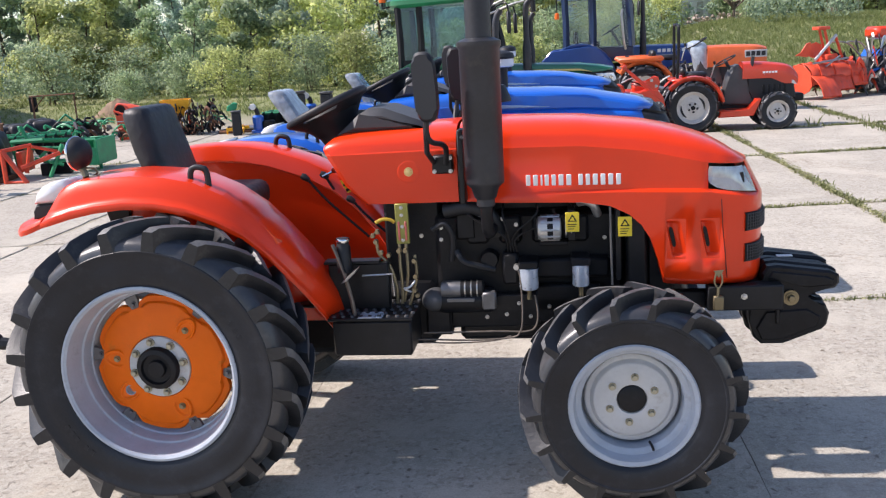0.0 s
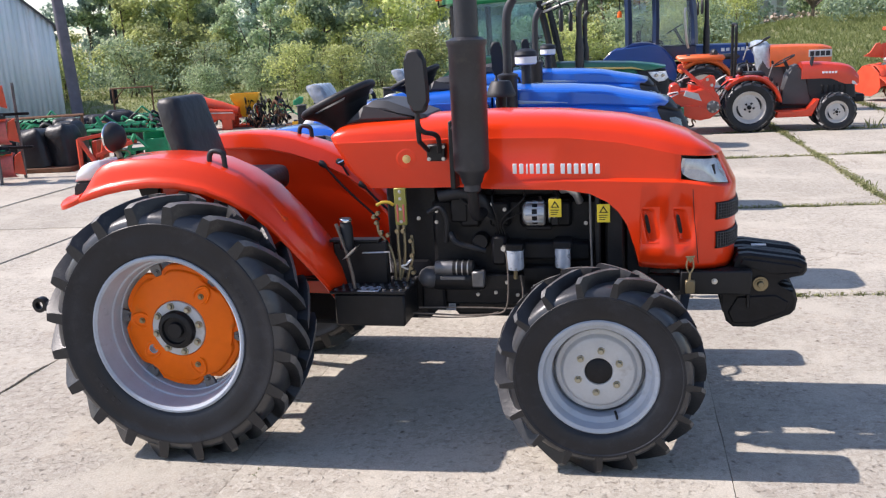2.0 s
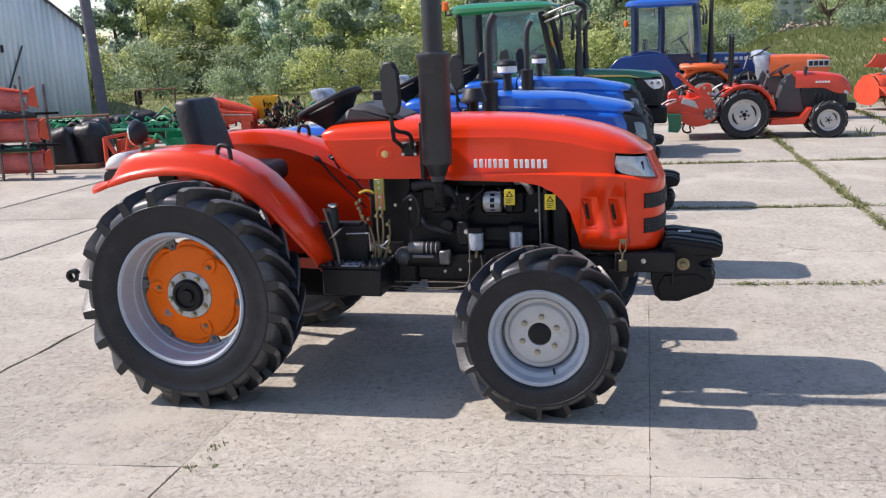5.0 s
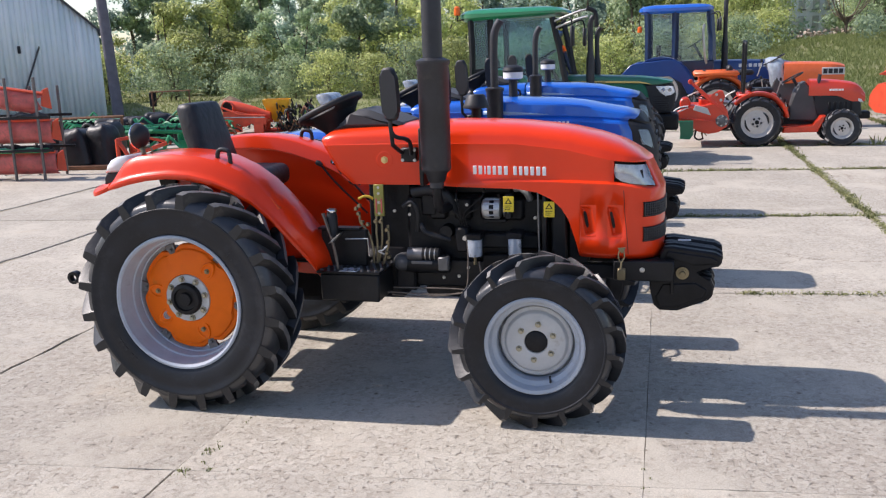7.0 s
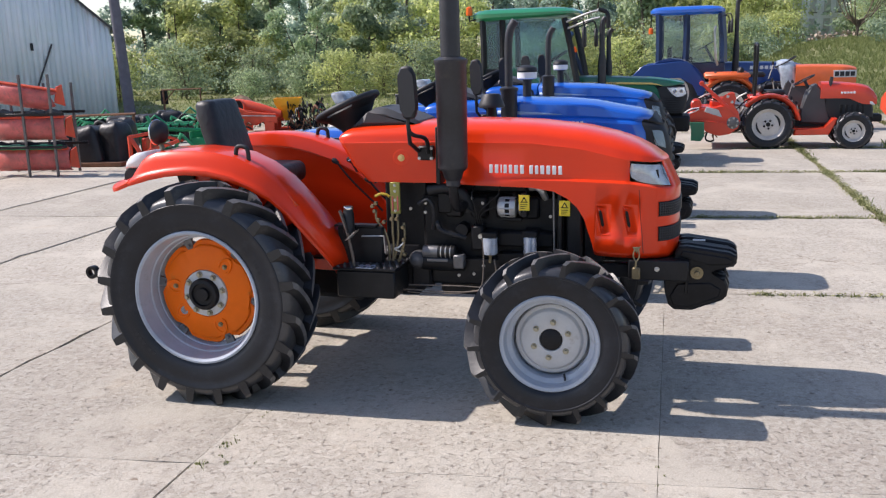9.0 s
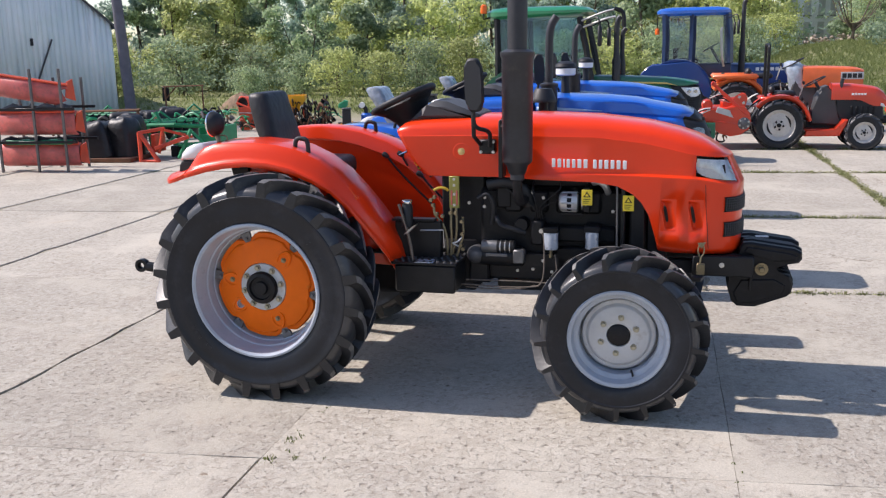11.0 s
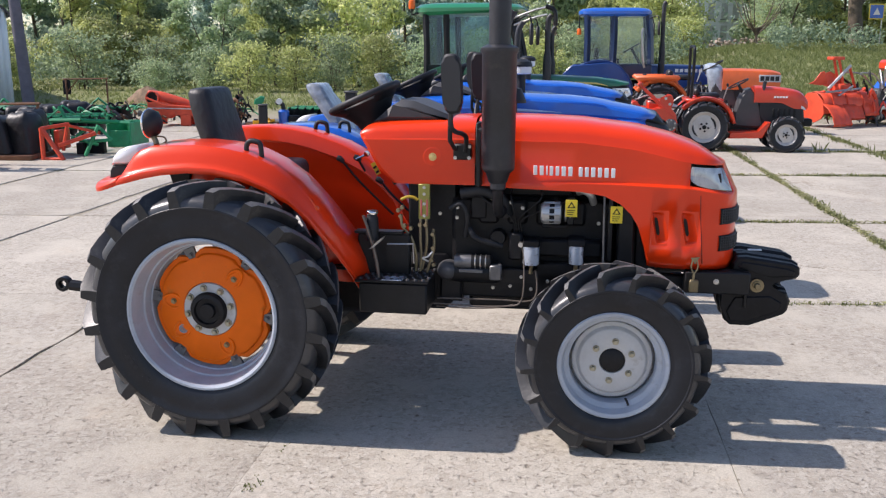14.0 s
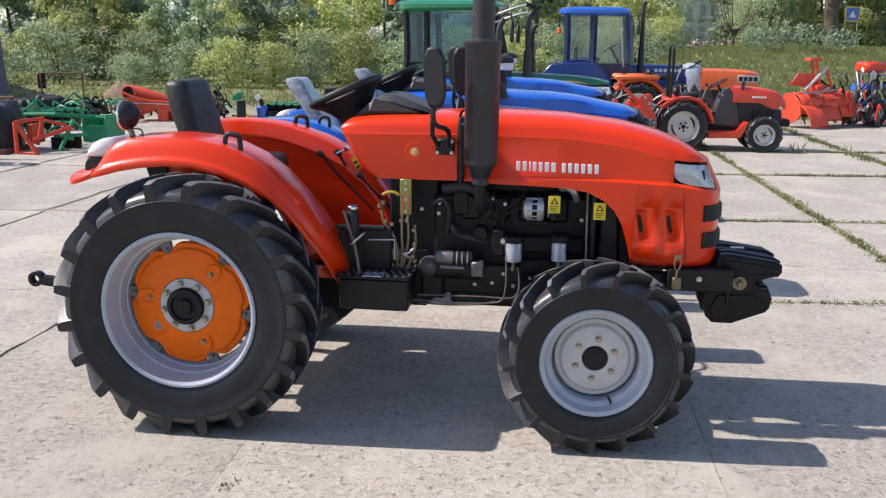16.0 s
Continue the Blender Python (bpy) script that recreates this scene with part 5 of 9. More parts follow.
# what shows under the hood of the near tractor
def engine_details(t):
    def piece(name, material, label="", parent=None):
        bm = bmesh.new()
        return bm, lambda: part(name, bm, material, parent or t, label)

    # fuel filters: bright cups under dark heads
    for x, z, s in ((1.345, 0.723, 1.12), (1.545, 0.733, 0.98)):
        bm = bmesh.new()
        up = Matrix.Translation((x, -0.245, 0)) @ Matrix.Rotation(radians(90), 4, "X")
        lathe(bm, [(0, z - 0.034), (0.012, z - 0.033), (0.031 * s, z - 0.031), (0.033 * s, z - 0.026), (0.032 * s, z + 0.044), (0.034 * s, z + 0.046), (0.034 * s, z + 0.052), (0.0, z + 0.052)], 24, up)
        cup = part("fuel_filter", bm, CUP_ZINC, t, "bright metal fuel filter cup")
        bm = bmesh.new()
        box(bm, (x - 0.038, -0.27, z + 0.05), (x + 0.038, -0.16, z + 0.082), 0.006)
        part("filter_head", bm, CAST, cup)
        bm = bmesh.new()
        lathe(bm, [(0, z - 0.078), (0.009, z - 0.075), (0.009, z - 0.040), (0.014, z - 0.034)], 10, up)
        part("drain_plug", bm, BRASS, cup)
    # alternator
    bm = bmesh.new()
    lathe(bm, [(0.0, -0.052), (0.030, -0.052), (0.044, -0.046), (0.050, -0.034), (0.050, -0.01)], 28, Matrix.Translation((1.432, -0.21, 0.925)) @ Matrix.Rotation(radians(-90), 4, "Z"))
    lathe(bm, [(0.050, 0.012), (0.050, 0.03), (0.046, 0.04), (0.02, 0.044), (0, 0.044)], 28, Matrix.Translation((1.432, -0.21, 0.925)) @ Matrix.Rotation(radians(-90), 4, "Z"))
    alt = part("alternator", bm, ALU, t, "bright aluminium alternator")
    bm = bmesh.new()
    tube(bm, [(-0.036, 0, 0), (0.036, 0, 0)], 0.005, 6)
    spread("cooling_rib", bm, ALU, alt, [(1.432, -0.21 + 0.047 * math.cos(a), 0.925 + 0.047 * math.sin(a)) for a in [2 * math.pi * k / 10 for k in range(10)]])
    bm = bmesh.new()
    lathe(bm, [(0.046, -0.012), (0.048, 0.0), (0.046, 0.013)], 28, Matrix.Translation((1.432, -0.21, 0.925)) @ Matrix.Rotation(radians(-90), 4, "Z"))
    box(bm, (1.39, -0.22, 0.855), (1.50, -0.17, 0.872), 0.004)
    part("stator", bm, CAST, alt)
    bm = bmesh.new()
    lathe(bm, [(0.0, 0.058), (0.04, 0.058), (0.042, 0.064), (0.032, 0.072), (0.042, 0.080), (0.04, 0.086), (0, 0.088)], 24, Matrix.Translation((1.432, -0.21, 0.925)) @ Matrix.Rotation(radians(-90), 4, "Z"))
    part("pulley", bm, STEEL, alt)
    # bright hose end below the hood edge
    bm = bmesh.new()
    tube(bm, bent([(1.545, -0.20, 1.02), (1.575, -0.225, 1.028), (1.60, -0.225, 1.01), (1.615, -0.19, 0.97)]), 0.017, 10)
    part("hose_elbow", bm, ALU, t)
    # warning labels
    for x, z, s in ((1.518, 0.953, 1.0), (1.715, 0.930, 1.0)):
        bm = bmesh.new()
        box(bm, (x - 0.026, -0.2515, z - 0.038), (x + 0.026, -0.2485, z + 0.038), 0.001)
        tag = part("warning_label", bm, STICKER_YELLOW, t, "yellow warning label with a black triangle")
        bm = bmesh.new()
        prism(bm, [(x - 0.018, z + 0.002), (x + 0.018, z + 0.002), (x, z + 0.031)], -0.2525, -0.2518)
        part("triangle", bm, BLACK, tag)
        bm = bmesh.new()
        prism(bm, [(x - 0.010, z + 0.006), (x + 0.010, z + 0.006), (x, z + 0.022)], -0.2532, -0.2527)
        part("triangle_field", bm, STICKER_YELLOW, tag)
        bm = bmesh.new()
        for k in range(3):
            box(bm, (x - 0.018, -0.2525, z - 0.010 - 0.009 * k), (x + 0.016 - 0.005 * k, -0.2518, z - 0.007 - 0.009 * k))
        part("print_bar", bm, BLACK, tag)
    bm = bmesh.new()
    box(bm, (1.50, -0.248, 0.88), (1.53, -0.16, 1.0), 0.003)
    box(bm, (1.68, -0.248, 0.72), (1.70, -0.18, 1.02), 0.003)
    part("label_plate", bm, BLACK, t)
    # fan shroud with a rod up to the hood
    bm = bmesh.new()
    box(bm, (1.72, -0.235, 0.66), (1.80, 0.235, 1.10), 0.012)
    part("fan_shroud", bm, BLACK, t)
    bm = bmesh.new()
    tube(bm, [(1.665, -0.243, 0.70), (1.660, -0.243, 1.03)], 0.005, 8)
    part("support_rod", bm, DULL_ALU, t)
    # starter motor
    ax = Matrix.Rotation(radians(-90), 4, "Z")
    bm = bmesh.new()
    lathe(bm, [(0.0, -0.11), (0.030, -0.108), (0.034, -0.10), (0.034, -0.03)], 24, Matrix.Translation((1.105, -0.235, 0.692)) @ ax)
    start = part("starter_solenoid", bm, DULL_ALU, t, "metal starter solenoid with bright bands")
    bm = bmesh.new()
    lathe(bm, [(0.033, -0.03), (0.033, 0.055), (0.026, 0.062), (0.0, 0.064)], 24, Matrix.Translation((1.105, -0.235, 0.692)) @ ax)
    part("solenoid_body", bm, BLACK, start)
    for dx in (-0.012, 0.012, 0.036):
        bm = bmesh.new()
        lathe(bm, [(0.0332, dx - 0.003), (0.0345, dx - 0.002), (0.0345, dx + 0.002), (0.0332, dx + 0.003)], 24, Matrix.Translation((1.105, -0.235, 0.692)) @ ax)
        part("band", bm, STEEL, start)
    bm = bmesh.new()
    lathe(bm, [(0.0, -0.12), (0.046, -0.118), (0.050, -0.10), (0.050, 0.09), (0.042, 0.105), (0.0, 0.11)], 24, Matrix.Translation((1.10, -0.215, 0.640)) @ ax)
    part("starter_motor", bm, CAST, t, "black starter motor")
    bm = bmesh.new()
    box(bm, (1.02, -0.266, 0.645), (1.13, -0.250, 0.662), 0.003)
    box(bm, (1.16, -0.275, 0.615), (1.215, -0.23, 0.685), 0.006)
    part("starter_bracket", bm, DULL_ALU, t)
    # rounded cover at the clutch housing
    bm = bmesh.new()
    bmesh.ops.create_uvsphere(bm, u_segments=24, v_segments=14, radius=1.0, matrix=Matrix.Translation((0.968, -0.215, 0.645)) @ Matrix.Diagonal((0.055, 0.06, 0.048, 1)))
    part("clutch_cover", bm, GREY_PLASTIC, t, "dark rounded cover")
    bm = bmesh.new()
    prism(bm, [(0.925, 0.50), (0.93, 0.62), (0.96, 0.68), (1.01, 0.68), (1.03, 0.60), (1.03, 0.50)], -0.235, -0.15, 0.01)
    part("clutch_housing", bm, CAST, t)
    # injection pump, manifold and dark pipework
    bm = bmesh.new()
    box(bm, (1.24, -0.225, 0.70), (1.305, -0.14, 0.83), 0.012)
    box(bm, (1.30, -0.205, 0.72), (1.66, -0.14, 0.80), 0.012)
    lathe(bm, [(0.0, -0.04), (0.032, -0.04), (0.036, -0.03), (0.036, 0.05)], 20, Matrix.Translation((1.19, -0.17, 0.80)))
    part("injection_pump", bm, CAST, t)
    for k in range(4):
        bm = bmesh.new()
        x = 1.12 + 0.13 * k
        tube(bm, bent([(1.265 + 0.012 * k, -0.20, 0.83), (1.25 + 0.02 * k, -0.225, 0.90), (x, -0.22, 0.985), (x, -0.16, 1.02)]), 0.0045, 7)
        part("injector_pipe", bm, BLACK, t)
    bm = bmesh.new()
    tube(bm, bent([(1.02, -0.19, 1.00), (1.12, -0.20, 1.015), (1.20, -0.20, 0.98), (1.23, -0.18, 0.90)]), 0.030, 12)
    tube(bm, bent([(0.97, -0.21, 0.93), (1.02, -0.22, 0.955), (1.05, -0.215, 0.90), (1.04, -0.20, 0.80)]), 0.012, 9)
    tube(bm, bent([(1.06, -0.2, 0.84), (1.09, -0.22, 0.80), (1.15, -0.22, 0.78), (1.21, -0.2, 0.76)]), 0.014, 9)
    part("intake_hose", bm, PLASTIC, t)
    spread("engine_bolt", one_bolt(0.0055, 0.008), STEEL, t, [(p[0], -0.203, p[1]) for p in ((1.173, 0.603), (1.171, 0.565), (1.247, 0.964), (1.158, 0.982), (0.924, 0.905), (1.004, 0.936), (1.002, 0.888), (1.06, 0.99), (1.30, 0.94), (1.25, 0.575), (1.30, 0.62), (1.345, 0.565), (1.42, 0.605), (1.60, 0.64), (1.64, 0.88))])
    bm = bmesh.new()
    box(bm, (1.02, -0.20, 0.52), (1.38, -0.15, 0.60), 0.008)
    part("side_cover", bm, CAST, t)
    bm = bmesh.new()
    box(bm, (1.37, -0.20, 0.54), (1.62, -0.15, 0.69), 0.008)
    part("side_cover", bm, CAST, t)
    bm = bmesh.new()
    box(bm, (1.06, -0.19, 0.88), (1.14, -0.15, 0.99), 0.01)
    part("tappet_cover", bm, CAST, t)
    # low fuel lines and the two that rise to the filters
    for pts, r in (([(0.60, -0.30, 0.50), (0.93, -0.30, 0.505), (1.10, -0.30, 0.50), (1.26, -0.30, 0.508), (1.305, -0.30, 0.53), (1.318, -0.29, 0.60), (1.312, -0.26, 0.74), (1.298, -0.25, 0.775)], 0.006),
                   ([(0.92, -0.27, 0.522), (1.20, -0.27, 0.526), (1.33, -0.27, 0.524), (1.368, -0.27, 0.548), (1.376, -0.26, 0.60), (1.366, -0.25, 0.665)], 0.006),
                   ([(0.92, -0.29, 0.490), (1.05, -0.29, 0.486), (1.20, -0.29, 0.494), (1.27, -0.28, 0.51)], 0.005)):
        bm = bmesh.new()
        tube(bm, bent(pts), r * 0.62, 8)
        part("fuel_line", bm, FUEL_LINE, t)
    bm = bmesh.new()
    lathe(bm, [(0, -0.012), (0.011, -0.012), (0.011, 0.012), (0, 0.012)], 12, Matrix.Translation((1.298, -0.25, 0.782)))
    part("banjo_fitting", bm, STEEL, t)
    # hydraulic valve plate, handle and tubes
    bm = bmesh.new()
    box(bm, (0.832, -0.252, 0.885), (0.884, -0.238, 1.045), 0.002)
    plate = part("valve_plate", bm, OLIVE, t, "olive-yellow hydraulic valve plate")
    for x in (0.845, 0.872):
        bm = bmesh.new()
        box(bm, (x - 0.004, -0.256, 0.90), (x + 0.004, -0.252, 0.975), 0.001)
        part("plate_stripe", bm, DULL_RED, plate)
    spread("plate_bolt", one_bolt(0.005, 0.006), STEEL, plate, [(0.858, -0.252, z) for z in (0.90, 0.955, 1.00, 1.03)])
    bm = bmesh.new()
    tube(bm, bent([(0.752, -0.25, 0.972), (0.78, -0.25, 0.985), (0.81, -0.25, 0.983), (0.828, -0.25, 0.972)]), 0.007, 8)
    part("valve_handle", bm, HANDLE_YELLOW, t, "yellow lever")
    for k, pts in enumerate(([(0.752, -0.25, 0.895), (0.758, -0.255, 0.85), (0.80, -0.262, 0.80), (0.822, -0.265, 0.72), (0.822, -0.265, 0.645)], [(0.842, -0.25, 0.885), (0.842, -0.262, 0.80), (0.846, -0.265, 0.72), (0.842, -0.268, 0.645)], [(0.868, -0.25, 0.885), (0.872, -0.262, 0.80), (0.868, -0.265, 0.74), (0.85, -0.268, 0.655)], [(0.90, -0.25, 0.84), (0.905, -0.26, 0.76), (0.89, -0.265, 0.70), (0.872, -0.268, 0.64)])):
        bm = bmesh.new()
        tube(bm, bent(pts), 0.0065, 8)
        part("hydraulic_tube", bm, BRASS, t)
    bm = bmesh.new()
    lathe(bm, [(0, -0.018), (0.009, -0.018), (0.011, -0.006), (0.009, 0.008), (0, 0.008)], 6)
    spread("pipe_fitting", bm, BRASS, t, [(p[0], -0.262, p[1]) for p in ((0.752, 0.90), (0.742, 0.925), (0.842, 0.862), (0.868, 0.862), (0.77, 0.855), (0.80, 0.845), (0.902, 0.755), (0.895, 0.70), (0.905, 0.68), (0.76, 0.94), (0.90, 0.82))])
    bm = bmesh.new()
    tube(bm, bent([(0.90, -0.26, 0.74), (0.88, -0.29, 0.72), (0.855, -0.28, 0.71), (0.88, -0.26, 0.69)]), 0.004, 6)
    part("wire_loom", bm, WHITE, t)
    # shift housing, pedals, levers
    bm = bmesh.new()
    box(bm, (0.546, -0.315, 0.822), (0.770, -0.255, 0.834), 0.003)
    plat = part("platform_plate", bm, BLACK, t, "grey sheet platform by the seat")
    bm = bmesh.new()
    box(bm, (0.56, -0.305, 0.625), (0.80, -0.262, 0.822), 0.006)
    part("platform_box", bm, BLACK, plat)
    bm = bmesh.new()
    tube(bm, [(0.705, -0.345, 0.784), (0.823, -0.345, 0.788), (0.826, -0.345, 0.70)], 0.004, 6)
    part("platform_rail", bm, STEEL, plat)
    bm = bmesh.new()
    up = Matrix.Translation((0.637, -0.34, 0)) @ Matrix.Rotation(radians(90), 4, "X")
    lathe(bm, [(0.030, 0.80), (0.028, 0.90), (0.024, 0.908), (0.024, 0.934), (0, 0.938)], 16, up)
    boot = part("lever_boot", bm, PLASTIC, t, "black rubber lever boot")
    bm = bmesh.new()
    lathe(bm, [(0.025, 0.918), (0.028, 0.922), (0.028, 0.930), (0.025, 0.934)], 16, up)
    part("boot_clamp", bm, CHROME, boot)
    bm = bmesh.new()
    tube(bm, [(0.604, -0.37, 0.916), (0.626, -0.38, 0.86), (0.645, -0.385, 0.80)], [0.014, 0.012, 0.008], 8, flat=0.5)
    tube(bm, [(0.645, -0.385, 0.805), (0.668, -0.39, 0.70), (0.676, -0.39, 0.63)], 0.008, 8)
    part("brake_lever", bm, FUEL_LINE, t)
    bm = bmesh.new()
    prism(bm, [(0.634, 0.770), (0.680, 0.812), (0.702, 0.826), (0.692, 0.810), (0.656, 0.778)], -0.41, -0.36, 0.002)
    part("pedal", bm, STEEL, t)
    for x0, x1, z0, z1, y in ((0.329, 0.60, 1.080, 0.800, 0.29), (0.415, 0.45, 1.085, 1.02, 0.305), (0.55, 0.70, 0.985, 0.83, 0.22)):
        bm = bmesh.new()
        tube(bm, bent([(x0, y, z0), (x0 + (x1 - x0) * 0.35, y, z0 + (z1 - z0) * 0.4), (x1, y, z1)]), 0.006, 8)
        lever = part("control_lever", bm, BLACK, t, "thin black control lever with a knob")
        bm = bmesh.new()
        tube(bm, [(x0 - 0.022, y, z0 + 0.012), (x0 - 0.01, y, z0 + 0.006), (x0 + 0.012, y, z0 - 0.010)], [0.012, 0.016, 0.010], 10)
        part("knob", bm, PLASTIC, lever)
    bm = bmesh.new()
    tube(bm, [(0.46, 0.30, 1.108), (0.405, 0.29, 1.085)], 0.006, 8)
    lathe(bm, [(0, -0.016), (0.014, -0.014), (0.016, 0), (0, 0.004)], 12, Matrix.Translation((0.462, 0.30, 1.112)))
    part("key_switch", bm, CHROME, t)
    bm = bmesh.new()
    prism(bm, [(0.476, 1.058), (0.508, 1.000), (0.530, 1.010), (0.498, 1.070)], 0.317, 0.321)
    tag = part("caution_label", bm, STICKER_YELLOW, t, "small yellow caution label with black lines")
    for f in (0.3, 0.7):
        bm = bmesh.new()
        x, z = 0.476 + 0.032 * f, 1.058 - 0.058 * f
        prism(bm, [(x + 0.003, z), (x + 0.008, z - 0.010), (x + 0.024, z + 0.002), (x + 0.019, z + 0.011)], 0.3145, 0.3165)
        part("print_bar", bm, BLACK, tag)
    # tread plate over the battery box: rows of raised studs
    bm = bmesh.new()
    box(bm, (0.575, -0.435, 0.625), (0.906, -0.19, 0.638), 0.003)
    tread = part("step_plate", bm, BLACK, t, "black step plate with raised studs")
    bm = bmesh.new()
    for i in range(9):
        for j in range(6):
            x, y = 0.598 + 0.0355 * i + (0.018 if j % 2 else 0), -0.415 + 0.042 * j
            lathe(bm, [(0.010, 0), (0.008, -0.007), (0.004, -0.009)], 8, Matrix.Translation((x, y, 0.637)) @ Matrix.Rotation(radians(-90), 4, "X"))
    part("stud", bm, GREY_PLASTIC, tread, "raised worn metal studs")
    tread.children[0]["kind"] = "stuff"
    bm = bmesh.new()
    prism(bm, [(0.695, 0.6395), (0.79, 0.6395), (0.775, 0.642), (0.705, 0.642)], -0.437, -0.36)
    part("label", bm, CUP_ZINC, tread, "worn pale blue label")
    # hood latch
    bm = bmesh.new()
    prism(bm, [(2.040, 0.752), (2.078, 0.756), (2.060, 0.724)], -0.268, -0.262, 0.001)
    tube(bm, bent([(2.050, -0.268, 0.745), (2.044, -0.268, 0.71), (2.058, -0.268, 0.685), (2.072, -0.268, 0.71), (2.068, -0.268, 0.745)]), 0.0035, 6)
    tube(bm, [(2.058, -0.268, 0.685), (2.056, -0.272, 0.655)], 0.005, 6)
    box(bm, (2.040, -0.282, 0.60), (2.078, -0.260, 0.655), 0.004)
    part("hood_latch", bm, BRASS, t, "yellow zinc spring latch under the hood")
    bm = bmesh.new()
    bolt(bm, (2.155, -0.260, 0.648), 0.008, 0.008)
    part("rail_bolt", bm, STEEL, t)
    # rear work lamp on the mudguard
    bm = bmesh.new()
    m = pose(-0.322, -0.47, 1.318, 0, 0, -96) @ Matrix.Scale(0.93, 4)
    lathe(bm, [(0.0, 0.045), (0.03, 0.042), (0.055, 0.028), (0.066, 0.004), (0.068, -0.006)], 32, m)
    lamp = part("work_lamp", bm, PLASTIC, t, "round black work lamp on a short bracket")
    bm = bmesh.new()
    lathe(bm, [(0.064, -0.008), (0.060, -0.018), (0.03, -0.024), (0, -0.026)], 32, m)
    part("lamp_glass", bm, LENS, lamp)
    bm = bmesh.new()
    lathe(bm, [(0.068, -0.004), (0.071, -0.008), (0.068, -0.014), (0.064, -0.014)], 32, m)
    part("lamp_ring", bm, CHROME, lamp)
    bm = bmesh.new()
    tube(bm, bent([(-0.318, -0.47, 1.262), (-0.305, -0.475, 1.246), (-0.298, -0.48, 1.228)]), 0.012, 8)
    tube(bm, bent([(-0.31, -0.47, 1.262), (-0.272, -0.46, 1.258), (-0.262, -0.46, 1.240), (-0.280, -0.46, 1.228)]), 0.004, 6)
    part("lamp_bracket", bm, BRASS, lamp)


# other tractors
def simple_wheel(name, parent, m, radius, half, bead, face, lead=1, lugs=16):
    bm = bmesh.new()
    b = bead
    lathe(bm, [(b - 0.004, -half * 0.72), (b + 0.012, -half * 0.80), (b, -half * 0.84), (b * 0.90, -half * 0.62), (b * 0.84, -half * 0.35), (b * 0.80, -half * 0.30), (b * 0.55, -half * 0.42), (b * 0.36, -half * 0.42), (b * 0.34, -half * 0.55), (b * 0.20, -half * 0.58), (0, -half * 0.58)], 40)
    w = part(name, bm, face, parent, "pale wheel with a black lugged tyre")
    w.matrix_basis = m
    add_tyre(w, radius, half, bead, lugs, radius * 0.075, 0.32, lead, True)
    bm = bmesh.new()
    for k in range(5):
        a = 2 * math.pi * k / 5
        bolt(bm, (b * 0.27 * math.cos(a), -half * 0.60, b * 0.27 * math.sin(a)), b * 0.05, 0.012)
    lathe(bm, [(b * 0.14, -half * 0.5), (b * 0.14, -half * 0.78), (0, -half * 0.8)], 16)
    part("hub", bm, CAST, w)
    for q in (35, 215):
        bm = bmesh.new()
        rows = []
        for k in range(9):
            a = radians(q - 34 + 68 * k / 8)
            thin = 0.35 + 0.65 * math.sin(math.pi * k / 8)
            rows.append([(b * r * math.cos(a), y, b * r * math.sin(a)) for r, y in ((0.72 - 0.07 * thin, -half * 0.385), (0.72 + 0.06 * thin, -half * 0.352))])
        sheet(bm, rows)
        thick(part("rim_slot", bm, PLASTIC, w, "dark slot in the wheel disc"), 0.004, 1.0)
    return w


def arc_fender(parent, paint, x, z, r, a0, a1, y0, y1, name="fender", lip=0.05):
    """A mudguard bent round an axle at (x, z), from angle a0 to a1 in degrees."""
    bm = bmesh.new()
    rows = []
    for k in range(15):
        a = radians(a0 + (a1 - a0) * k / 14)
        c, s = math.cos(a), math.sin(a)
        rows.append([(x + c * (r - lip), y0, z + s * (r - lip)), (x + c * r, y0, z + s * r), (x + c * (r + 0.012), (y0 + y1) / 2, z + s * (r + 0.012)), (x + c * r, y1, z + s * r), (x + c * (r * 0.45), y1, z + s * (r * 0.45))])
    sheet(bm, rows)
    ob = part(name, bm, paint, parent, sharp=30)
    thick(ob, 0.012, 0.0)
    return ob


def far_hood(parent, paint, x0, x1, low, top0, top1, half, nose=0.12, low_front=None):
    bm = bmesh.new()
    rows = []
    n = 12
    for k in range(n + 1):
        s = k / n
        x = x0 + (x1 - x0) * s
        e = max(0.0, (s - 0.72) / 0.28)
        top = top0 + (top1 - top0) * s ** 2.2 - nose * e ** 3
        w = half * (1 - 0.30 * e ** 2.5)
        lo = low + ((low_front or low) - low) * smooth(0.45, 0.8, s)
        near = [(x, -w, lo), (x, -w, (lo + top) / 2), (x, -w * 0.98, top - 0.09), (x, -w * 0.90, top - 0.035), (x, -w * 0.6, top - 0.008), (x, 0, top)]
        rows.append(near + [(a, -b, c) for a, b, c in reversed(near[:-1])])
    g = sheet(bm, rows)
    bm.faces.new(g[-1])
    bm.faces.new(g[0])
    h = part("hood", bm, paint, parent, "glossy painted hood sloping to the nose", sharp=32)
    return h


def pane(bm, a, b, c, d, t=0.006):
    """A flat pane of glass on four corners, with its thickness."""
    a, b, c, d = Vector(a), Vector(b), Vector(c), Vector(d)
    n = (b - a).cross(d - a).normalized() * t
    front, back = [bm.verts.new(p) for p in (a, b, c, d)], [bm.verts.new(p + n) for p in (a, b, c, d)]
    bm.faces.new(front)
    bm.faces.new(list(reversed(back)))
    for i in range(4):
        bm.faces.new((front[i], back[i], back[(i + 1) % 4], front[(i + 1) % 4]))


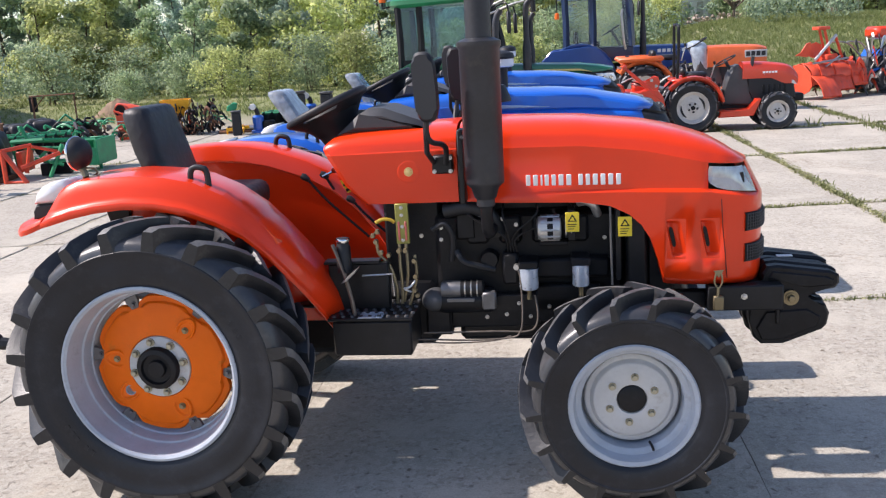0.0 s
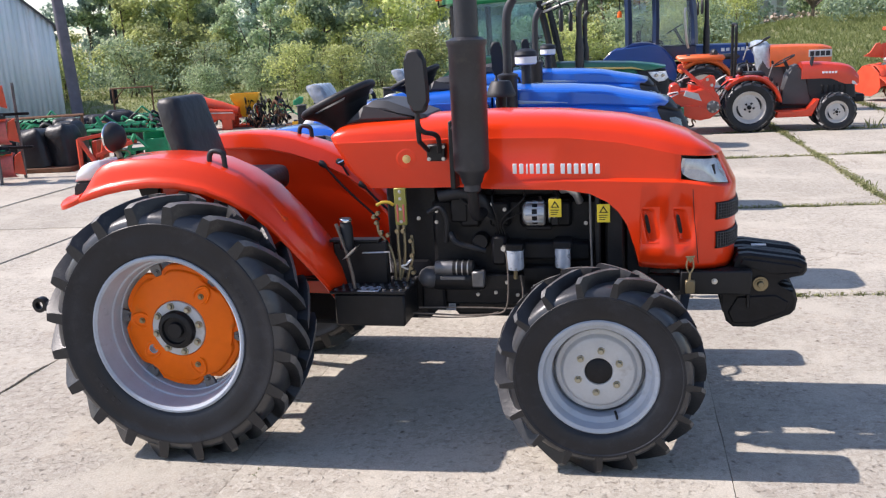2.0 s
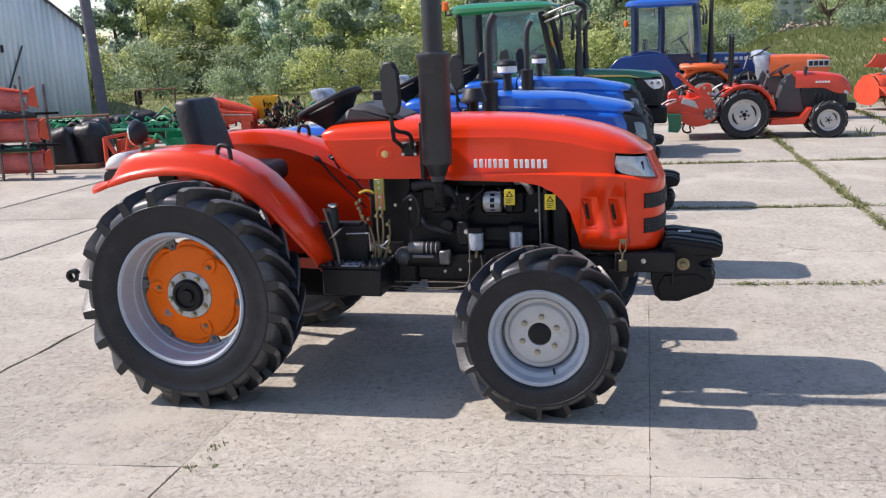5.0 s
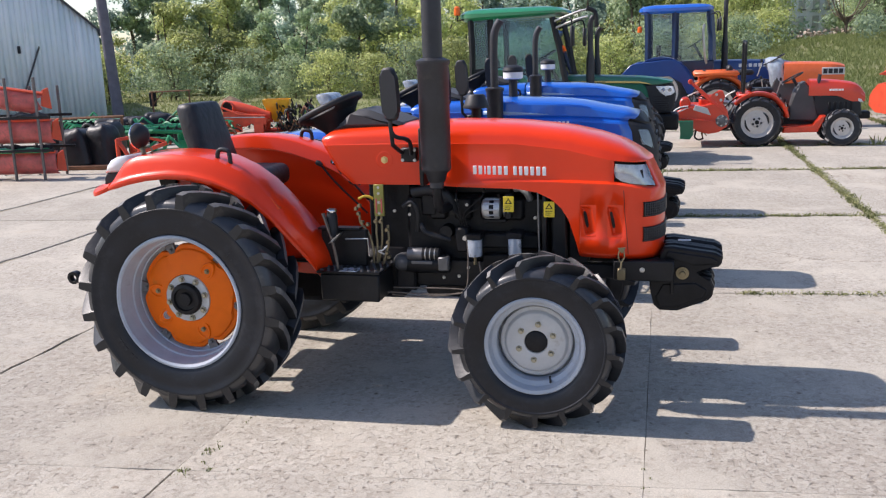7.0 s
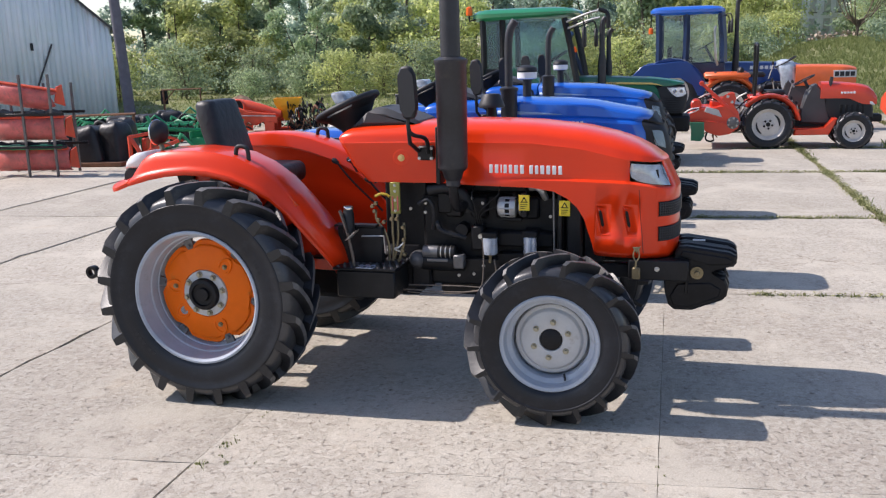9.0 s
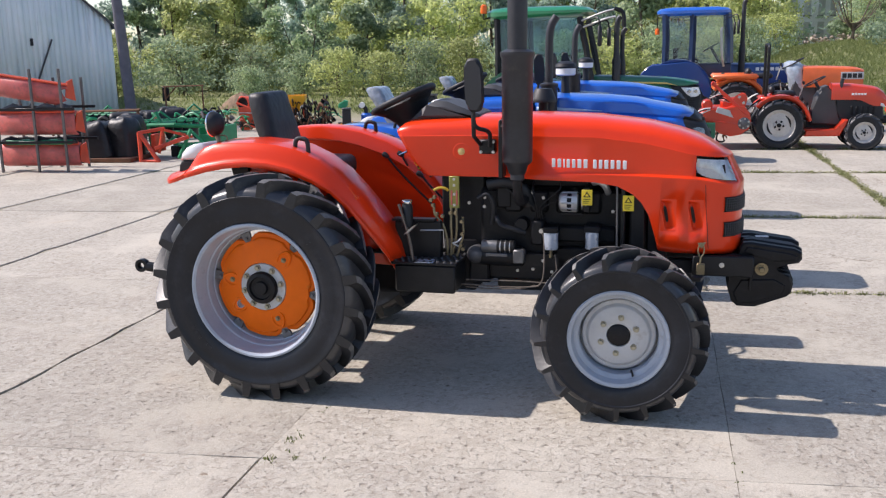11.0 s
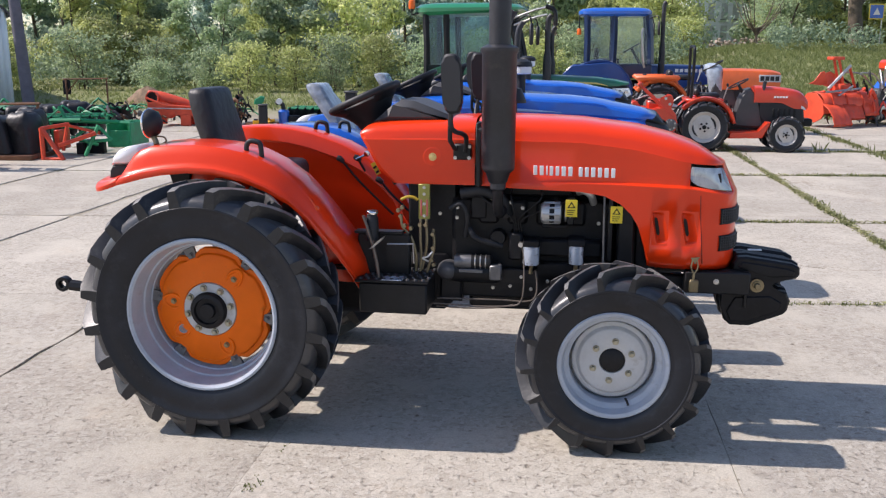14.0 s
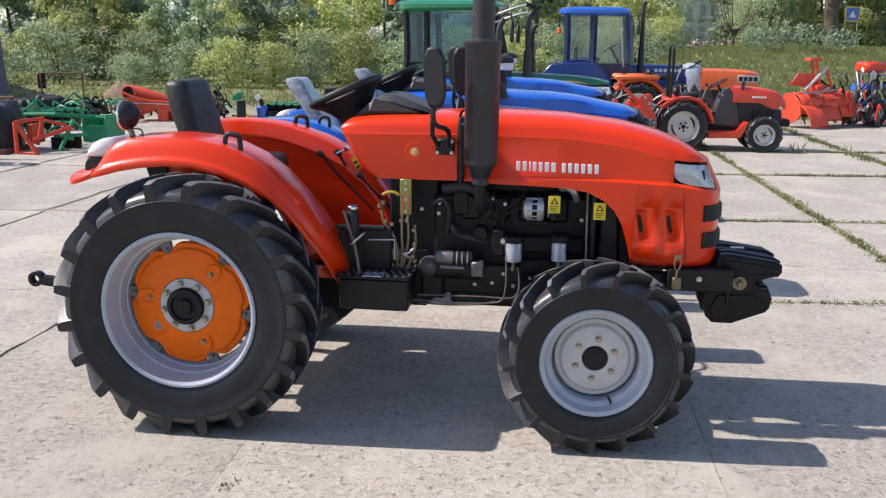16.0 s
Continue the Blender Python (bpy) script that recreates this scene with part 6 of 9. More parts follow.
def blunt_hood(t, paint, d):
    """A plain hood with a dark grille and slanted lamps below its nose."""
    far_hood(t, paint, d["cab"][1] - 0.05, d["nose"], d["low"], d["hood"][0], d["hood"][1], d["hood_half"], low_front=d["low"] + 0.1)
    bm = bmesh.new()
    box(bm, (d["nose"] - 0.42, -d["hood_half"] * 0.92, d["low"] - 0.06), (d["nose"] - 0.01, d["hood_half"] * 0.92, d["hood"][1] - 0.24), 0.03)
    part("grille", bm, PLASTIC, t, "black grille below the hood")
    for s in (-1, 1):
        bm = bmesh.new()
        prism(bm, [(d["nose"] - 0.34, d["hood"][1] - 0.20), (d["nose"] - 0.10, d["hood"][1] - 0.20), (d["nose"] - 0.01, d["hood"][1] - 0.30), (d["nose"] - 0.14, d["hood"][1] - 0.36)], s * d["hood_half"] * 0.80, s * d["hood_half"] * 1.02, 0.008)
        part("headlamp", bm, CHROME, t, "bright slanted headlamp")


BEAK_CREST = [(0.97, 1.252), (1.39, 1.246), (2.03, 1.214), (2.33, 1.176), (2.487, 1.142)]
BEAK_LOW = [(0.97, 1.146), (1.40, 1.142), (2.03, 1.128), (2.20, 1.104), (2.33, 1.110), (2.487, 1.130)]


def beaked_hood(t, paint):
    """A hood whose top runs out into a thin beak over slanted lamps and a dark mask."""
    bm = bmesh.new()
    rows = []
    for x in (0.97, 1.2, 1.4, 1.7, 1.9, 2.03, 2.12, 2.20, 2.27, 2.33, 2.38, 2.43, 2.465, 2.487):
        w, c, low = line([(0.9, 0.30), (2.20, 0.30), (2.33, 0.285), (2.43, 0.255), (2.487, 0.21)], x), line(BEAK_CREST, x), line(BEAK_LOW, x)
        near = [(x, -w * 0.97, low - 0.002), (x, -w, low + 0.002), (x, -w, low + 0.55 * (c - low)), (x, -w * 0.975, c - 0.012), (x, -w * 0.90, c + 0.004), (x, -w * 0.5, c + 0.016), (x, 0, c + 0.020)]
        rows.append(near + [(a, -b, z) for a, b, z in reversed(near[:-1])])
    g = sheet(bm, rows)
    bm.faces.new(g[-1])
    bm.faces.new(g[0])
    h = part("hood", bm, paint, t, "glossy green hood top running into a beak", sharp=30)
    bm = bmesh.new()
    prism(bm, [(0.97, 0.80), (2.165, 0.80), (2.155, 0.92), (2.135, 1.02), (2.10, 1.09), (2.05, 1.124), (1.40, 1.140), (0.97, 1.144)], -0.292, 0.292, 0.008)
    part("side_panel", bm, paint, h)
    bm = bmesh.new()
    prism(bm, [(2.170, 0.70), (2.47, 0.70), (2.515, 0.78), (2.535, 0.95), (2.49, 1.10), (2.33, 1.106), (2.20, 1.100), (2.07, 1.122), (2.112, 1.088), (2.145, 1.02), (2.162, 0.92), (2.172, 0.80)], -0.282, 0.282, 0.022)
    mask = part("nose_mask", bm, PLASTIC, h, "dark mask with the radiator grille")
    for k in range(7):
        bm = bmesh.new()
        box(bm, (2.22 + 0.022 * (k % 2), -0.2865, 0.735 + 0.032 * k), (2.44, -0.2815, 0.747 + 0.032 * k), 0.001)
        part("grille_bar", bm, CAST, mask)
    for s in (-1, 1):
        bm = bmesh.new()
        prism(bm, [(2.246, 1.082), (2.490, 1.082), (2.522, 0.995), (2.470, 0.955), (2.385, 0.945), (2.31, 1.00)], min(s * 0.255, s * 0.290), max(s * 0.255, s * 0.290), 0.008)
        lamp = part("headlamp", bm, LAMP_SILVER, h, "bright slanted headlamp under the beak")
        for x in (2.36, 2.45):
            bm = bmesh.new()
            lathe(bm, [(0.030, 0.0), (0.030, -0.004), (0.024, -0.005), (0.020, -0.001), (0, -0.001)], 16, Matrix.Translation((x, -0.2905, 1.03)) if s < 0 else Matrix.Translation((x, 0.2905, 1.03)) @ Matrix.Rotation(math.pi, 4, "Z"))
            part("lamp_bowl", bm, CHROME, lamp)
        bm = bmesh.new()
        rows = [[(x, s * 0.3035, line(BEAK_LOW, x) + 0.006), (x, s * 0.3035, line(BEAK_LOW, x) + high)] for x, high in ((1.0, 0.036), (1.4, 0.036), (1.7, 0.035), (2.03, 0.031), (2.12, 0.022), (2.19, 0.008))]
        sheet(bm, rows)
        thick(part("stripe", bm, STRIPE_YELLOW, h), 0.003, 0.0)
    bm = bmesh.new()
    box(bm, (-0.008, -0.001, -0.009), (0.008, 0.001, 0.009))
    spread("letter_bar", bm, PLASTIC, h, [(x, -0.3055, 1.160) for x in (1.42, 1.445, 1.47, 1.495, 1.52)], "dark bar of lettering on the stripe")


def cab_tractor(m, paint, roof, label, d):
    """A tractor with a glazed cab; d holds its sizes."""
    t = root("cab_tractor", m, label, "tractor")
    w = d["half"]
    x0, x1, z0, z1 = d["cab"]
    if d.get("beak"):
        beaked_hood(t, paint)
    else:
        blunt_hood(t, paint, d)
    bm = bmesh.new()
    box(bm, (-0.3, -0.2, 0.45), (1.0, 0.2, 0.95), 0.03)
    box(bm, (0.9, -0.19, 0.5), (d["nose"] - 0.3, 0.19, d["low"] + 0.02), 0.03)
    box(bm, (d["nose"] - 0.25, -0.3, 0.45), (d["nose"] + 0.12, 0.3, 0.68), 0.03)
    part("chassis", bm, CAST, t)
    # cab: floor pan, posts, roof, panes
    bm = bmesh.new()
    box(bm, (x0, -w, z0 - 0.30), (x1, w, z0), 0.02)
    part("cab_base", bm, d.get("base_paint", paint), t)
    rx0, rx1 = x0 - 0.06, x1 - 0.02
    bf = d.get("post_b", 0.42)
    tops = {"a": x1 - d.get("rake", 0.22), "b": x0 + bf * (x1 - x0), "c": x0 + 0.02}
    foot = {"a": x1 - 0.03, "b": x0 + bf * (x1 - x0), "c": x0 + 0.04}
    for s in (-1, 1):
        for key in "abc":
            bm = bmesh.new()
            p, q = Vector((foot[key], s * w, z0)), Vector((tops[key], s * w * 0.93, z1))
            tube(bm, [p, p.lerp(q, 0.5) + Vector((0.012, s * 0.01, 0)), q], d.get("post_r", 0.044), 4)
            part("cab_post", bm, d.get("posts", BLACK), t)
        bm = bmesh.new()
        a, b_, c, e = Vector((foot["c"] + 0.03, s * (w - 0.01), z0)), Vector((foot["b"] - 0.03, s * (w - 0.01), z0)), Vector((tops["b"] - 0.03, s * (w * 0.93 - 0.01), z1)), Vector((tops["c"] + 0.03, s * (w * 0.93 - 0.01), z1))
        pane(bm, a, b_, c, e)
        part("side_pane", bm, d.get("glass", PANE), t, sharp=5)
        bm = bmesh.new()
        a, b_, c, e = Vector((foot["b"] + 0.03, s * (w - 0.01), z0)), Vector((foot["a"] - 0.03, s * (w - 0.01), z0)), Vector((tops["a"] - 0.03, s * (w * 0.93 - 0.01), z1)), Vector((tops["b"] + 0.03, s * (w * 0.93 - 0.01), z1))
        pane(bm, a, b_, c, e)
        part("door_pane", bm, d.get("glass", PANE), t, sharp=5)
    for key, lean in (("a", 0), ("c", 0)):
        bm = bmesh.new()
        pane(bm, (foot[key], -w + 0.03, z0), (foot[key], w - 0.03, z0), (tops[key], w * 0.93 - 0.03, z1), (tops[key], -w * 0.93 + 0.03, z1))
        part("windscreen" if key == "a" else "rear_window", bm, d.get("glass", PANE), t, sharp=5)
    bm = bmesh.new()
    rows = []
    for z, g in ((z1 - 0.02, 0.96), (z1 + 0.03, 1.03), (z1 + 0.09, 1.03), (z1 + 0.14, 0.93), (z1 + 0.165, 0.7)):
        cx, hx, hy = (rx0 + rx1 - 0.12) / 2, (rx1 - rx0 + 0.06) / 2, w + 0.02
        rows.append([(cx + hx * g * math.copysign(abs(math.cos(a)) ** 0.35, math.cos(a)), hy * g * math.copysign(abs(math.sin(a)) ** 0.35, math.sin(a)), z + d.get("wedge", 0.0) * max(0.0, z1 + 0.10 - z) / 0.12 * 0.5 * (1 + g * math.copysign(abs(math.cos(a)) ** 0.35, math.cos(a)))) for a in [2 * math.pi * k / 32 for k in range(32)]])
    g = sheet(bm, rows, close=True)
    bm.faces.new(g[-1])
    bm.faces.new(g[0])
    part("roof", bm, roof, t, "painted cab roof with rounded edges")
    # inside: seat, wheel
    bm = bmesh.new()
    box(bm, (x0 + 0.30, -0.22, z0 - 0.1), (x0 + 0.75, 0.22, z0 + 0.12), 0.04)
    box(bm, (x0 + 0.20, -0.2, z0 + 0.05), (x0 + 0.30, 0.2, z0 + 0.34), 0.03)
    part("driver_seat", bm, CLOTH, t)
    bm = bmesh.new()
    sw = pose(x1 - 0.42, 0, z0 + 0.34, 0, -30, 0)
    tube(bm, [(0.19 * math.cos(a), 0.19 * math.sin(a), 0) for a in [2 * math.pi * k / 24 for k in range(24)]], 0.014, 6, True, sw)
    tube(bm, [(0, 0, 0), (0, 0, -0.5)], 0.03, 8, m=sw)
    tube(bm, [(0, -0.19, 0), (0, 0.19, 0)], 0.012, 6, m=sw)
    part("steering_wheel", bm, PLASTIC, t)
    # mirrors, beacon, stacks
    for s in (-1, 1):
        bm = bmesh.new()
        tube(bm, bent([(x1 - 0.14, s * w * 0.95, z1 - 0.10), (x1 + 0.05, s * (w + 0.16), z1 - 0.02), (x1 + 0.10, s * (w + 0.2), z1 - 0.15)]), 0.012, 6)
        arm = part("mirror_arm", bm, BLACK, t)
        bm = bmesh.new()
        box(bm, (x1 + 0.07, s * (w + 0.2) - 0.09, z1 - 0.42), (x1 + 0.12, s * (w + 0.2) + 0.09, z1 - 0.13), 0.02)
        part("mirror", bm, PLASTIC, arm)
    if d.get("rail"):
        # bright tube added for a pale upright line beside the door
        bm = bmesh.new()
        tube(bm, bent([(x1 - 0.16, -w - 0.02, z0 - 0.06), (x1 - 0.20, -w - 0.09, z0 + 0.10), (x1 - 0.24, -w - 0.09, z0 + 0.62), (x1 - 0.22, -w - 0.02, z0 + 0.74)]), 0.026, 8)
        part("grab_rail", bm, STEEL, t, "thin bright upright tube beside the door")
    if d.get("bars"):
        bm = bmesh.new()
        box(bm, (foot["c"] + 0.02, -w - 0.012, z0), (foot["b"], -w + 0.012, z0 + 0.20), 0.006)
        part("lower_panel", bm, BLACK, t)
        for dz in (0.0, 0.10):
            bm = bmesh.new()
            tube(bm, bent([(x1 - 0.20, -w * 0.95, z1 - 0.06 - dz), (x1 + 0.12, -w - 0.05, z1 + 0.05 - dz), (x1 + 0.30, -w - 0.08, z1 + 0.09 - dz)]), 0.016, 8)
            part("mirror_bar", bm, STEEL, t, "bright tubular mirror bar")
        bm = bmesh.new()
        tube(bm, bent([(x1 + 0.28, -w - 0.08, z1 + 0.10), (x1 + 0.40, -w - 0.08, z1 + 0.04), (x1 + 0.42, -w - 0.08, z1 - 0.16)]), 0.03, 8)
        part("mirror_bend", bm, BLACK, t)
    bm = bmesh.new()
    bx, bz = d["beacon"]
    lathe(bm, [(0.045, bz), (0.05, bz + 0.02), (0.045, bz + 0.11), (0.02, bz + 0.13), (0, bz + 0.13)], 16, Matrix.Translation((bx, -w * 0.9, 0)) @ Matrix.Rotation(radians(90), 4, "X"))
    part("beacon", bm, AMBER, t, "amber warning beacon")
    bm = bmesh.new()
    tube(bm, [(bx + 0.10, -w * 0.9, z1 + 0.02), (bx, -w * 0.9, z1 + 0.0), (bx, -w * 0.9, bz + 0.01)], 0.014, 6)
    part("beacon_stem", bm, BLACK, t)
    for x, y, a, b_, r in d["stacks"]:
        bm = bmesh.new()
        tube(bm, bent([(x, y, a), (x, y, (a + b_) / 2), (x, y, b_ - 0.10), (x + 0.05, y, b_)]), [r * 1.5] * 4 + [r] * 9, 12)
        part("exhaust_pipe", bm, MATT, t)
    if d.get("bars_on_hood"):
        for k in range(6):
            bm = bmesh.new()
            box(bm, (1.62 + 0.10 * k, -d["hood_half"] - 0.006, d["hood"][0] - 0.17), (1.69 + 0.10 * k, -d["hood_half"] + 0.004, d["hood"][0] - 0.10), 0.002)
            part("name_bar", bm, WHITE, t, "pale plain bar of lettering")
    # wheels and mudguards
    rr, fr, wb = d["rear"], d["front"], d["base"]
    for s in (-1, 1):
        simple_wheel("rear_wheel", t, pose(0, s * (w + 0.02), rr, 0, 7, 0 if s < 0 else 180), rr, 0.19, rr * 0.56, d.get("rims", PALE_WHEEL))
        simple_wheel("front_wheel", t, pose(wb, s * (w + 0.02), fr, 0, 3, 0 if s < 0 else 180), fr, 0.14, fr * 0.55, d.get("rims", PALE_WHEEL))
        arc_fender(t, d.get("guard", paint), 0, rr, rr + 0.07, 10, 172, s * (w + 0.16), s * (w - 0.14), lip=0.10)
        if d.get("skirt"):
            bm = bmesh.new()
            prism(bm, [(-0.76, 0.66), (-0.82, 1.05), (-0.66, 1.22), (-0.58, 1.27), (0.16, 1.34), (0.34, 1.31), (0.48, 1.18), (0.62, 0.98), (0.72, 0.70), (0.73, 0.55), (0.56, 0.62), (0.45, 0.85), (0.2, 1.0), (-0.2, 1.0), (-0.48, 0.82), (-0.58, 0.66)], s * (w + 0.205), s * (w + 0.235), 0.012)
            part("guard_panel", bm, paint, t, "smooth painted side panel of the mudguard")
    return t


def small_tractor(m, paint, label, boxy=False, lower=GREY_PLASTIC, wrapped=False):
    """A compact tractor with an open seat; its origin lies below the rear axle."""
    t = root("compact_tractor", m, label, "tractor")
    back, ahead = (-0.30, -0.05) if boxy else (0.0, 0.0)
    for s in (-1, 1):
        simple_wheel("rear_wheel", t, pose(back, s * 0.42, 0.41, 0, 11, 0 if s < 0 else 180), 0.41, 0.115, 0.245, PALE_WHEEL, lugs=15)
        simple_wheel("front_wheel", t, pose(1.285 + ahead, s * 0.40, 0.30, 0, 4, 0 if s < 0 else 180), 0.30, 0.09, 0.165, PALE_WHEEL, lugs=14)
        arc_fender(t, paint, 0.02 + back, 0.41, 0.475, 8, 142, s * 0.44, s * 0.24)
        bm = bmesh.new()
        prism(bm, [(0.40, 0.23), (0.42, 0.33), (0.86, 0.33), (0.98, 0.50), (1.04, 0.50), (1.02, 0.42), (0.93, 0.24)], s * 0.22, s * 0.44, 0.015)
        part("footstep", bm, paint, t)
    if boxy:
        far_hood(t, paint, 0.70, 1.64 + ahead, 0.72, 1.05, 1.02, 0.23, nose=0.03)
        for s in (-1, 1):
            bm = bmesh.new()
            box(bm, (1.30 + ahead, s * 0.226 - 0.006, 0.84), (1.63 + ahead, s * 0.226 + 0.006, 0.95), 0.003)
            panel = part("side_grille", bm, GREY_WHEEL, t, "pale grey panel with dark slots")
            for k in range(4):
                bm = bmesh.new()
                box(bm, (1.32 + ahead + 0.075 * k, s * 0.233 - 0.003, 0.86), (1.38 + ahead + 0.075 * k, s * 0.233 + 0.003, 0.93), 0.002)
                part("slot", bm, PLASTIC, panel)
    else:
        far_hood(t, paint, 0.80, 1.65, 0.80, 1.065, 0.965, 0.205, nose=0.13, low_front=0.70)
    bm = bmesh.new()
    prism(bm, [(0.50, 0.40), (0.53, 0.62), (0.58, 0.86), (0.65, 1.00), (0.74, 1.03), (0.86, 0.87), (0.99, 0.62), (0.99, 0.38)], -0.17, 0.17, 0.03)
    part("console", bm, lower, t, "dark grey moulded console under the steering wheel")
    bm = bmesh.new()
    prism(bm, [(0.86, 0.84), (1.40, 0.78), (1.58, 0.70), (1.61, 0.48), (1.2, 0.46), (0.97, 0.40), (0.90, 0.62)], -0.195, 0.195, 0.02)
    part("engine_panel", bm, PLASTIC, t, "black engine side below the hood")
    for k in range(5):
        bm = bmesh.new()
        box(bm, (1.10 + 0.08 * k, -0.200, 0.56), (1.14 + 0.08 * k, -0.190, 0.70), 0.003)
        part("side_slot", bm, CAST, t)
    if not boxy:
        bm = bmesh.new()
        tube(bm, bent([(0.94, -0.16, 0.84), (0.94, -0.17, 1.02), (0.955, -0.17, 1.14)]), 0.028, 8)
        part("exhaust_pipe", bm, MATT, t)
    bm = bmesh.new()
    box(bm, (0.36, -0.43, 0.325), (0.92, 0.43, 0.345), 0.006)
    part("floor_plate", bm, paint, t)
    for x0, z0, x1, z1 in ((0.30, 0.84, 0.36, 1.06), (0.42, 0.50, 0.36, 0.80), (0.50, 0.45, 0.44, 0.72)):
        bm = bmesh.new()
        tube(bm, [(x0, -0.24, z0), ((x0 + x1) / 2, -0.25, (z0 + z1) / 2), (x1, -0.26, z1)], 0.010, 6)
        lever = part("control_lever", bm, STEEL, t)
        bm = bmesh.new()
        tube(bm, [(x1, -0.26, z1 - 0.01), (x1 - 0.005, -0.26, z1 + 0.02), (x1 - 0.01, -0.26, z1 + 0.045)], [0.014, 0.022, 0.012], 8)
        part("knob", bm, PLASTIC, lever)
    if not boxy:
        for s in (-1, 1):
            bm = bmesh.new()
            for k in range(5):
                box(bm, (1.10 + 0.045 * k, s * 0.209 - 0.003, 0.875), (1.135 + 0.045 * k, s * 0.209 + 0.003, 0.905), 0.001)
            part("name_bar", bm, WHITE, t, "pale plain bars of lettering")
    for s in (-1, 1):
        bm = bmesh.new()
        prism(bm, [(1.47, 0.78), (1.58, 0.74), (1.625, 0.68), (1.50, 0.71)], s * 0.13, s * 0.19, 0.006)
        part("headlamp", bm, LAMP_WHITE, t, "pale slanted headlamp")
    bm = bmesh.new()
    box(bm, (-0.22 + back, -0.12, 0.28), (1.5 + ahead, 0.12, 0.56), 0.03)
    box(bm, (1.5 + ahead, -0.16, 0.42), (1.74 + ahead, 0.16, 0.54), 0.02)
    tube(bm, [(1.285 + ahead, -0.38, 0.30), (1.285 + ahead, 0.38, 0.30)], 0.05, 10)
    tube(bm, [(back, -0.4, 0.41), (back, 0.4, 0.41)], 0.07, 10)
    part("chassis", bm, CAST, t)
    bm = bmesh.new()
    box(bm, (-0.30 + back, -0.36, 0.80), (0.30 + back, 0.36, 0.86), 0.02)
    part("rear_deck", bm, paint, t)
    bm = bmesh.new()
    box(bm, (-0.10, -0.2, 0.86), (0.26, 0.2, 0.94), 0.03)
    box(bm, (-0.16, -0.2, 0.90), (-0.07, 0.2, 1.02), 0.03)
    part("seat", bm, CLOTH, t)
    bm = bmesh.new()
    sw = pose(0.56, 0, 1.09, 0, -28, 0)
    tube(bm, [(0.17 * math.cos(a), 0.17 * math.sin(a), 0) for a in [2 * math.pi * k / 24 for k in range(24)]], 0.012, 6, True, sw)
    tube(bm, [(0, 0, 0), (0, 0, -0.3)], 0.025, 8, m=sw)
    tube(bm, [(0, -0.17, 0), (0, 0.17, 0)], 0.01, 6, m=sw)
    part("steering_wheel", bm, PLASTIC, t)
    bm = bmesh.new()
    if boxy:
        box(bm, (-0.68, -0.50, 0.86), (0.02, -0.26, 0.94), 0.03)
        again(part("fender_top", bm, paint, t), Matrix.Translation((0, 0.76, 0)))
        bm = bmesh.new()
    tube(bm, bent([(-0.52, -0.24, 0.80), (-0.50, -0.24, 0.90), (-0.50, -0.20, 0.93), (-0.50, 0.20, 0.93), (-0.50, 0.24, 0.90), (-0.50, 0.24, 0.80)] if boxy else [(-0.22, -0.30, 0.80), (-0.20, -0.30, 1.3), (-0.20, -0.30, 1.60), (-0.20, -0.22, 1.68), (-0.20, 0.22, 1.68), (-0.20, 0.30, 1.60), (-0.20, 0.30, 0.80)]), 0.024, 8)
    part("roll_bar", bm, BLACK, t, "black tubular roll bar behind the seat")
    bm = bmesh.new()
    for s in (-1, 1):
        tube(bm, [(-0.10, s * 0.2, 0.36), (-0.62, s * 0.26, 0.42)], 0.02, 6)
        tube(bm, [(-0.30, s * 0.2, 0.74), (-0.46, s * 0.24, 0.42)], 0.014, 6)
    tube(bm, [(-0.24, 0, 0.68), (-0.66, 0, 0.78)], 0.018, 6)
    part("linkage", bm, STEEL, t)
    if wrapped:
        bm = bmesh.new()
        rows = []
        for z, x, r in ((0.56, 0.70, 0.12), (0.72, 0.66, 0.14), (0.90, 0.62, 0.16), (1.02, 0.58, 0.16), (1.10, 0.55, 0.12), (1.13, 0.54, 0.04)):
            rows.append([(x + r * (1 + 0.25 * noise.noise((a, z * 5, 2.0))) * math.cos(a), r * 1.3 * (1 + 0.25 * noise.noise((a, z * 5, 7.0))) * math.sin(a), z) for a in [2 * math.pi * k / 18 for k in range(18)]])
        g = sheet(bm, rows, close=True)
        bm.faces.new(g[-1])
        part("plastic_cover", bm, PALE_WRAP, t, "pale crumpled plastic cover over the steering")
    return t


TILLER_SIDE = [(-0.46, 0.50), (-0.44, 0.58), (-0.36, 0.635), (-0.24, 0.662), (0.00, 0.665), (0.10, 0.700), (0.26, 0.700), (0.34, 0.60), (0.37, 0.46), (0.34, 0.34), (0.22, 0.25), (0.06, 0.22), (-0.10, 0.26), (-0.20, 0.33), (-0.36, 0.36), (-0.45, 0.42)]


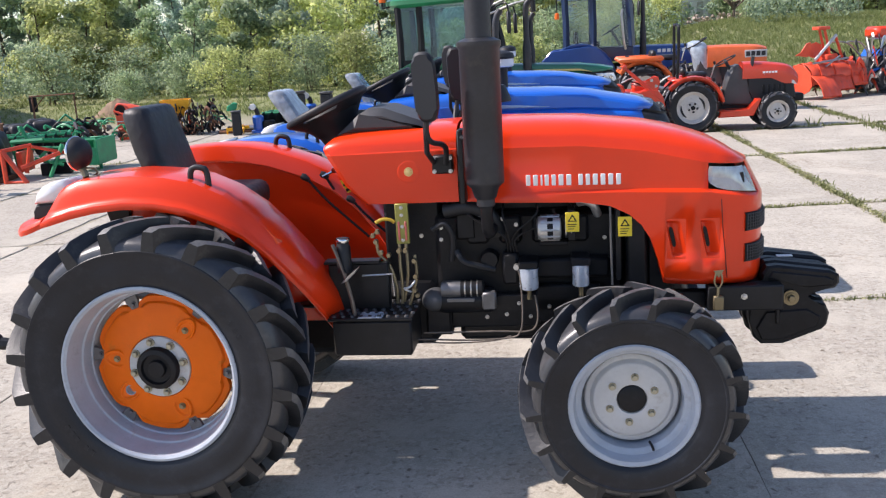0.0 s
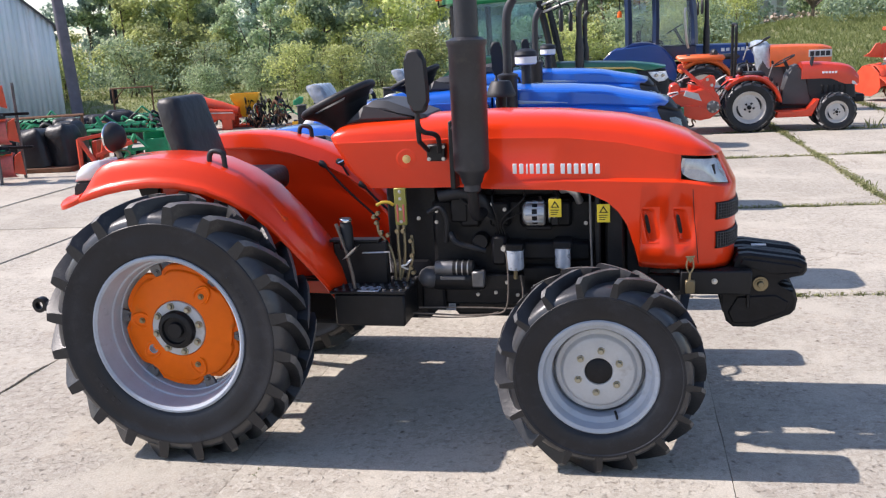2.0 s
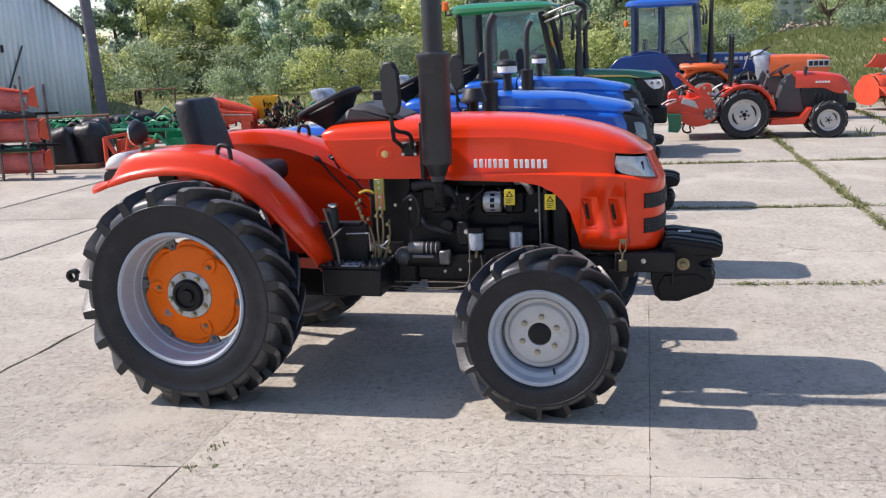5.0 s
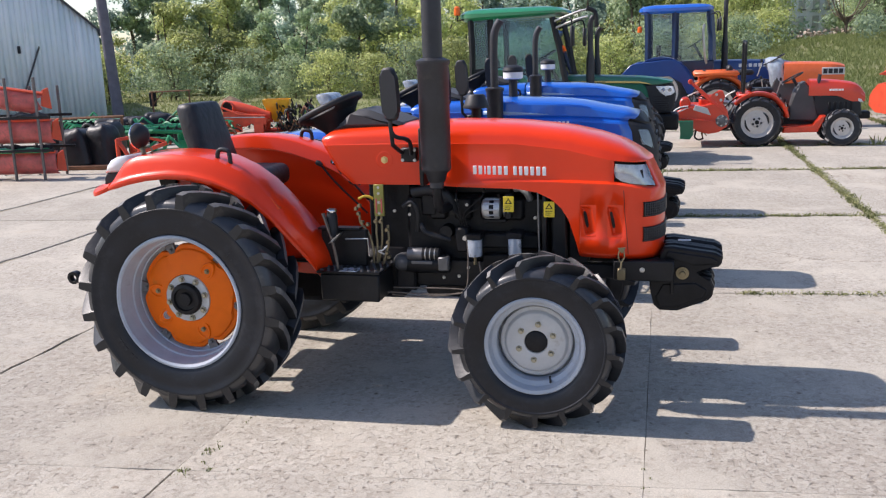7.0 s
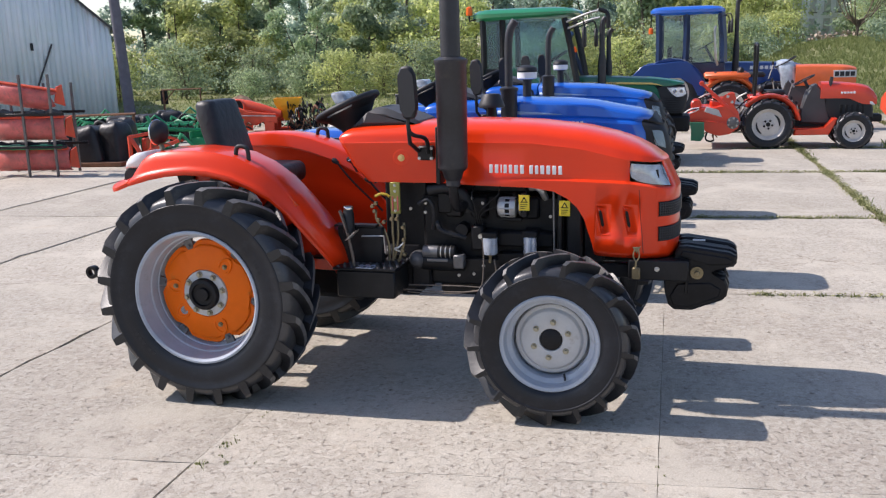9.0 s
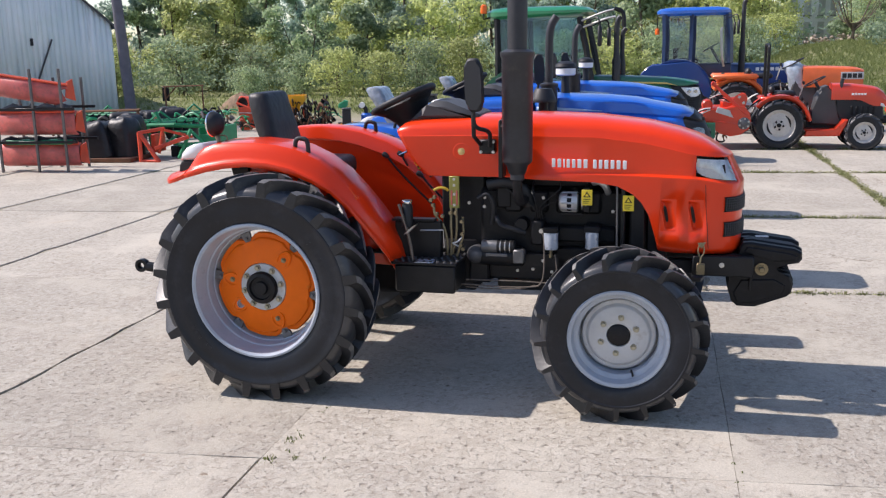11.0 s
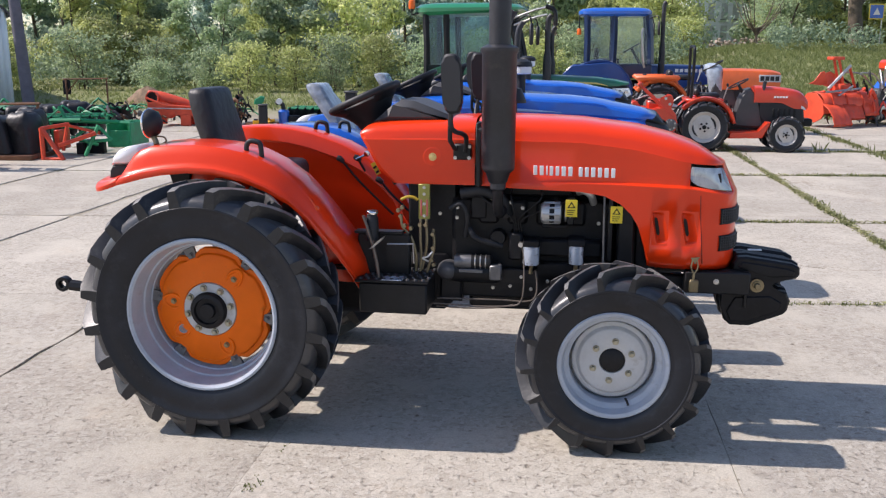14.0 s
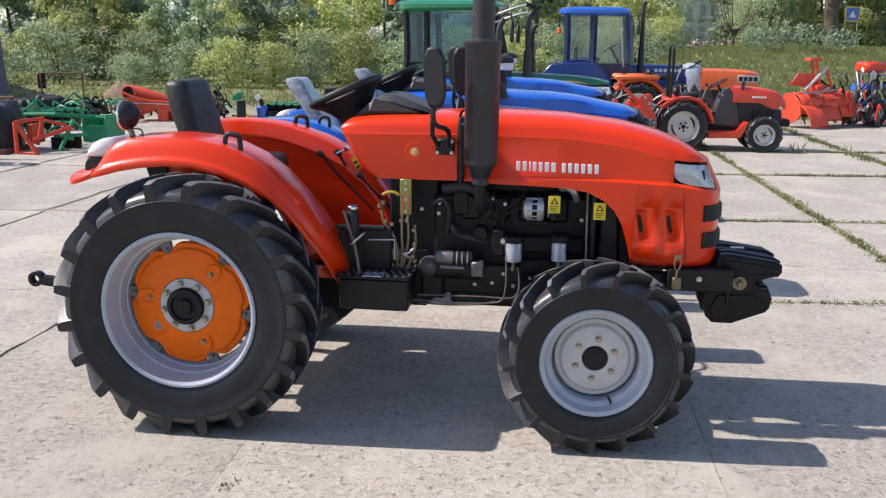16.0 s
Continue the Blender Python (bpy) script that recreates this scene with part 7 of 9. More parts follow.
def rotary_tiller(m, paint, label, wide=1.1):
    t = root("rotary_tiller", m, label, "farm implement")
    w = wide / 2
    bm = bmesh.new()
    sheet(bm, [[(x, -w, z - 0.006), (x, w, z - 0.006)] for x, z in TILLER_SIDE[15:] + TILLER_SIDE[:9]])
    thick(part("shroud", bm, paint, t, "bent sheet steel rotor hood", sharp=40), 0.010, 0.0)
    for s in (-1, 1):
        bm = bmesh.new()
        prism(bm, TILLER_SIDE, s * w - 0.012, s * w + 0.012, 0.006)
        side = part("side_plate", bm, paint, t)
        if s < 0:
            bm = bmesh.new()
            lathe(bm, [(0.098, 0.0), (0.096, -0.012), (0.085, -0.016), (0.060, -0.016), (0.055, -0.034), (0.036, -0.040), (0.0, -0.042)], 20, Matrix.Translation((0.262, -w - 0.012, 0.43)))
            part("bearing_cover", bm, DULL_ALU, side, "dull grey bearing cover")
            spread("cover_bolt", one_bolt(0.011, 0.012), STEEL, side, [(0.262 + 0.075 * math.cos(k * 1.05 + 0.4), -w - 0.028, 0.43 + 0.075 * math.sin(k * 1.05 + 0.4)) for k in range(6)])
            bm = bmesh.new()
            tube(bm, [(-0.40, -w - 0.018, 0.47), (-0.15, -w - 0.018, 0.46), (0.14, -w - 0.018, 0.42)], 0.012, 6)
            part("stiffening_rib", bm, paint, side)
    bm = bmesh.new()
    tube(bm, [(0, -w, 0.30), (0, w, 0.30)], 0.04, 10)
    rotor = part("rotor", bm, CAST, t)
    for k in range(14):
        bm = bmesh.new()
        y = -w + 0.07 + (wide - 0.14) * k / 13
        a = k * 1.1
        c, s = math.cos(a), math.sin(a)
        tube(bm, [(0, y, 0.30), (0.12 * c, y, 0.30 + 0.12 * s), (0.19 * c - 0.05 * s, y + 0.04, 0.30 + 0.19 * s + 0.05 * c)], [0.022, 0.018, 0.008], 5)
        part("tine", bm, RUST, rotor)
    bm = bmesh.new()
    tube(bm, bent([(-0.13, -w + 0.03, 0.28), (-0.155, -w + 0.02, 0.20), (-0.14, -w + 0.01, 0.15), (-0.08, -w, 0.128), (-0.02, -w, 0.15)]), 0.016, 6)
    part("hook_tine", bm, CAST, rotor)
    # roll, mast, arm
    bm = bmesh.new()
    lathe(bm, [(0.0, -0.22), (0.070, -0.22), (0.088, -0.20), (0.088, 0.20), (0.070, 0.22), (0.0, 0.22)], 18, Matrix.Translation((-0.32, -0.28, 0.715)))
    part("spring_housing", bm, paint, t, "rounded red spring housing")
    bm = bmesh.new()
    prism(bm, [(0.045, 0.80), (0.13, 0.86), (0.215, 0.91), (0.27, 0.90), (0.30, 0.82), (0.27, 0.69), (0.12, 0.69)], -w + 0.03, -w + 0.055, 0.006)
    mast = part("mast_plate", bm, paint, t)
    again(mast, Matrix.Translation((0.0, 0.20, 0.0)))
    spread("mast_bolt", one_bolt(0.016, 0.02), STEEL, mast, [(0.17, -w + 0.03, 0.85), (0.24, -w + 0.03, 0.76)])
    bm = bmesh.new()
    tube(bm, [(-0.225, -w + 0.07, 1.045), (-0.03, -w + 0.05, 0.865), (0.18, -w + 0.02, 0.665), (0.30, -w + 0.01, 0.56)], [0.026, 0.034, 0.040, 0.030], 6)
    arm = part("lift_arm", bm, paint, t)
    bm = bmesh.new()
    lathe(bm, [(0, -0.03), (0.030, -0.028), (0.042, -0.01), (0.042, 0.02), (0.028, 0.035), (0, 0.036)], 14, Matrix.Translation((-0.24, -w + 0.07, 1.062)))
    part("arm_pin", bm, paint, arm)
    bm = bmesh.new()
    box(bm, (-0.10, -0.14, 0.60), (0.22, 0.14, 0.82), 0.04)
    tube(bm, [(0.1, -w * 0.95, 0.66), (0.1, w * 0.95, 0.66)], 0.035, 8)
    part("gear_case", bm, paint, t, "cast gear case in the middle")
    bm = bmesh.new()
    tube(bm, [(0.2, 0, 0.70), (0.48, 0, 0.68)], 0.03, 8)
    part("drive_shaft", bm, STEEL, t)
    bm = bmesh.new()
    prism(bm, [(-0.158, 0.694), (0.03, 0.640), (0.090, 0.522), (-0.03, 0.560), (-0.19, 0.612)], -w - 0.050, -w - 0.022, 0.006)
    part("cover_plate", bm, GREY_WHEEL, t, "pale worn cover plate")
    for k, (a, b) in enumerate((((-0.20, 0.86), (0.10, 0.74)), ((-0.14, 0.80), (0.20, 0.70)), ((0.02, 0.92), (0.26, 0.94)), ((0.28, 0.78), (0.46, 0.90)), ((0.30, 0.62), (0.50, 0.80)), ((-0.28, 0.82), (-0.05, 0.90)))):
        bm = bmesh.new()
        tube(bm, [(a[0], -w + 0.08 + 0.03 * k, a[1]), ((a[0] + b[0]) / 2, -w + 0.07 + 0.03 * k, (a[1] + b[1]) / 2 + 0.015), (b[0], -w + 0.06 + 0.03 * k, b[1])], 0.014, 6)
        part("spring_rod", bm, STEEL if k % 2 else CAST, t)
    for dz, material in ((0.0, WHITE), (-0.022, PLASTIC), (-0.060, WHITE)):
        bm = bmesh.new()
        tube(bm, bent([(-0.53, -w - 0.02, 0.555 + dz), (-0.46, -w - 0.03, 0.625 + dz), (-0.37, -w - 0.03, 0.665 + dz), (-0.27, -w - 0.02, 0.675 + dz * 0.4)]), 0.011, 6)
        part("rubber_strap", bm, material, t)
    bm = bmesh.new()
    prism(bm, [(-0.416, 0.445), (-0.185, 0.445), (-0.175, 0.22), (-0.23, 0.14), (-0.39, 0.15), (-0.375, 0.30)], -w - 0.10, -w - 0.03, 0.01)
    part("bracket", bm, GREEN, t, "dark green bracket on the side")
    return t


def frame_thing(name, m, label, category, bars, plates=(), group=""):
    """A thing of straight bars (name, a, b, radius, material) and plates (name, lo, hi, material)."""
    t = root(name, m, label, category, group)
    for n, a, b, r, material in bars:
        bm = bmesh.new()
        a, b = Vector(a), Vector(b)
        tube(bm, [a, a.lerp(b, 0.5), b], r, 6)
        part(n, bm, material, t)
    for n, lo, hi, material in plates:
        bm = bmesh.new()
        box(bm, lo, hi, min(0.012, 0.2 * min(abs(h - l) for l, h in zip(lo, hi))))
        part(n, bm, material, t)
    return t


# implements, buildings and plants
def blade_stack(m):
    """Red sheet steel buckets piled in a steel rack."""
    t = root("implement_rack", m, "rack of stacked weathered red steel implement parts", "farm implement")
    for k, (x, z, h, tilt) in enumerate(((0.02, 0.08, 0.33, 0), (0.0, 0.54, 0.34, 0), (-0.10, 1.02, 0.32, -9))):
        bm = bmesh.new()
        rows = []
        for s in range(9):
            a = radians(-70 + 140 * s / 8)
            c, q = abs(math.cos(a)) ** 0.45, math.copysign(abs(math.sin(a) / 0.94) ** 0.7, math.sin(a))
            rows.append([(-0.72, -0.26 * c, h / 2 + h / 2 * q), (-0.2, -0.265 * c, h / 2 + h / 2 * q), (0.47 - 0.05 * (s % 3) * (k == 2), -0.26 * c, h / 2 + h / 2 * q)])
        sheet(bm, rows)
        ob = part("bucket", bm, DULL_RED, t, "curved red steel sheet")
        ob.matrix_basis = pose(x, 0, z, 0, -tilt, 0)
        thick(ob, 0.014, 0.0)
        for e in (-0.72, 0.47):
            bm = bmesh.new()
            prism(bm, [(0.0, 0.0), (0.05, h), (0.22, h * 0.9), (0.30, h * 0.2)], -0.008, 0.008, 0.0, pose(x + e, 0.04, z, 0, 0, -90))
            part("end_plate", bm, SALMON if e > 0 else DULL_RED, ob).matrix_parent_inverse = ob.matrix_basis.inverted()
        bm = bmesh.new()
        tube(bm, [(-0.70, -0.22, h), (0.46, -0.22, h)], 0.022, 6)
        part("lip", bm, SALMON, ob)
    for x in (-0.66, -0.10, 0.34):
        for y in (-0.34, 0.34):
            bm = bmesh.new()
            box(bm, (x - 0.017, y - 0.017, 0), (x + 0.017, y + 0.017, 1.36 + 0.14 * (y < 0)), 0.004)
            part("post", bm, POST_GREY, t, "weathered grey steel post")
    for z in (0.44, 0.92):
        for y in (-0.34, 0.34):
            bm = bmesh.new()
            box(bm, (-0.75, y - 0.02, z - 0.02), (0.52, y + 0.02, z + 0.02), 0.004)
            part("rail", bm, BLACK, t)
    for x, y, z in ((-0.55, -0.2, 0.45), (-0.1, -0.24, 0.455), (0.30, -0.2, 0.45), (-0.45, -0.22, 0.93), (0.05, -0.24, 0.93), (0.28, -0.2, 0.925)):
        bm = bmesh.new()
        tube(bm, [(x - 0.14, y, z), (x, y - 0.02, z + 0.03), (x + 0.14, y, z + 0.01)], [0.03, 0.05, 0.025], 8)
        part("packing", bm, CAST if z < 0.9 else GREY_PLASTIC, t, "dark packing between the layers")
    bm = bmesh.new()
    box(bm, (-0.60, -0.30, 0.40), (0.40, -0.10, 0.47), 0.01)
    part("beam", bm, BRIGHT_GREEN, t, "green painted beam")
    return t


def black_pile(m):
    """Black moulded guards heaped on a pallet."""
    t = root("guard_heap", m, "heap of bundles wrapped in dull black sheet on a pallet", "farm implement")
    rnd = random.Random(8)
    for x, y, s, tilt in ((-0.46, 0.0, 0.52, 16), (-0.02, -0.1, 0.58, -20), (0.34, 0.05, 0.62, -10), (-0.2, 0.36, 0.55, 18), (0.20, 0.42, 0.64, 6), (-0.60, 0.40, 0.52, -14)):
        bm = bmesh.new()
        rows = []
        seed = rnd.uniform(0, 50)
        for f in (0.0, 0.2, 0.45, 0.7, 0.86, 0.95, 1.0):
            ring = []
            for a in [2 * math.pi * q / 24 for q in range(24)]:
                fold = 1 + 0.10 * noise.noise((math.cos(a) * 2.5, math.sin(a) * 2.5, seed + f * 3))
                taper = (1 - 0.16 * f) * (1.0 if f < 0.8 else 0.94 if f < 0.9 else 0.80 if f < 0.97 else 0.55)
                ring.append((0.23 * taper * fold * math.copysign(abs(math.cos(a)) ** 0.38, math.cos(a)), 0.26 * taper * fold * math.copysign(abs(math.sin(a)) ** 0.38, math.sin(a)), f * s * (1 + 0.06 * noise.noise((a, seed, 0.0)))))
            rows.append(ring)
        g = sheet(bm, rows, close=True)
        bm.faces.new(g[0])
        bm.faces.new(g[-1])
        ob = part("guard", bm, CLOTH, t, sharp=60)
        ob.matrix_basis = pose(x, y, 0.06, 0, tilt * 0.4, rnd.uniform(-20, 20))
    bm = bmesh.new()
    box(bm, (-0.75, -0.4, 0.0), (0.6, 0.5, 0.07), 0.01)
    part("pallet", bm, RUST, t, "dark weathered pallet")
    bm = bmesh.new()
    box(bm, (-0.62, -0.42, 0.07), (-0.38, -0.2, 0.24), 0.02)
    part("motor", bm, ALU, t, "small dusty metal gear motor")
    return t


def plough_frame(m):
    """A red A-shaped hitch in front of a green frame with a trough."""
    G, R = BRIGHT_GREEN, SALMON
    bars = [("mast", (-0.18, -0.52, 0.0), (-0.19, -0.50, 0.47), 0.034, R), ("mast", (-0.19, -0.50, 0.47), (0.14, -0.56, 0.0), 0.034, R),
            ("mast", (-0.02, -0.20, 0.10), (0.06, -0.16, 0.50), 0.028, R), ("mast_head", (-0.19, -0.50, 0.46), (0.08, -0.16, 0.50), 0.030, R),
            ("stay", (0.02, -0.42, 0.20), (0.46, -0.10, 0.36), 0.034, R), ("stay", (0.10, -0.20, 0.48), (0.44, 0.10, 0.34), 0.026, R), ("foot_bar", (-0.20, -0.52, 0.02), (0.16, -0.56, 0.02), 0.022, R),
            ("beam", (-0.28, 0.0, 0.54), (0.20, 0.0, 0.55), 0.034, G), ("beam", (-0.28, 0.0, 0.54), (-0.22, 0.90, 0.52), 0.032, G), ("beam", (0.20, 0.0, 0.55), (0.70, 0.60, 0.47), 0.030, G),
            ("cross_bar", (-0.24, 0.45, 0.50), (0.78, 0.48, 0.47), 0.030, G), ("cross_bar", (-0.2, 0.20, 0.42), (0.40, 0.24, 0.40), 0.026, G),
            ("leg", (0.25, -0.06, 0.0), (0.46, 0.02, 0.47), 0.030, G), ("leg", (0.26, -0.04, 0.22), (0.62, 0.10, 0.24), 0.028, G), ("leg", (0.62, 0.10, 0.24), (0.48, 0.04, 0.42), 0.026, G), ("leg", (-0.26, 0.10, 0.02), (-0.28, 0.02, 0.54), 0.026, G), ("leg", (0.72, 0.7, 0.0), (0.70, 0.6, 0.46), 0.026, G),
            ("hook", (-0.16, 0.30, 0.52), (-0.26, 0.30, 0.74), 0.028, G), ("brace", (0.02, 0.02, 0.28), (0.40, 0.10, 0.16), 0.026, G), ("brace", (0.10, 0.02, 0.30), (0.30, 0.02, 0.44), 0.024, G)]
    plates = [("trough", (0.44, 0.36, 0.12), (0.47, 1.10, 0.46), G), ("trough", (0.80, 0.36, 0.12), (0.83, 1.10, 0.48), G), ("trough", (0.44, 1.08, 0.12), (0.83, 1.11, 0.47), G), ("trough", (0.44, 0.36, 0.10), (0.83, 1.10, 0.13), G), ("trough", (0.47, 0.36, 0.13), (0.80, 0.39, 0.36), G), ("share", (0.10, -0.02, 0.02), (0.22, 0.10, 0.20), CAST), ("share", (0.0, 0.30, 0.0), (0.40, 0.42, 0.22), CAST), ("panel", (-0.20, -0.10, 0.10), (-0.12, 0.30, 0.40), R)]
    return frame_thing("plough", m, "green plough with a red hitch frame standing on the slabs", "farm implement", bars, plates)


def harrow(m, paint, group=""):
    t = root("disc_harrow", m, "low green disc harrow with dark discs", "farm implement", group)
    bm = bmesh.new()
    for y in (-0.28, 0.28):
        tube(bm, [(-0.75, y, 0.36), (0.75, y, 0.36)], 0.03, 6)
    for x in (-0.7, 0.0, 0.7):
        tube(bm, [(x, -0.3, 0.36), (x, 0.3, 0.36)], 0.03, 6)
    tube(bm, [(-0.2, 0, 0.38), (0, 0, 0.55), (0.2, 0, 0.38)], 0.026, 6)
    part("frame", bm, paint, t)
    bm = bmesh.new()
    lathe(bm, [(0.0, -0.03), (0.10, -0.024), (0.19, -0.002), (0.195, 0.0), (0.19, 0.004), (0.10, -0.016), (0, -0.02)], 20)
    disc = part("disc", bm, CAST, t)
    disc.matrix_basis = pose(-0.68, -0.28, 0.195, 0, 0, 70)
    for k in range(1, 9):
        again(disc, pose(-0.68 + 0.17 * k, -0.28, 0.195, 0, 0, 70))
    for k in range(9):
        again(disc, pose(-0.68 + 0.17 * k, 0.28, 0.195, 0, 0, 110))
    return t


def hopper(m, paint):
    t = root("spreader", m, "yellow fertiliser hopper on a red frame", "farm implement")
    bm = bmesh.new()
    rows = []
    for z, w in ((0.22, 0.12), (0.40, 0.24), (0.64, 0.40), (0.74, 0.42), (0.74, 0.39), (0.62, 0.36), (0.40, 0.2)):
        rows.append([(-w, -w, z), (w, -w, z), (w, w, z), (-w, w, z)])
    sheet(bm, rows, close=True)
    part("hopper", bm, paint, t, "yellow sheet steel hopper")
    bm = bmesh.new()
    for s in (-1, 1):
        tube(bm, [(-0.5, s * 0.25, 0.03), (0.5, s * 0.25, 0.03)], 0.03, 6)
        tube(bm, [(-0.4, s * 0.25, 0.03), (-0.3, s * 0.25, 0.5)], 0.028, 6)
        tube(bm, [(0.4, s * 0.25, 0.03), (0.3, s * 0.25, 0.5)], 0.028, 6)
    part("frame", bm, SALMON, t)
    return t


def red_digger(m):
    """A red drum-shaped digger on legs."""
    t = root("root_digger", m, "orange-red digger with a round chute on legs", "farm implement")
    bm = bmesh.new()
    rows = []
    for x, z, r in ((-0.50, 0.58, 0.155), (-0.46, 0.58, 0.165), (-0.2, 0.56, 0.15), (0.2, 0.47, 0.12), (0.55, 0.37, 0.09)):
        rows.append([(x, r * math.cos(a), z + r * math.sin(a)) for a in [2 * math.pi * k / 14 for k in range(14)]])
    g = sheet(bm, rows, close=True)
    bm.faces.new(g[-1])
    thick(part("chute", bm, SALMON, t), 0.01)
    # dark disc closes the chute; its colour stands for the shade inside
    bm = bmesh.new()
    lathe(bm, [(0.0, 0.0), (0.12, 0.0), (0.135, -0.06), (0.12, -0.065), (0.0, -0.012)], 20, Matrix.Translation((-0.36, -0.15, 0.58)) @ Matrix.Rotation(radians(-14), 4, "Z"))
    mouth = part("chute_mouth", bm, CAST, t, "dark disc for the shade inside the chute mouth")
    bm = bmesh.new()
    lathe(bm, [(0.13, 0.05), (0.155, -0.05), (0.150, -0.072), (0.132, -0.066), (0.130, -0.03)], 20, Matrix.Translation((-0.36, -0.15, 0.58)) @ Matrix.Rotation(radians(-14), 4, "Z"))
    part("mouth_ring", bm, SALMON, mouth)
    bm = bmesh.new()
    tube(bm, [(-0.5, -0.26, 0.60), (-0.1, -0.28, 0.44), (0.5, -0.28, 0.40)], 0.024, 6)
    part("side_rail", bm, SALMON, t)
    bm = bmesh.new()
    box(bm, (-0.42, -0.26, 0.26), (0.5, 0.26, 0.33), 0.02)
    part("bed", bm, SALMON, t)
    for s in (-1, 1):
        bm = bmesh.new()
        prism(bm, [(-0.44, 0.10), (-0.46, 0.50), (-0.2, 0.52), (0.52, 0.36), (0.52, 0.20), (0.1, 0.24), (-0.12, 0.12)], s * 0.275, s * 0.29, 0.003)
        part("side_panel", bm, SALMON, t)
    for x in (-0.33, 0.34):
        for s in (-1, 1):
            bm = bmesh.new()
            box(bm, (x - 0.11, s * 0.28 - 0.02, 0.0), (x + 0.11, s * 0.28 + 0.02, 0.24), 0.006)
            part("leg", bm, SALMON, t)
    bm = bmesh.new()
    tube(bm, [(-0.45, -0.31, 0.38), (0.5, -0.31, 0.36)], 0.012, 6)
    part("chrome_rail", bm, STEEL, t)
    return t


def big_tiller(m):
    """The wide tiller at the grass edge: x along its rotor, minus y to its rear flap."""
    t = root("rotary_tiller", m, "wide orange-red rotary tiller parked at the grass edge", "farm implement")

    def shell(name, x0, x1, profile, label="", twist=0.0):
        bm = bmesh.new()
        n = 9
        sheet(bm, [[(x0 + (x1 - x0) * k / (n - 1), y + twist * k / (n - 1) + 0.012 * math.sin(k * 2.1), z) for k in range(n)] for y, z in profile])
        ob = part(name, bm, SALMON, t, label, sharp=40)
        thick(ob, 0.014, 0.0)
        return ob

    hood = [(-0.34, 0.30), (-0.37, 0.46), (-0.33, 0.60), (-0.22, 0.70), (-0.05, 0.74), (0.14, 0.70), (0.30, 0.56), (0.36, 0.34)]
    shell("rotor_hood", -0.70, 0.78, hood, "bent sheet steel rotor hood")
    for x0, x1, drop, out in ((-0.74, -0.22, 0.05, -0.26), (-0.19, 0.30, 0.16, -0.08), (0.34, 0.76, 0.24, -0.02)):
        shell("rear_flap", x0, x1, [(-0.36, 0.50), (-0.42 + out * 0.4, 0.40), (-0.46 + out * 0.8, 0.24), (-0.47 + out, drop + 0.04), (-0.44 + out, drop)], "", 0.04)
    for x in (-0.72, 0.80):
        bm = bmesh.new()
        prism(bm, [(-0.40, 0.30), (-0.34, 0.56), (-0.14, 0.72), (0.12, 0.71), (0.34, 0.48), (0.36, 0.26), (0.16, 0.12), (-0.14, 0.10), (-0.32, 0.18)], -0.012, 0.012, 0.004, Matrix.Translation((x, 0, 0)) @ Matrix.Rotation(radians(90), 4, "Z"))
        part("side_plate", bm, SALMON, t)
    for x in (-0.45, -0.06, 0.38):
        bm = bmesh.new()
        tube(bm, [(x, y - 0.012, z + 0.010) for y, z in hood[:6]], 0.018, 6)
        part("hood_rib", bm, SALMON, t)
    bm = bmesh.new()
    tube(bm, [(-0.7, 0, 0.27), (0.78, 0, 0.27)], 0.045, 10)
    rotor = part("rotor", bm, CAST, t)
    for k in range(16):
        a, x = k * 1.1, -0.62 + 0.088 * k
        c, q = math.cos(a), math.sin(a)
        bm = bmesh.new()
        tube(bm, [(x, 0, 0.27), (x, 0.15 * c, 0.27 + 0.15 * q), (x + 0.05, 0.22 * c - 0.03 * q, 0.27 + 0.22 * q + 0.03 * c)], [0.022, 0.018, 0.008], 5)
        part("tine", bm, RUST, rotor)
    # folded wing plates over the hood
    for k, (outline, tilt) in enumerate((([(-0.86, 0.92), (-0.72, 0.98), (-0.62, 1.16), (-0.52, 1.18), (-0.44, 1.04), (-0.34, 0.90), (-0.55, 0.88)], 12), ([(-0.50, 0.90), (-0.42, 1.12), (-0.22, 1.16), (-0.08, 1.10), (-0.10, 0.90), (-0.30, 0.84)], -6), ([(-0.16, 0.74), (-0.12, 1.02), (0.10, 1.00), (0.22, 0.84), (0.18, 0.72)], 8))):
        bm = bmesh.new()
        prism(bm, outline, -0.05 + 0.06 * k, -0.03 + 0.06 * k, 0.004, Matrix.Translation((0, 0, 0.9)) @ Matrix.Rotation(radians(tilt), 4, "X") @ Matrix.Translation((0, 0, -0.9)))
        part("wing_plate", bm, SALMON, t, "folded orange-red guard plate")
    # mast and its cross head
    for y in (-0.07, 0.07):
        bm = bmesh.new()
        tube(bm, [(0.10, y, 0.72), (0.0, y, 1.06), (-0.13, y, 1.44)], 0.036, 4)
        part("mast", bm, SALMON, t)
    bm = bmesh.new()
    box(bm, (-0.30, -0.10, 1.40), (0.02, 0.10, 1.47), 0.012)
    part("mast_head", bm, SALMON, t)
    for a, b, r, paint in (((-0.50, -0.22, 0.80), (0.16, -0.12, 1.28), 0.032, GREY_WHEEL), ((-0.62, -0.30, 0.74), (0.34, -0.28, 0.80), 0.024, STEEL), ((-0.3, -0.32, 0.66), (0.10, -0.30, 0.86), 0.020, STEEL), ((0.16, -0.10, 1.26), (0.44, -0.05, 0.76), 0.03, SALMON), ((0.02, 0.0, 1.05), (0.60, 0.0, 0.74), 0.026, CAST)):
        bm = bmesh.new()
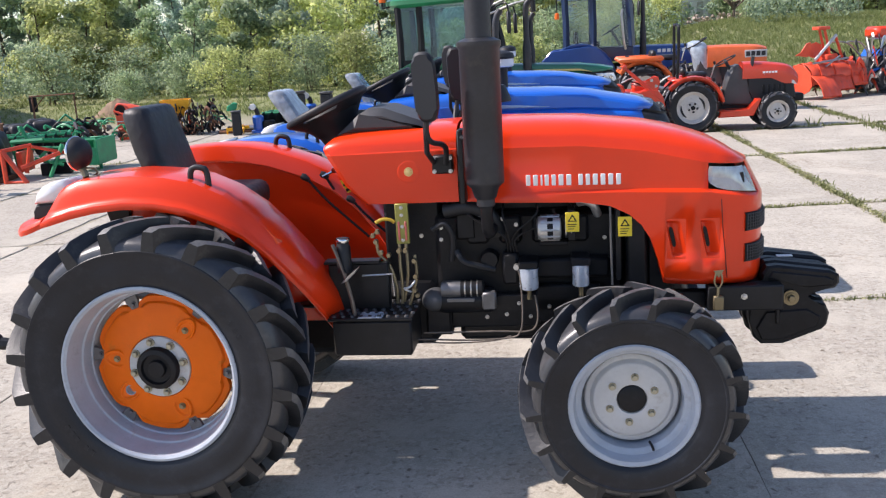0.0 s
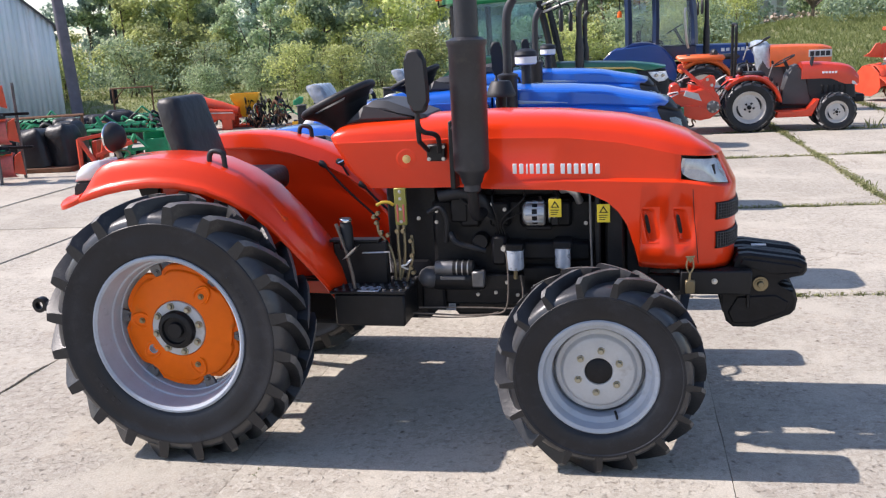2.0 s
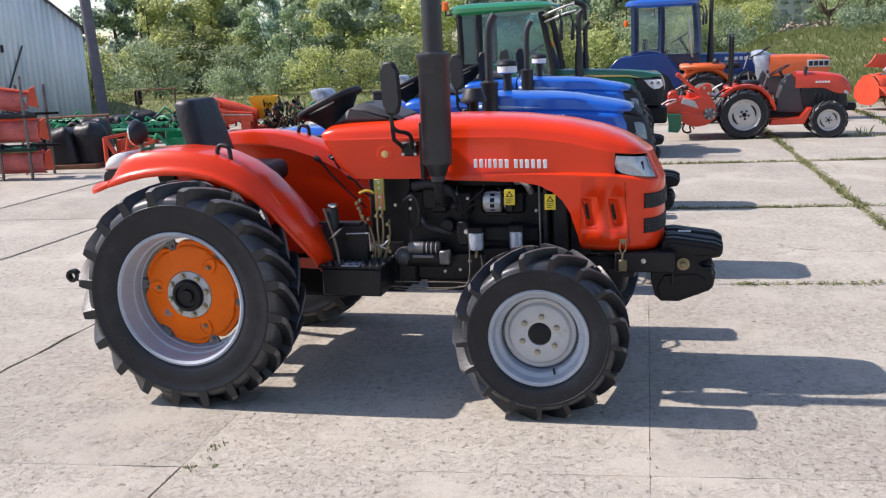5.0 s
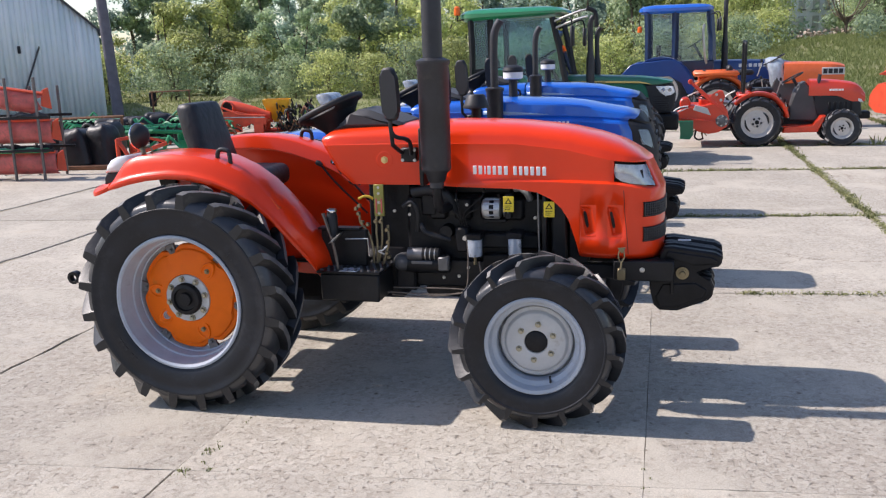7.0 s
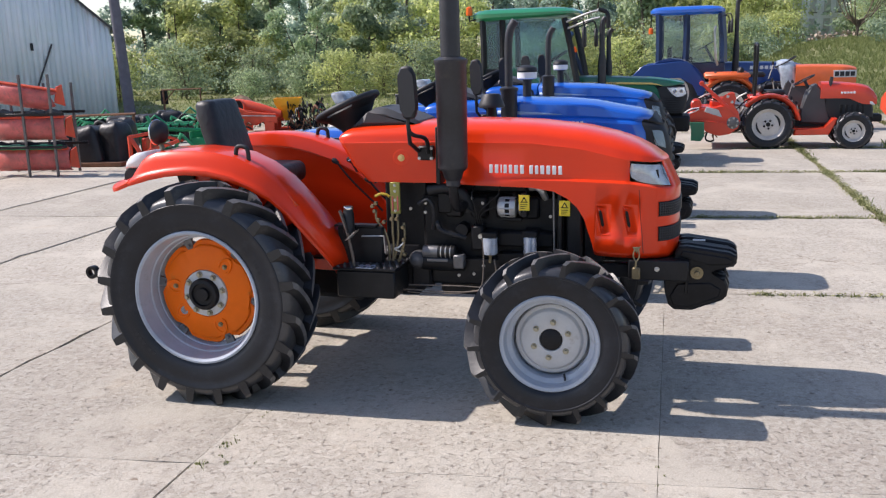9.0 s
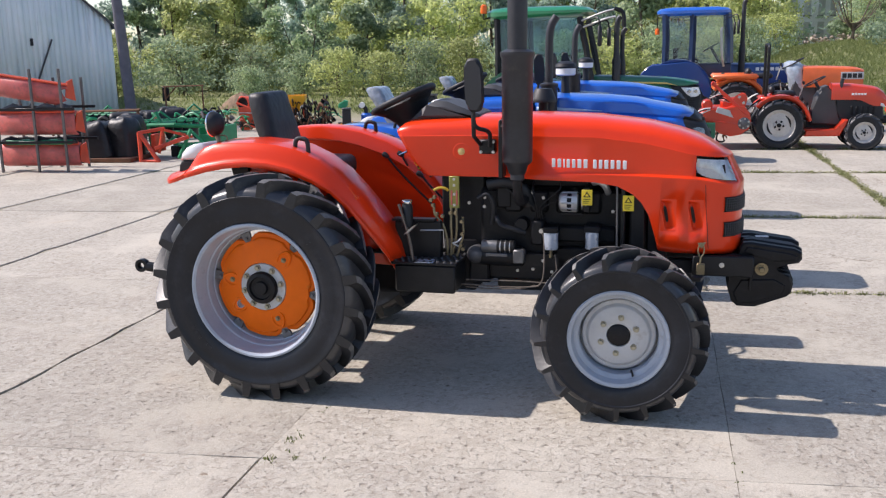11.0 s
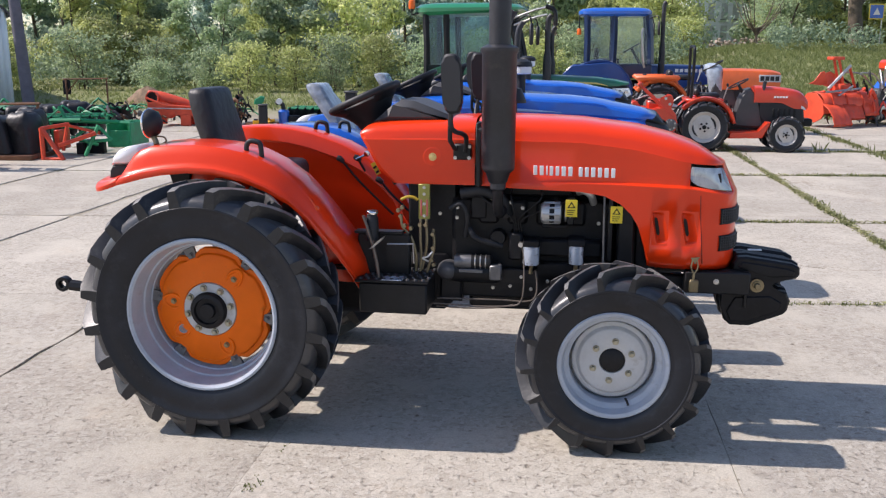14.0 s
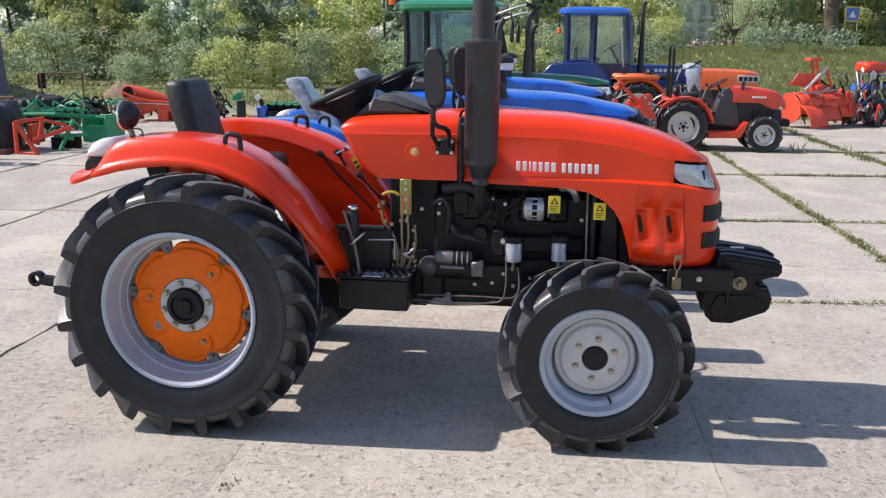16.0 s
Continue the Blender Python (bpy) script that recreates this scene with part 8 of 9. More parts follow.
        tube(bm, [a, Vector(a).lerp(Vector(b), 0.5), b], r, 6)
        part("stay", bm, paint, t)
    bm = bmesh.new()
    box(bm, (-0.10, -0.14, 0.70), (0.24, 0.18, 0.90), 0.03)
    part("gear_case", bm, SALMON, t)
    bm = bmesh.new()
    tube(bm, [(0.78, 0.0, 0.30), (0.80, 0.0, 0.62), (0.70, 0.0, 0.78)], 0.07, 8)
    part("drive_case", bm, SALMON, t)
    return t


def walking_tractor(m, label):
    t = root("walking_tractor", m, label, "farm machine")
    bm = bmesh.new()
    box(bm, (-0.35, -0.22, 0.45), (0.30, 0.22, 0.80), 0.05)
    box(bm, (-0.2, -0.15, 0.25), (0.5, 0.15, 0.5), 0.04)
    lathe(bm, [(0.0, -0.27), (0.16, -0.27), (0.18, -0.22), (0.18, 0.22)], 18, Matrix.Translation((0.15, 0, 0.6)))
    part("engine", bm, GREY_PLASTIC, t, "grey engine with a flywheel")
    bm = bmesh.new()
    box(bm, (-0.10, -0.24, 1.18), (0.42, 0.24, 1.42), 0.06)
    part("tank", bm, RED, t, "red fuel tank")
    bm = bmesh.new()
    prism(bm, [(-0.15, 0.80), (-0.05, 0.95), (0.6, 0.92), (0.62, 0.84)], -0.26, 0.26, 0.02)
    prism(bm, [(-0.3, 0.50), (0.1, 0.62), (0.7, 0.56), (0.6, 0.46)], -0.34, 0.34, 0.02)
    part("guard", bm, BLUE, t, "blue sheet guard")
    for s in (-1, 1):
        simple_wheel("wheel", t, pose(0.1, s * 0.36, 0.32, 0, 9, 0 if s < 0 else 180), 0.32, 0.10, 0.16, STEEL, lugs=14)
        bm = bmesh.new()
        tube(bm, bent([(-0.2, s * 0.14, 0.8), (-0.5, s * 0.22, 1.1), (-0.9, s * 0.3, 1.15)]), 0.018, 6)
        part("handlebar", bm, STEEL, t)
    rnd = random.Random(len(label) + int(100 * abs(m.translation.x)))
    for k in range(12):
        a = rnd.uniform(0, 6.28)
        bm = bmesh.new()
        x, z = -0.55 + 0.22 * math.cos(a), 0.26 + 0.20 * math.sin(a)
        y = -0.36 + 0.065 * k
        tube(bm, [(-0.55, y, 0.26), ((x - 0.55) / 2, y, (z + 0.26) / 2), (x, y + 0.05, z)], [0.03, 0.024, 0.012], 5)
        part("tine", bm, GREY_PLASTIC, t)
    for k in range(6):
        x0, z0 = rnd.uniform(-0.5, 0.3), rnd.uniform(0.5, 0.9)
        bm = bmesh.new()
        tube(bm, bent([(x0, -0.25, z0), (x0 + rnd.uniform(-0.2, 0.3), -0.34, z0 + rnd.uniform(-0.1, 0.3)), (x0 + rnd.uniform(-0.3, 0.5), -0.3, z0 + rnd.uniform(-0.3, 0.2))]), rnd.uniform(0.012, 0.03), 6)
        part("rod", bm, (GREY_PLASTIC, STEEL, CAST)[k % 3], t)
    bm = bmesh.new()
    prism(bm, [(-0.75, 0.42), (-0.70, 0.54), (-0.40, 0.56), (-0.32, 0.40), (-0.5, 0.50)], -0.40, 0.40, 0.006)
    part("tine_guard", bm, GREY_PLASTIC, t)
    bm = bmesh.new()
    for s in (-1, 1):
        tube(bm, [(0.2, s * 0.2, 0.75), (0.15, s * 0.25, 1.15)], 0.02, 6)
    part("tank_bracket", bm, BLACK, t)
    return t


def shed(m):
    """A gabled sheet-metal shed; its near right corner is the origin."""
    t = root("metal_shed", m, "pale green corrugated sheet-metal shed with a gable roof", "shed")
    rib, wide = 0.14, 14.0
    slope = 0.93
    bm = bmesh.new()
    low, high = [], []
    n = int(wide / rib)
    for k in range(n + 1):
        for dx, dy in ((0, 0), (0.03, -0.024), (0.075, -0.024), (0.105, 0)):
            x = -(k * rib + dx)
            low.append((x, dy, -0.1))
            high.append((x, dy, 2.56 + min(-x, wide + x) * slope if -x < wide else 2.56))
    sheet(bm, [low, high])
    thick(part("gable_wall", bm, SHEET, t, "ribbed pale green wall sheets"), 0.01, 1.0)
    bm = bmesh.new()
    low, high = [], []
    for k in range(86):
        for dy, dx in ((0, 0), (0.03, 0.024), (0.075, 0.024), (0.105, 0)):
            low.append((dx, 0.02 + k * rib + dy, -0.1))
            high.append((dx, 0.02 + k * rib + dy, 2.54))
    sheet(bm, [low, high])
    thick(part("side_wall", bm, SHEET, t), 0.01)
    bm = bmesh.new()
    h = wide / 2
    prism(bm, [(0.14, 2.56 - 0.14 * slope), (0.14, 2.64 - 0.14 * slope), (-h, 2.64 + h * slope), (-wide - 0.14, 2.64 - 0.14 * slope), (-wide - 0.14, 2.56 - 0.14 * slope), (-h, 2.56 + h * slope)], -0.10, 12.2)
    part("roof", bm, GREY_PLASTIC, t, "dark sheet roof with a dark barge edge")
    bm = bmesh.new()
    tube(bm, [(-2.45, -0.10, 0.0), (-2.03, -0.07, 1.05), (-1.58, -0.05, 2.15)], 0.028, 6)
    part("leaning_rod", bm, GREY_PLASTIC, t, "thin dark rod leaning on the wall")
    bm = bmesh.new()
    box(bm, (-2.14, -0.07, 1.98), (-2.06, -0.02, 2.18), 0.01)
    part("vent", bm, PLASTIC, t)
    return t


def leafy(bm, rnd, centre, size, count, leaf, flat=0.75):
    """Scatter small folded leaves through an uneven blob."""
    cx, cy, cz = centre
    for _ in range(count):
        while True:
            x, y, z = rnd.uniform(-1, 1), rnd.uniform(-1, 1), rnd.uniform(-1, 1)
            d = math.sqrt(x * x + y * y + z * z)
            if 0.45 < d < 1:
                break
        g = 1.0 + 0.35 * noise.noise((x * 1.7 + cx, y * 1.7 + cy, z * 1.7 + cz))
        px, py, pz = cx + x * size * g, cy + y * size * g, cz + z * size * flat * g
        facing = Vector((x / d + rnd.uniform(-0.7, 0.7), y / d + rnd.uniform(-0.7, 0.7), z / d + rnd.uniform(-0.5, 0.8)))
        u = facing.cross(Vector((rnd.uniform(-1, 1), rnd.uniform(-1, 1), rnd.uniform(-1, 1)))).normalized()
        w = facing.cross(u).normalized()
        s = leaf * rnd.uniform(0.6, 1.3)
        p = Vector((px, py, pz))
        bm.append((p - u * s, p - w * s * 0.45 + u * s * 0.1, p + u * s, p + w * s * 0.45 + u * s * 0.1))


def quads_mesh(name, quads):
    me = bpy.data.meshes.new(name)
    flat = [tuple(p) for q in quads for p in q]
    n = len(quads[0])
    me.from_pydata(flat, [], [tuple(range(i * n, i * n + n)) for i in range(len(quads))])
    return me


def tree(seed, height, spread, leaf_mat, leaf=0.09, count=2600, bare=0.12, stems=1):
    """A tapered trunk with limbs and a crown of leaf clumps; built at the origin."""
    rnd = random.Random(seed)
    t = new("tree" if height > 2.6 else "bush")
    bm = bmesh.new()
    tips = []
    for st in range(stems):
        lean = Vector((rnd.uniform(-0.2, 0.2), rnd.uniform(-0.2, 0.2), 0)) * (1.6 if stems > 1 else 0.6)
        top = Vector((lean.x * height * 0.8, lean.y * height * 0.8, height * 0.86))
        line_ = [Vector((lean.x * 0.3 * st, lean.y * 0.3 * st, -0.1)), top * 0.33 + Vector((rnd.uniform(-0.1, 0.1), 0, 0)), top * 0.66 + Vector((0, rnd.uniform(-0.1, 0.1), 0)), top]
        r0 = height * 0.016 / (1 if stems == 1 else 1.6)
        tube(bm, arc(line_, 3), [r0 * (1 - 0.085 * k) for k in range(10)], 7)
        for k in range(9):
            f = bare + (0.95 - bare) * (k + 0.5) / 9
            base = top * f
            a = rnd.uniform(0, 6.283)
            reach = spread * (1.0 - 0.55 * abs(f - 0.45) * 1.6) * rnd.uniform(0.55, 1.0)
            tip = base + Vector((math.cos(a) * reach, math.sin(a) * reach, rnd.uniform(0.05, 0.35) * reach + 0.1))
            tube(bm, [base, base.lerp(tip, 0.5) + Vector((0, 0, 0.06)), tip], [r0 * 0.4, r0 * 0.28, r0 * 0.1], 5)
            tips += [tip, base.lerp(tip, 0.55)]
        tips.append(top)
    part("trunk", bm, BARK, t)
    quads = []
    for p in tips:
        leafy(quads, rnd, p, spread * rnd.uniform(0.22, 0.46), count // len(tips), leaf)
    me = quads_mesh("crown", quads)
    me.materials.append(leaf_mat)
    crown = new("crown", me)
    crown.parent = t
    return t


def plant_trees():
    rnd = random.Random(21)
    kinds = [tree(1, 5.6, 1.7, LEAF_B, 0.115, 7000, 0.03), tree(2, 6.2, 1.5, LEAF_C, 0.105, 7000, 0.03), tree(3, 4.9, 1.8, LEAF_A, 0.115, 7000, 0.03), tree(4, 5.4, 1.6, LEAF_B, 0.105, 7000, 0.03, stems=2), tree(6, 4.4, 1.7, LEAF_A, 0.10, 7000, 0.03, stems=3), tree(8, 5.4, 1.8, LEAF_D, 0.11, 7000, 0.03)]
    bushes = [tree(11, 2.0, 1.15, LEAF_A, 0.06, 3200, 0.05, 4), tree(12, 1.6, 1.0, LEAF_B, 0.055, 2800, 0.05, 4), tree(13, 2.4, 1.2, LEAF_B, 0.06, 3200, 0.05, 4)]
    names = {0: "leafy mid-green tree at the edge of the yard", 1: "tall grey-green tree with a narrow crown", 2: "yellow-green young tree in full leaf", 3: "two-stemmed mid-green tree behind the yard", 5: "dense deep green tree beside the road", 4: "several-stemmed yellow-green tree in full leaf"}
    used = set()

    def put(kind, label, x, y, s, group):
        m = Matrix.Translation((x, y, ground_z(x, y) - 0.05)) @ Matrix.Rotation(rnd.uniform(0, 6.28), 4, "Z")
        if kind not in used:
            used.add(kind)
            ob = kind
            ob.matrix_basis = m
        else:
            ob = copy_thing(kind, m)
        ob.scale = (s, s, s * rnd.uniform(0.92, 1.1))
        tagged(ob, label, "tree" if "tree" in ob.name else "bush", group)

    x = -46.0
    while x < 46:
        for row, (y0, s0) in enumerate(((40, 0.95), (45, 1.12), (51, 1.3))):
            if x > 9 and row == 0:
                continue
            k = rnd.randrange(5) if x < 2 else rnd.choice((2, 4, 2, 0, 4, 1)) if x < 11 else rnd.choice((5, 5, 3, 5, 2))
            px = x + rnd.uniform(-1, 1) + row * 0.9
            py = y0 + rnd.uniform(-1.5, 1.5) + (5 if x > 8 else 0)
            s = s0 * rnd.uniform(0.85, 1.12) * (0.80 if -16 < px < -11 else 1.0) * (1.05 if x > 8 else 1)
            if -0.62 < (px - 0.8) / (py + 0.9) < -0.522:
                s *= 0.55
            if 11.6 < px < 15.6:
                continue
            put(kinds[k], names[k], px, py, s, "tree belt behind the yard")
        x += 2.7
    for x, y, k, s in ((-8.6, 33.5, 0, 1.0), (-7.0, 34.2, 0, 0.95), (-5.6, 35, 2, 0.9), (-10.5, 35, 1, 1.0), (-13, 36, 2, 1.0), (-15.5, 35, 2, 1.1), (-18, 34, 0, 1.1), (-4.0, 36, 0, 1.1), (-2.0, 35.5, 2, 1.05), (0.2, 36.5, 0, 1.2), (2.2, 36, 0, 1.15), (4.2, 37, 2, 1.1), (6.0, 38, 0, 1.0), (7.6, 39.5, 1, 1.1), (7.2, 42, 0, 1.1), (9.3, 42.5, 0, 0.95), (10.1, 44.5, 1, 0.9), (14.6, 47, 2, 1.0), (-22, 36, 0, 1.2), (-26, 36, 2, 1.2), (18.6, 55, 2, 1.5), (26.5, 50, 1, 1.6), (17.2, 54, 2, 1.3), (-20, 35, 2, 1.0), (1.2, 38.5, 2, 1.3), (-12.0, 33, 1, 0.8)):
        put(bushes[k], ("round yellow-green bush in the grass", "low mid-green bush in the grass", "upright mid-green bush in the grass")[k], x, y, s, "bushes at the yard's edge")
    for o in kinds + bushes:
        if o not in used:
            put(o, "leafy green tree at the edge of the yard", -40, 52, 1, "tree belt behind the yard")
    # far woods that close the gaps
    quads = []
    for k in range(230):
        px = -75 + 150 * k / 229
        for z in (0.8, 2.2) if -38 < px < -31 else (0.8, 2.4, 4.2, 6.0):
            leafy(quads, rnd, (px + rnd.uniform(-0.5, 0.5), 60 + rnd.uniform(-1.5, 3), z + rnd.uniform(-0.4, 0.4) + (1.2 if px > 10 else 0)), 1.25, 46, 0.20)
    low = []
    for k in range(260):
        px = -60 + 76 * k / 259
        if 8.6 < px < 11.6:
            continue
        leafy(low, rnd, (px + rnd.uniform(-0.4, 0.4), 38 + rnd.uniform(-1.2, 1.2), 0.35 + rnd.uniform(0, 0.5) + max(0, ground_z(px, 38))), 0.62, 90, 0.085)
    me = quads_mesh("undergrowth", low)
    me.materials.append(LEAF_D)
    tagged(new("undergrowth", me), "dense low undergrowth below the trees", "undergrowth", kind="stuff")
    me = quads_mesh("far_woods", quads)
    me.materials.append(LEAF_C)
    tagged(new("far_woods", me), "dense green woods beyond the tree belt", "woods", kind="stuff")


def blades(name, spots, material, label, high, seed):
    """Grass: thin bent blades at (x, y, z, size)."""
    rnd = random.Random(seed)
    tris = []
    for x, y, z, s in spots:
        for _ in range(4):
            a = rnd.uniform(0, 6.283)
            h = high * s * rnd.uniform(0.5, 1.2)
            w = h * 0.05 + 0.003
            dx, dy = math.cos(a), math.sin(a)
            bx, by = x + rnd.uniform(-0.05, 0.05) * s, y + rnd.uniform(-0.05, 0.05) * s
            lean = h * rnd.uniform(0.1, 0.7)
            p, q = Vector((bx - dy * w, by + dx * w, z)), Vector((bx + dy * w, by - dx * w, z))
            mid = Vector((bx + dx * lean * 0.4, by + dy * lean * 0.4, z + h * 0.65))
            tip = Vector((bx + dx * lean, by + dy * lean, z + h))
            tris.append((p, q, mid + Vector((dy * w * 0.6, -dx * w * 0.6, 0)), tip, mid - Vector((dy * w * 0.6, -dx * w * 0.6, 0))))
    me = quads_mesh(name, tris)
    me.materials.append(material)
    return tagged(new(name, me), label, "grass", kind="stuff")


def grow_grass():
    rnd = random.Random(31)
    spots = []
    for _ in range(16000):
        y = 20.4 + 24 * rnd.random() ** 1.4
        x = rnd.uniform(-26, 30)
        if -11 < x < 6.4 and y < 23.5:
            continue
        if x > 6 and y < 21.3 + 0.3 * noise.noise((x, 0, 0)):
            continue
        spots.append((x, y, ground_z(x, y) - 0.02, rnd.uniform(0.6, 1.3) * (1 + 0.5 * noise.noise((x * 0.3, y * 0.3, 5.0)))))
    for _ in range(16000):
        x, y = rnd.uniform(5.5, 26), 21.5 + 20 * rnd.random()
        spots.append((x, y, ground_z(x, y) - 0.02, rnd.uniform(0.8, 1.5)))
    blades("meadow_grass", spots, GRASS, "tall dry-tipped meadow grass behind the yard", 0.15, 3)
    spots = []

    def along(ax, ay, bx, by, count, wide, size, z=-0.012):
        for _ in range(count):
            s = rnd.random()
            if noise.noise((ax + s * 9, ay + s * 7, 1.0)) < -0.12:
                continue
            spots.append((ax + (bx - ax) * s + rnd.gauss(0, wide), ay + (by - ay) * s + rnd.gauss(0, wide), z, size * rnd.uniform(0.5, 1.3)))

    for c in (3.09, 5.37):
        along(c + SHEAR * 3.2, 5.6, c + SHEAR * 17.5, 19.9, 1100, 0.03, 0.8)
    along(3.09 + SHEAR * 11.5, 13.9, 3.09 + SHEAR * 12.6, 15.0, 24, 0.05, 1.5)
    along(1.9, 5.30, 5.5, 5.30, 420, 0.014, 0.5)
    along(1.6, 8.20, 8.5, 8.20, 800, 0.02, 0.65)
    along(1.8, 11.55, 9.5, 11.55, 900, 0.025, 0.8)
    along(3.0, 14.40, 11, 14.40, 700, 0.03, 0.9)
    along(1.07 + SHEAR * 8.5, 10.9, 1.07 + SHEAR * 10.5, 13.2, 70, 0.04, 1.6)
    along(-14, 20.2, 9, 20.2, 240, 0.10, 1.2)
    along(-9, 14.4, -3, 14.4, 70, 0.04, 0.9)
    along(-6, 11.55, -2, 11.55, 40, 0.03, 0.5)
    along(-0.84, 2.38, -0.76, 2.46, 26, 0.020, 0.26, -0.002)
    along(-0.76, 2.44, -0.56, 2.46, 12, 0.010, 0.22, -0.002)
    along(-0.785, 2.60, -0.765, 2.70, 22, 0.014, 0.30, -0.002)
    along(-0.74, 2.90, -0.71, 3.05, 6, 0.008, 0.2, -0.002)
    along(1.07, 2.3, 1.10, 2.6, 8, 0.008, 0.2, -0.002)
    along(6.2, 13.0, 6.9, 19.0, 160, 0.05, 1.6)
    for px, py in ((6.45, 14.72), (5.62, 14.35), (7.6, 14.5)):
        along(px - 0.03, py, px + 0.03, py, 4, 0.02, 4.5)
    quads = []

    def mat(ax, ay, bx, by, count, wide):
        """Creeping weeds: small leaves close to the ground along a joint."""
        for _ in range(count):
            s = rnd.random()
            thick = 0.55 + 0.9 * noise.noise((ax + s * 11, ay + s * 13, 7.0))
            if rnd.random() > thick + 0.25:
                continue
            x, y = ax + (bx - ax) * s + rnd.gauss(0, wide * (0.5 + thick)), ay + (by - ay) * s + rnd.gauss(0, wide * (0.5 + thick))
            at = Vector((x, y, rnd.uniform(-0.01, 0.022)))
            a, r = rnd.uniform(0, 6.283), rnd.uniform(0.008, 0.017)
            u = Vector((math.cos(a), math.sin(a), rnd.uniform(-0.4, 0.4))) * r
            v = Vector((-math.sin(a), math.cos(a), rnd.uniform(-0.2, 0.9))) * r * 0.7
            quads.append((at - u, at - v * 0.8, at + u, at + v))

    for c in (3.09, 5.37):
        mat(c + SHEAR * 2.9, 5.3, c + SHEAR * 17.5, 19.9, 9000, 0.030)
    for y, x0, x1, count in ((5.30, 1.9, 5.5, 700), (8.20, 1.8, 8.5, 2400), (11.55, 2.2, 9.5, 3000), (14.40, 3.0, 11, 2600)):
        mat(x0, y, x1, y, count, 0.018)
    mat(-9, 14.4, -3, 14.4, 900, 0.03)
    mat(-6, 17.3, 4, 17.3, 1200, 0.04)
    me = quads_mesh("joint_moss", quads)
    me.materials.append(MOSS)
    tagged(new("joint_moss", me), "olive moss and creeping weeds along the slab joints", "moss", kind="stuff")
    blades("joint_weeds", spots, WEED, "small weeds growing in the slab joints", 0.05, 4)


def planter(m):
    t = root("planter", m, "small green planter unit on a yellow frame", "farm implement")
    for a, b, r, paint, name in (((-0.30, 0.0, 0.10), (0.45, 0.05, 0.14), 0.04, YELLOW, "beam"), ((-0.20, 0.2, 0.10), (0.30, -0.15, 0.12), 0.035, YELLOW, "beam"), ((-0.05, 0, 0.0), (-0.05, 0, 0.55), 0.035, BRIGHT_GREEN, "stem"), ((0.25, 0, 0.0), (0.25, 0, 0.2), 0.03, YELLOW, "foot"), ((-0.28, 0.1, 0.0), (-0.28, 0.1, 0.14), 0.03, YELLOW, "foot")):
        bm = bmesh.new()
        tube(bm, [a, Vector(a).lerp(Vector(b), 0.5), b], r, 6)
        part(name, bm, paint, t)
    bm = bmesh.new()
    prism(bm, [(-0.22, 0.52), (-0.20, 0.62), (0.0, 0.70), (0.14, 0.68), (0.10, 0.56), (-0.02, 0.50)], -0.12, 0.12, 0.02)
    part("seed_head", bm, BRIGHT_GREEN, t, "bright green cast head")
    return t


def pump(m, body, label, tall=0.36):
    t = root("engine_pump", m, label, "farm machine")
    bm = bmesh.new()
    rows = []
    for z, r in ((0.0, 0.16), (0.05, 0.16), (0.07, 0.11), (tall - 0.04, 0.12), (tall, 0.08)):
        rows.append([(r * math.cos(a), r * math.sin(a), z) for a in [2 * math.pi * k / 16 for k in range(16)]])
    g = sheet(bm, rows, close=True)
    bm.faces.new(g[0])
    bm.faces.new(g[-1])
    part("body", bm, body, t)
    bm = bmesh.new()
    tube(bm, bent([(0.0, 0, tall), (-0.02, 0, tall + 0.10), (-0.10, 0, tall + 0.16), (-0.16, 0, tall + 0.12)]), 0.045, 10)
    part("elbow", bm, PLASTIC, t)
    bm = bmesh.new()
    lathe(bm, [(0.0, -0.05), (0.06, -0.05), (0.065, 0.0), (0.055, 0.05), (0, 0.05)], 14, Matrix.Translation((-0.08, -0.03, tall + 0.17)))
    part("cap", bm, WHITE, t)
    bm = bmesh.new()
    box(bm, (0.10, -0.1, 0.02), (0.34, 0.1, 0.24), 0.03)
    part("motor", bm, CAST, t)
    return t


def battery_crate(m, label):
    t = root("crate", m, label, "crate")
    bm = bmesh.new()
    box(bm, (-0.085, -0.12, 0.0), (0.085, 0.12, 0.46), 0.015)
    part("body", bm, PLASTIC, t)
    bm = bmesh.new()
    box(bm, (-0.095, -0.13, 0.46), (0.095, 0.13, 0.49), 0.008)
    part("lid", bm, GREY_PLASTIC, t)
    return t


def pipe_bundle(m):
    t = root("pipe_bundle", m, "bundle of rusty pipes lying on the slabs", "steel pipes")
    rnd = random.Random(4)
    for k in range(9):
        bm = bmesh.new()
        y, z = -0.14 + 0.07 * (k % 5), 0.035 + 0.07 * (k // 5)
        tube(bm, [(-0.8 + rnd.uniform(-0.2, 0.2), y, z), (0, y, z), (0.8 + rnd.uniform(-0.2, 0.2), y + rnd.uniform(-0.05, 0.05), z)], 0.034, 8)
        part("pipe", bm, (RUST, GREY_PLASTIC, STEEL)[k % 3], t)
    return t


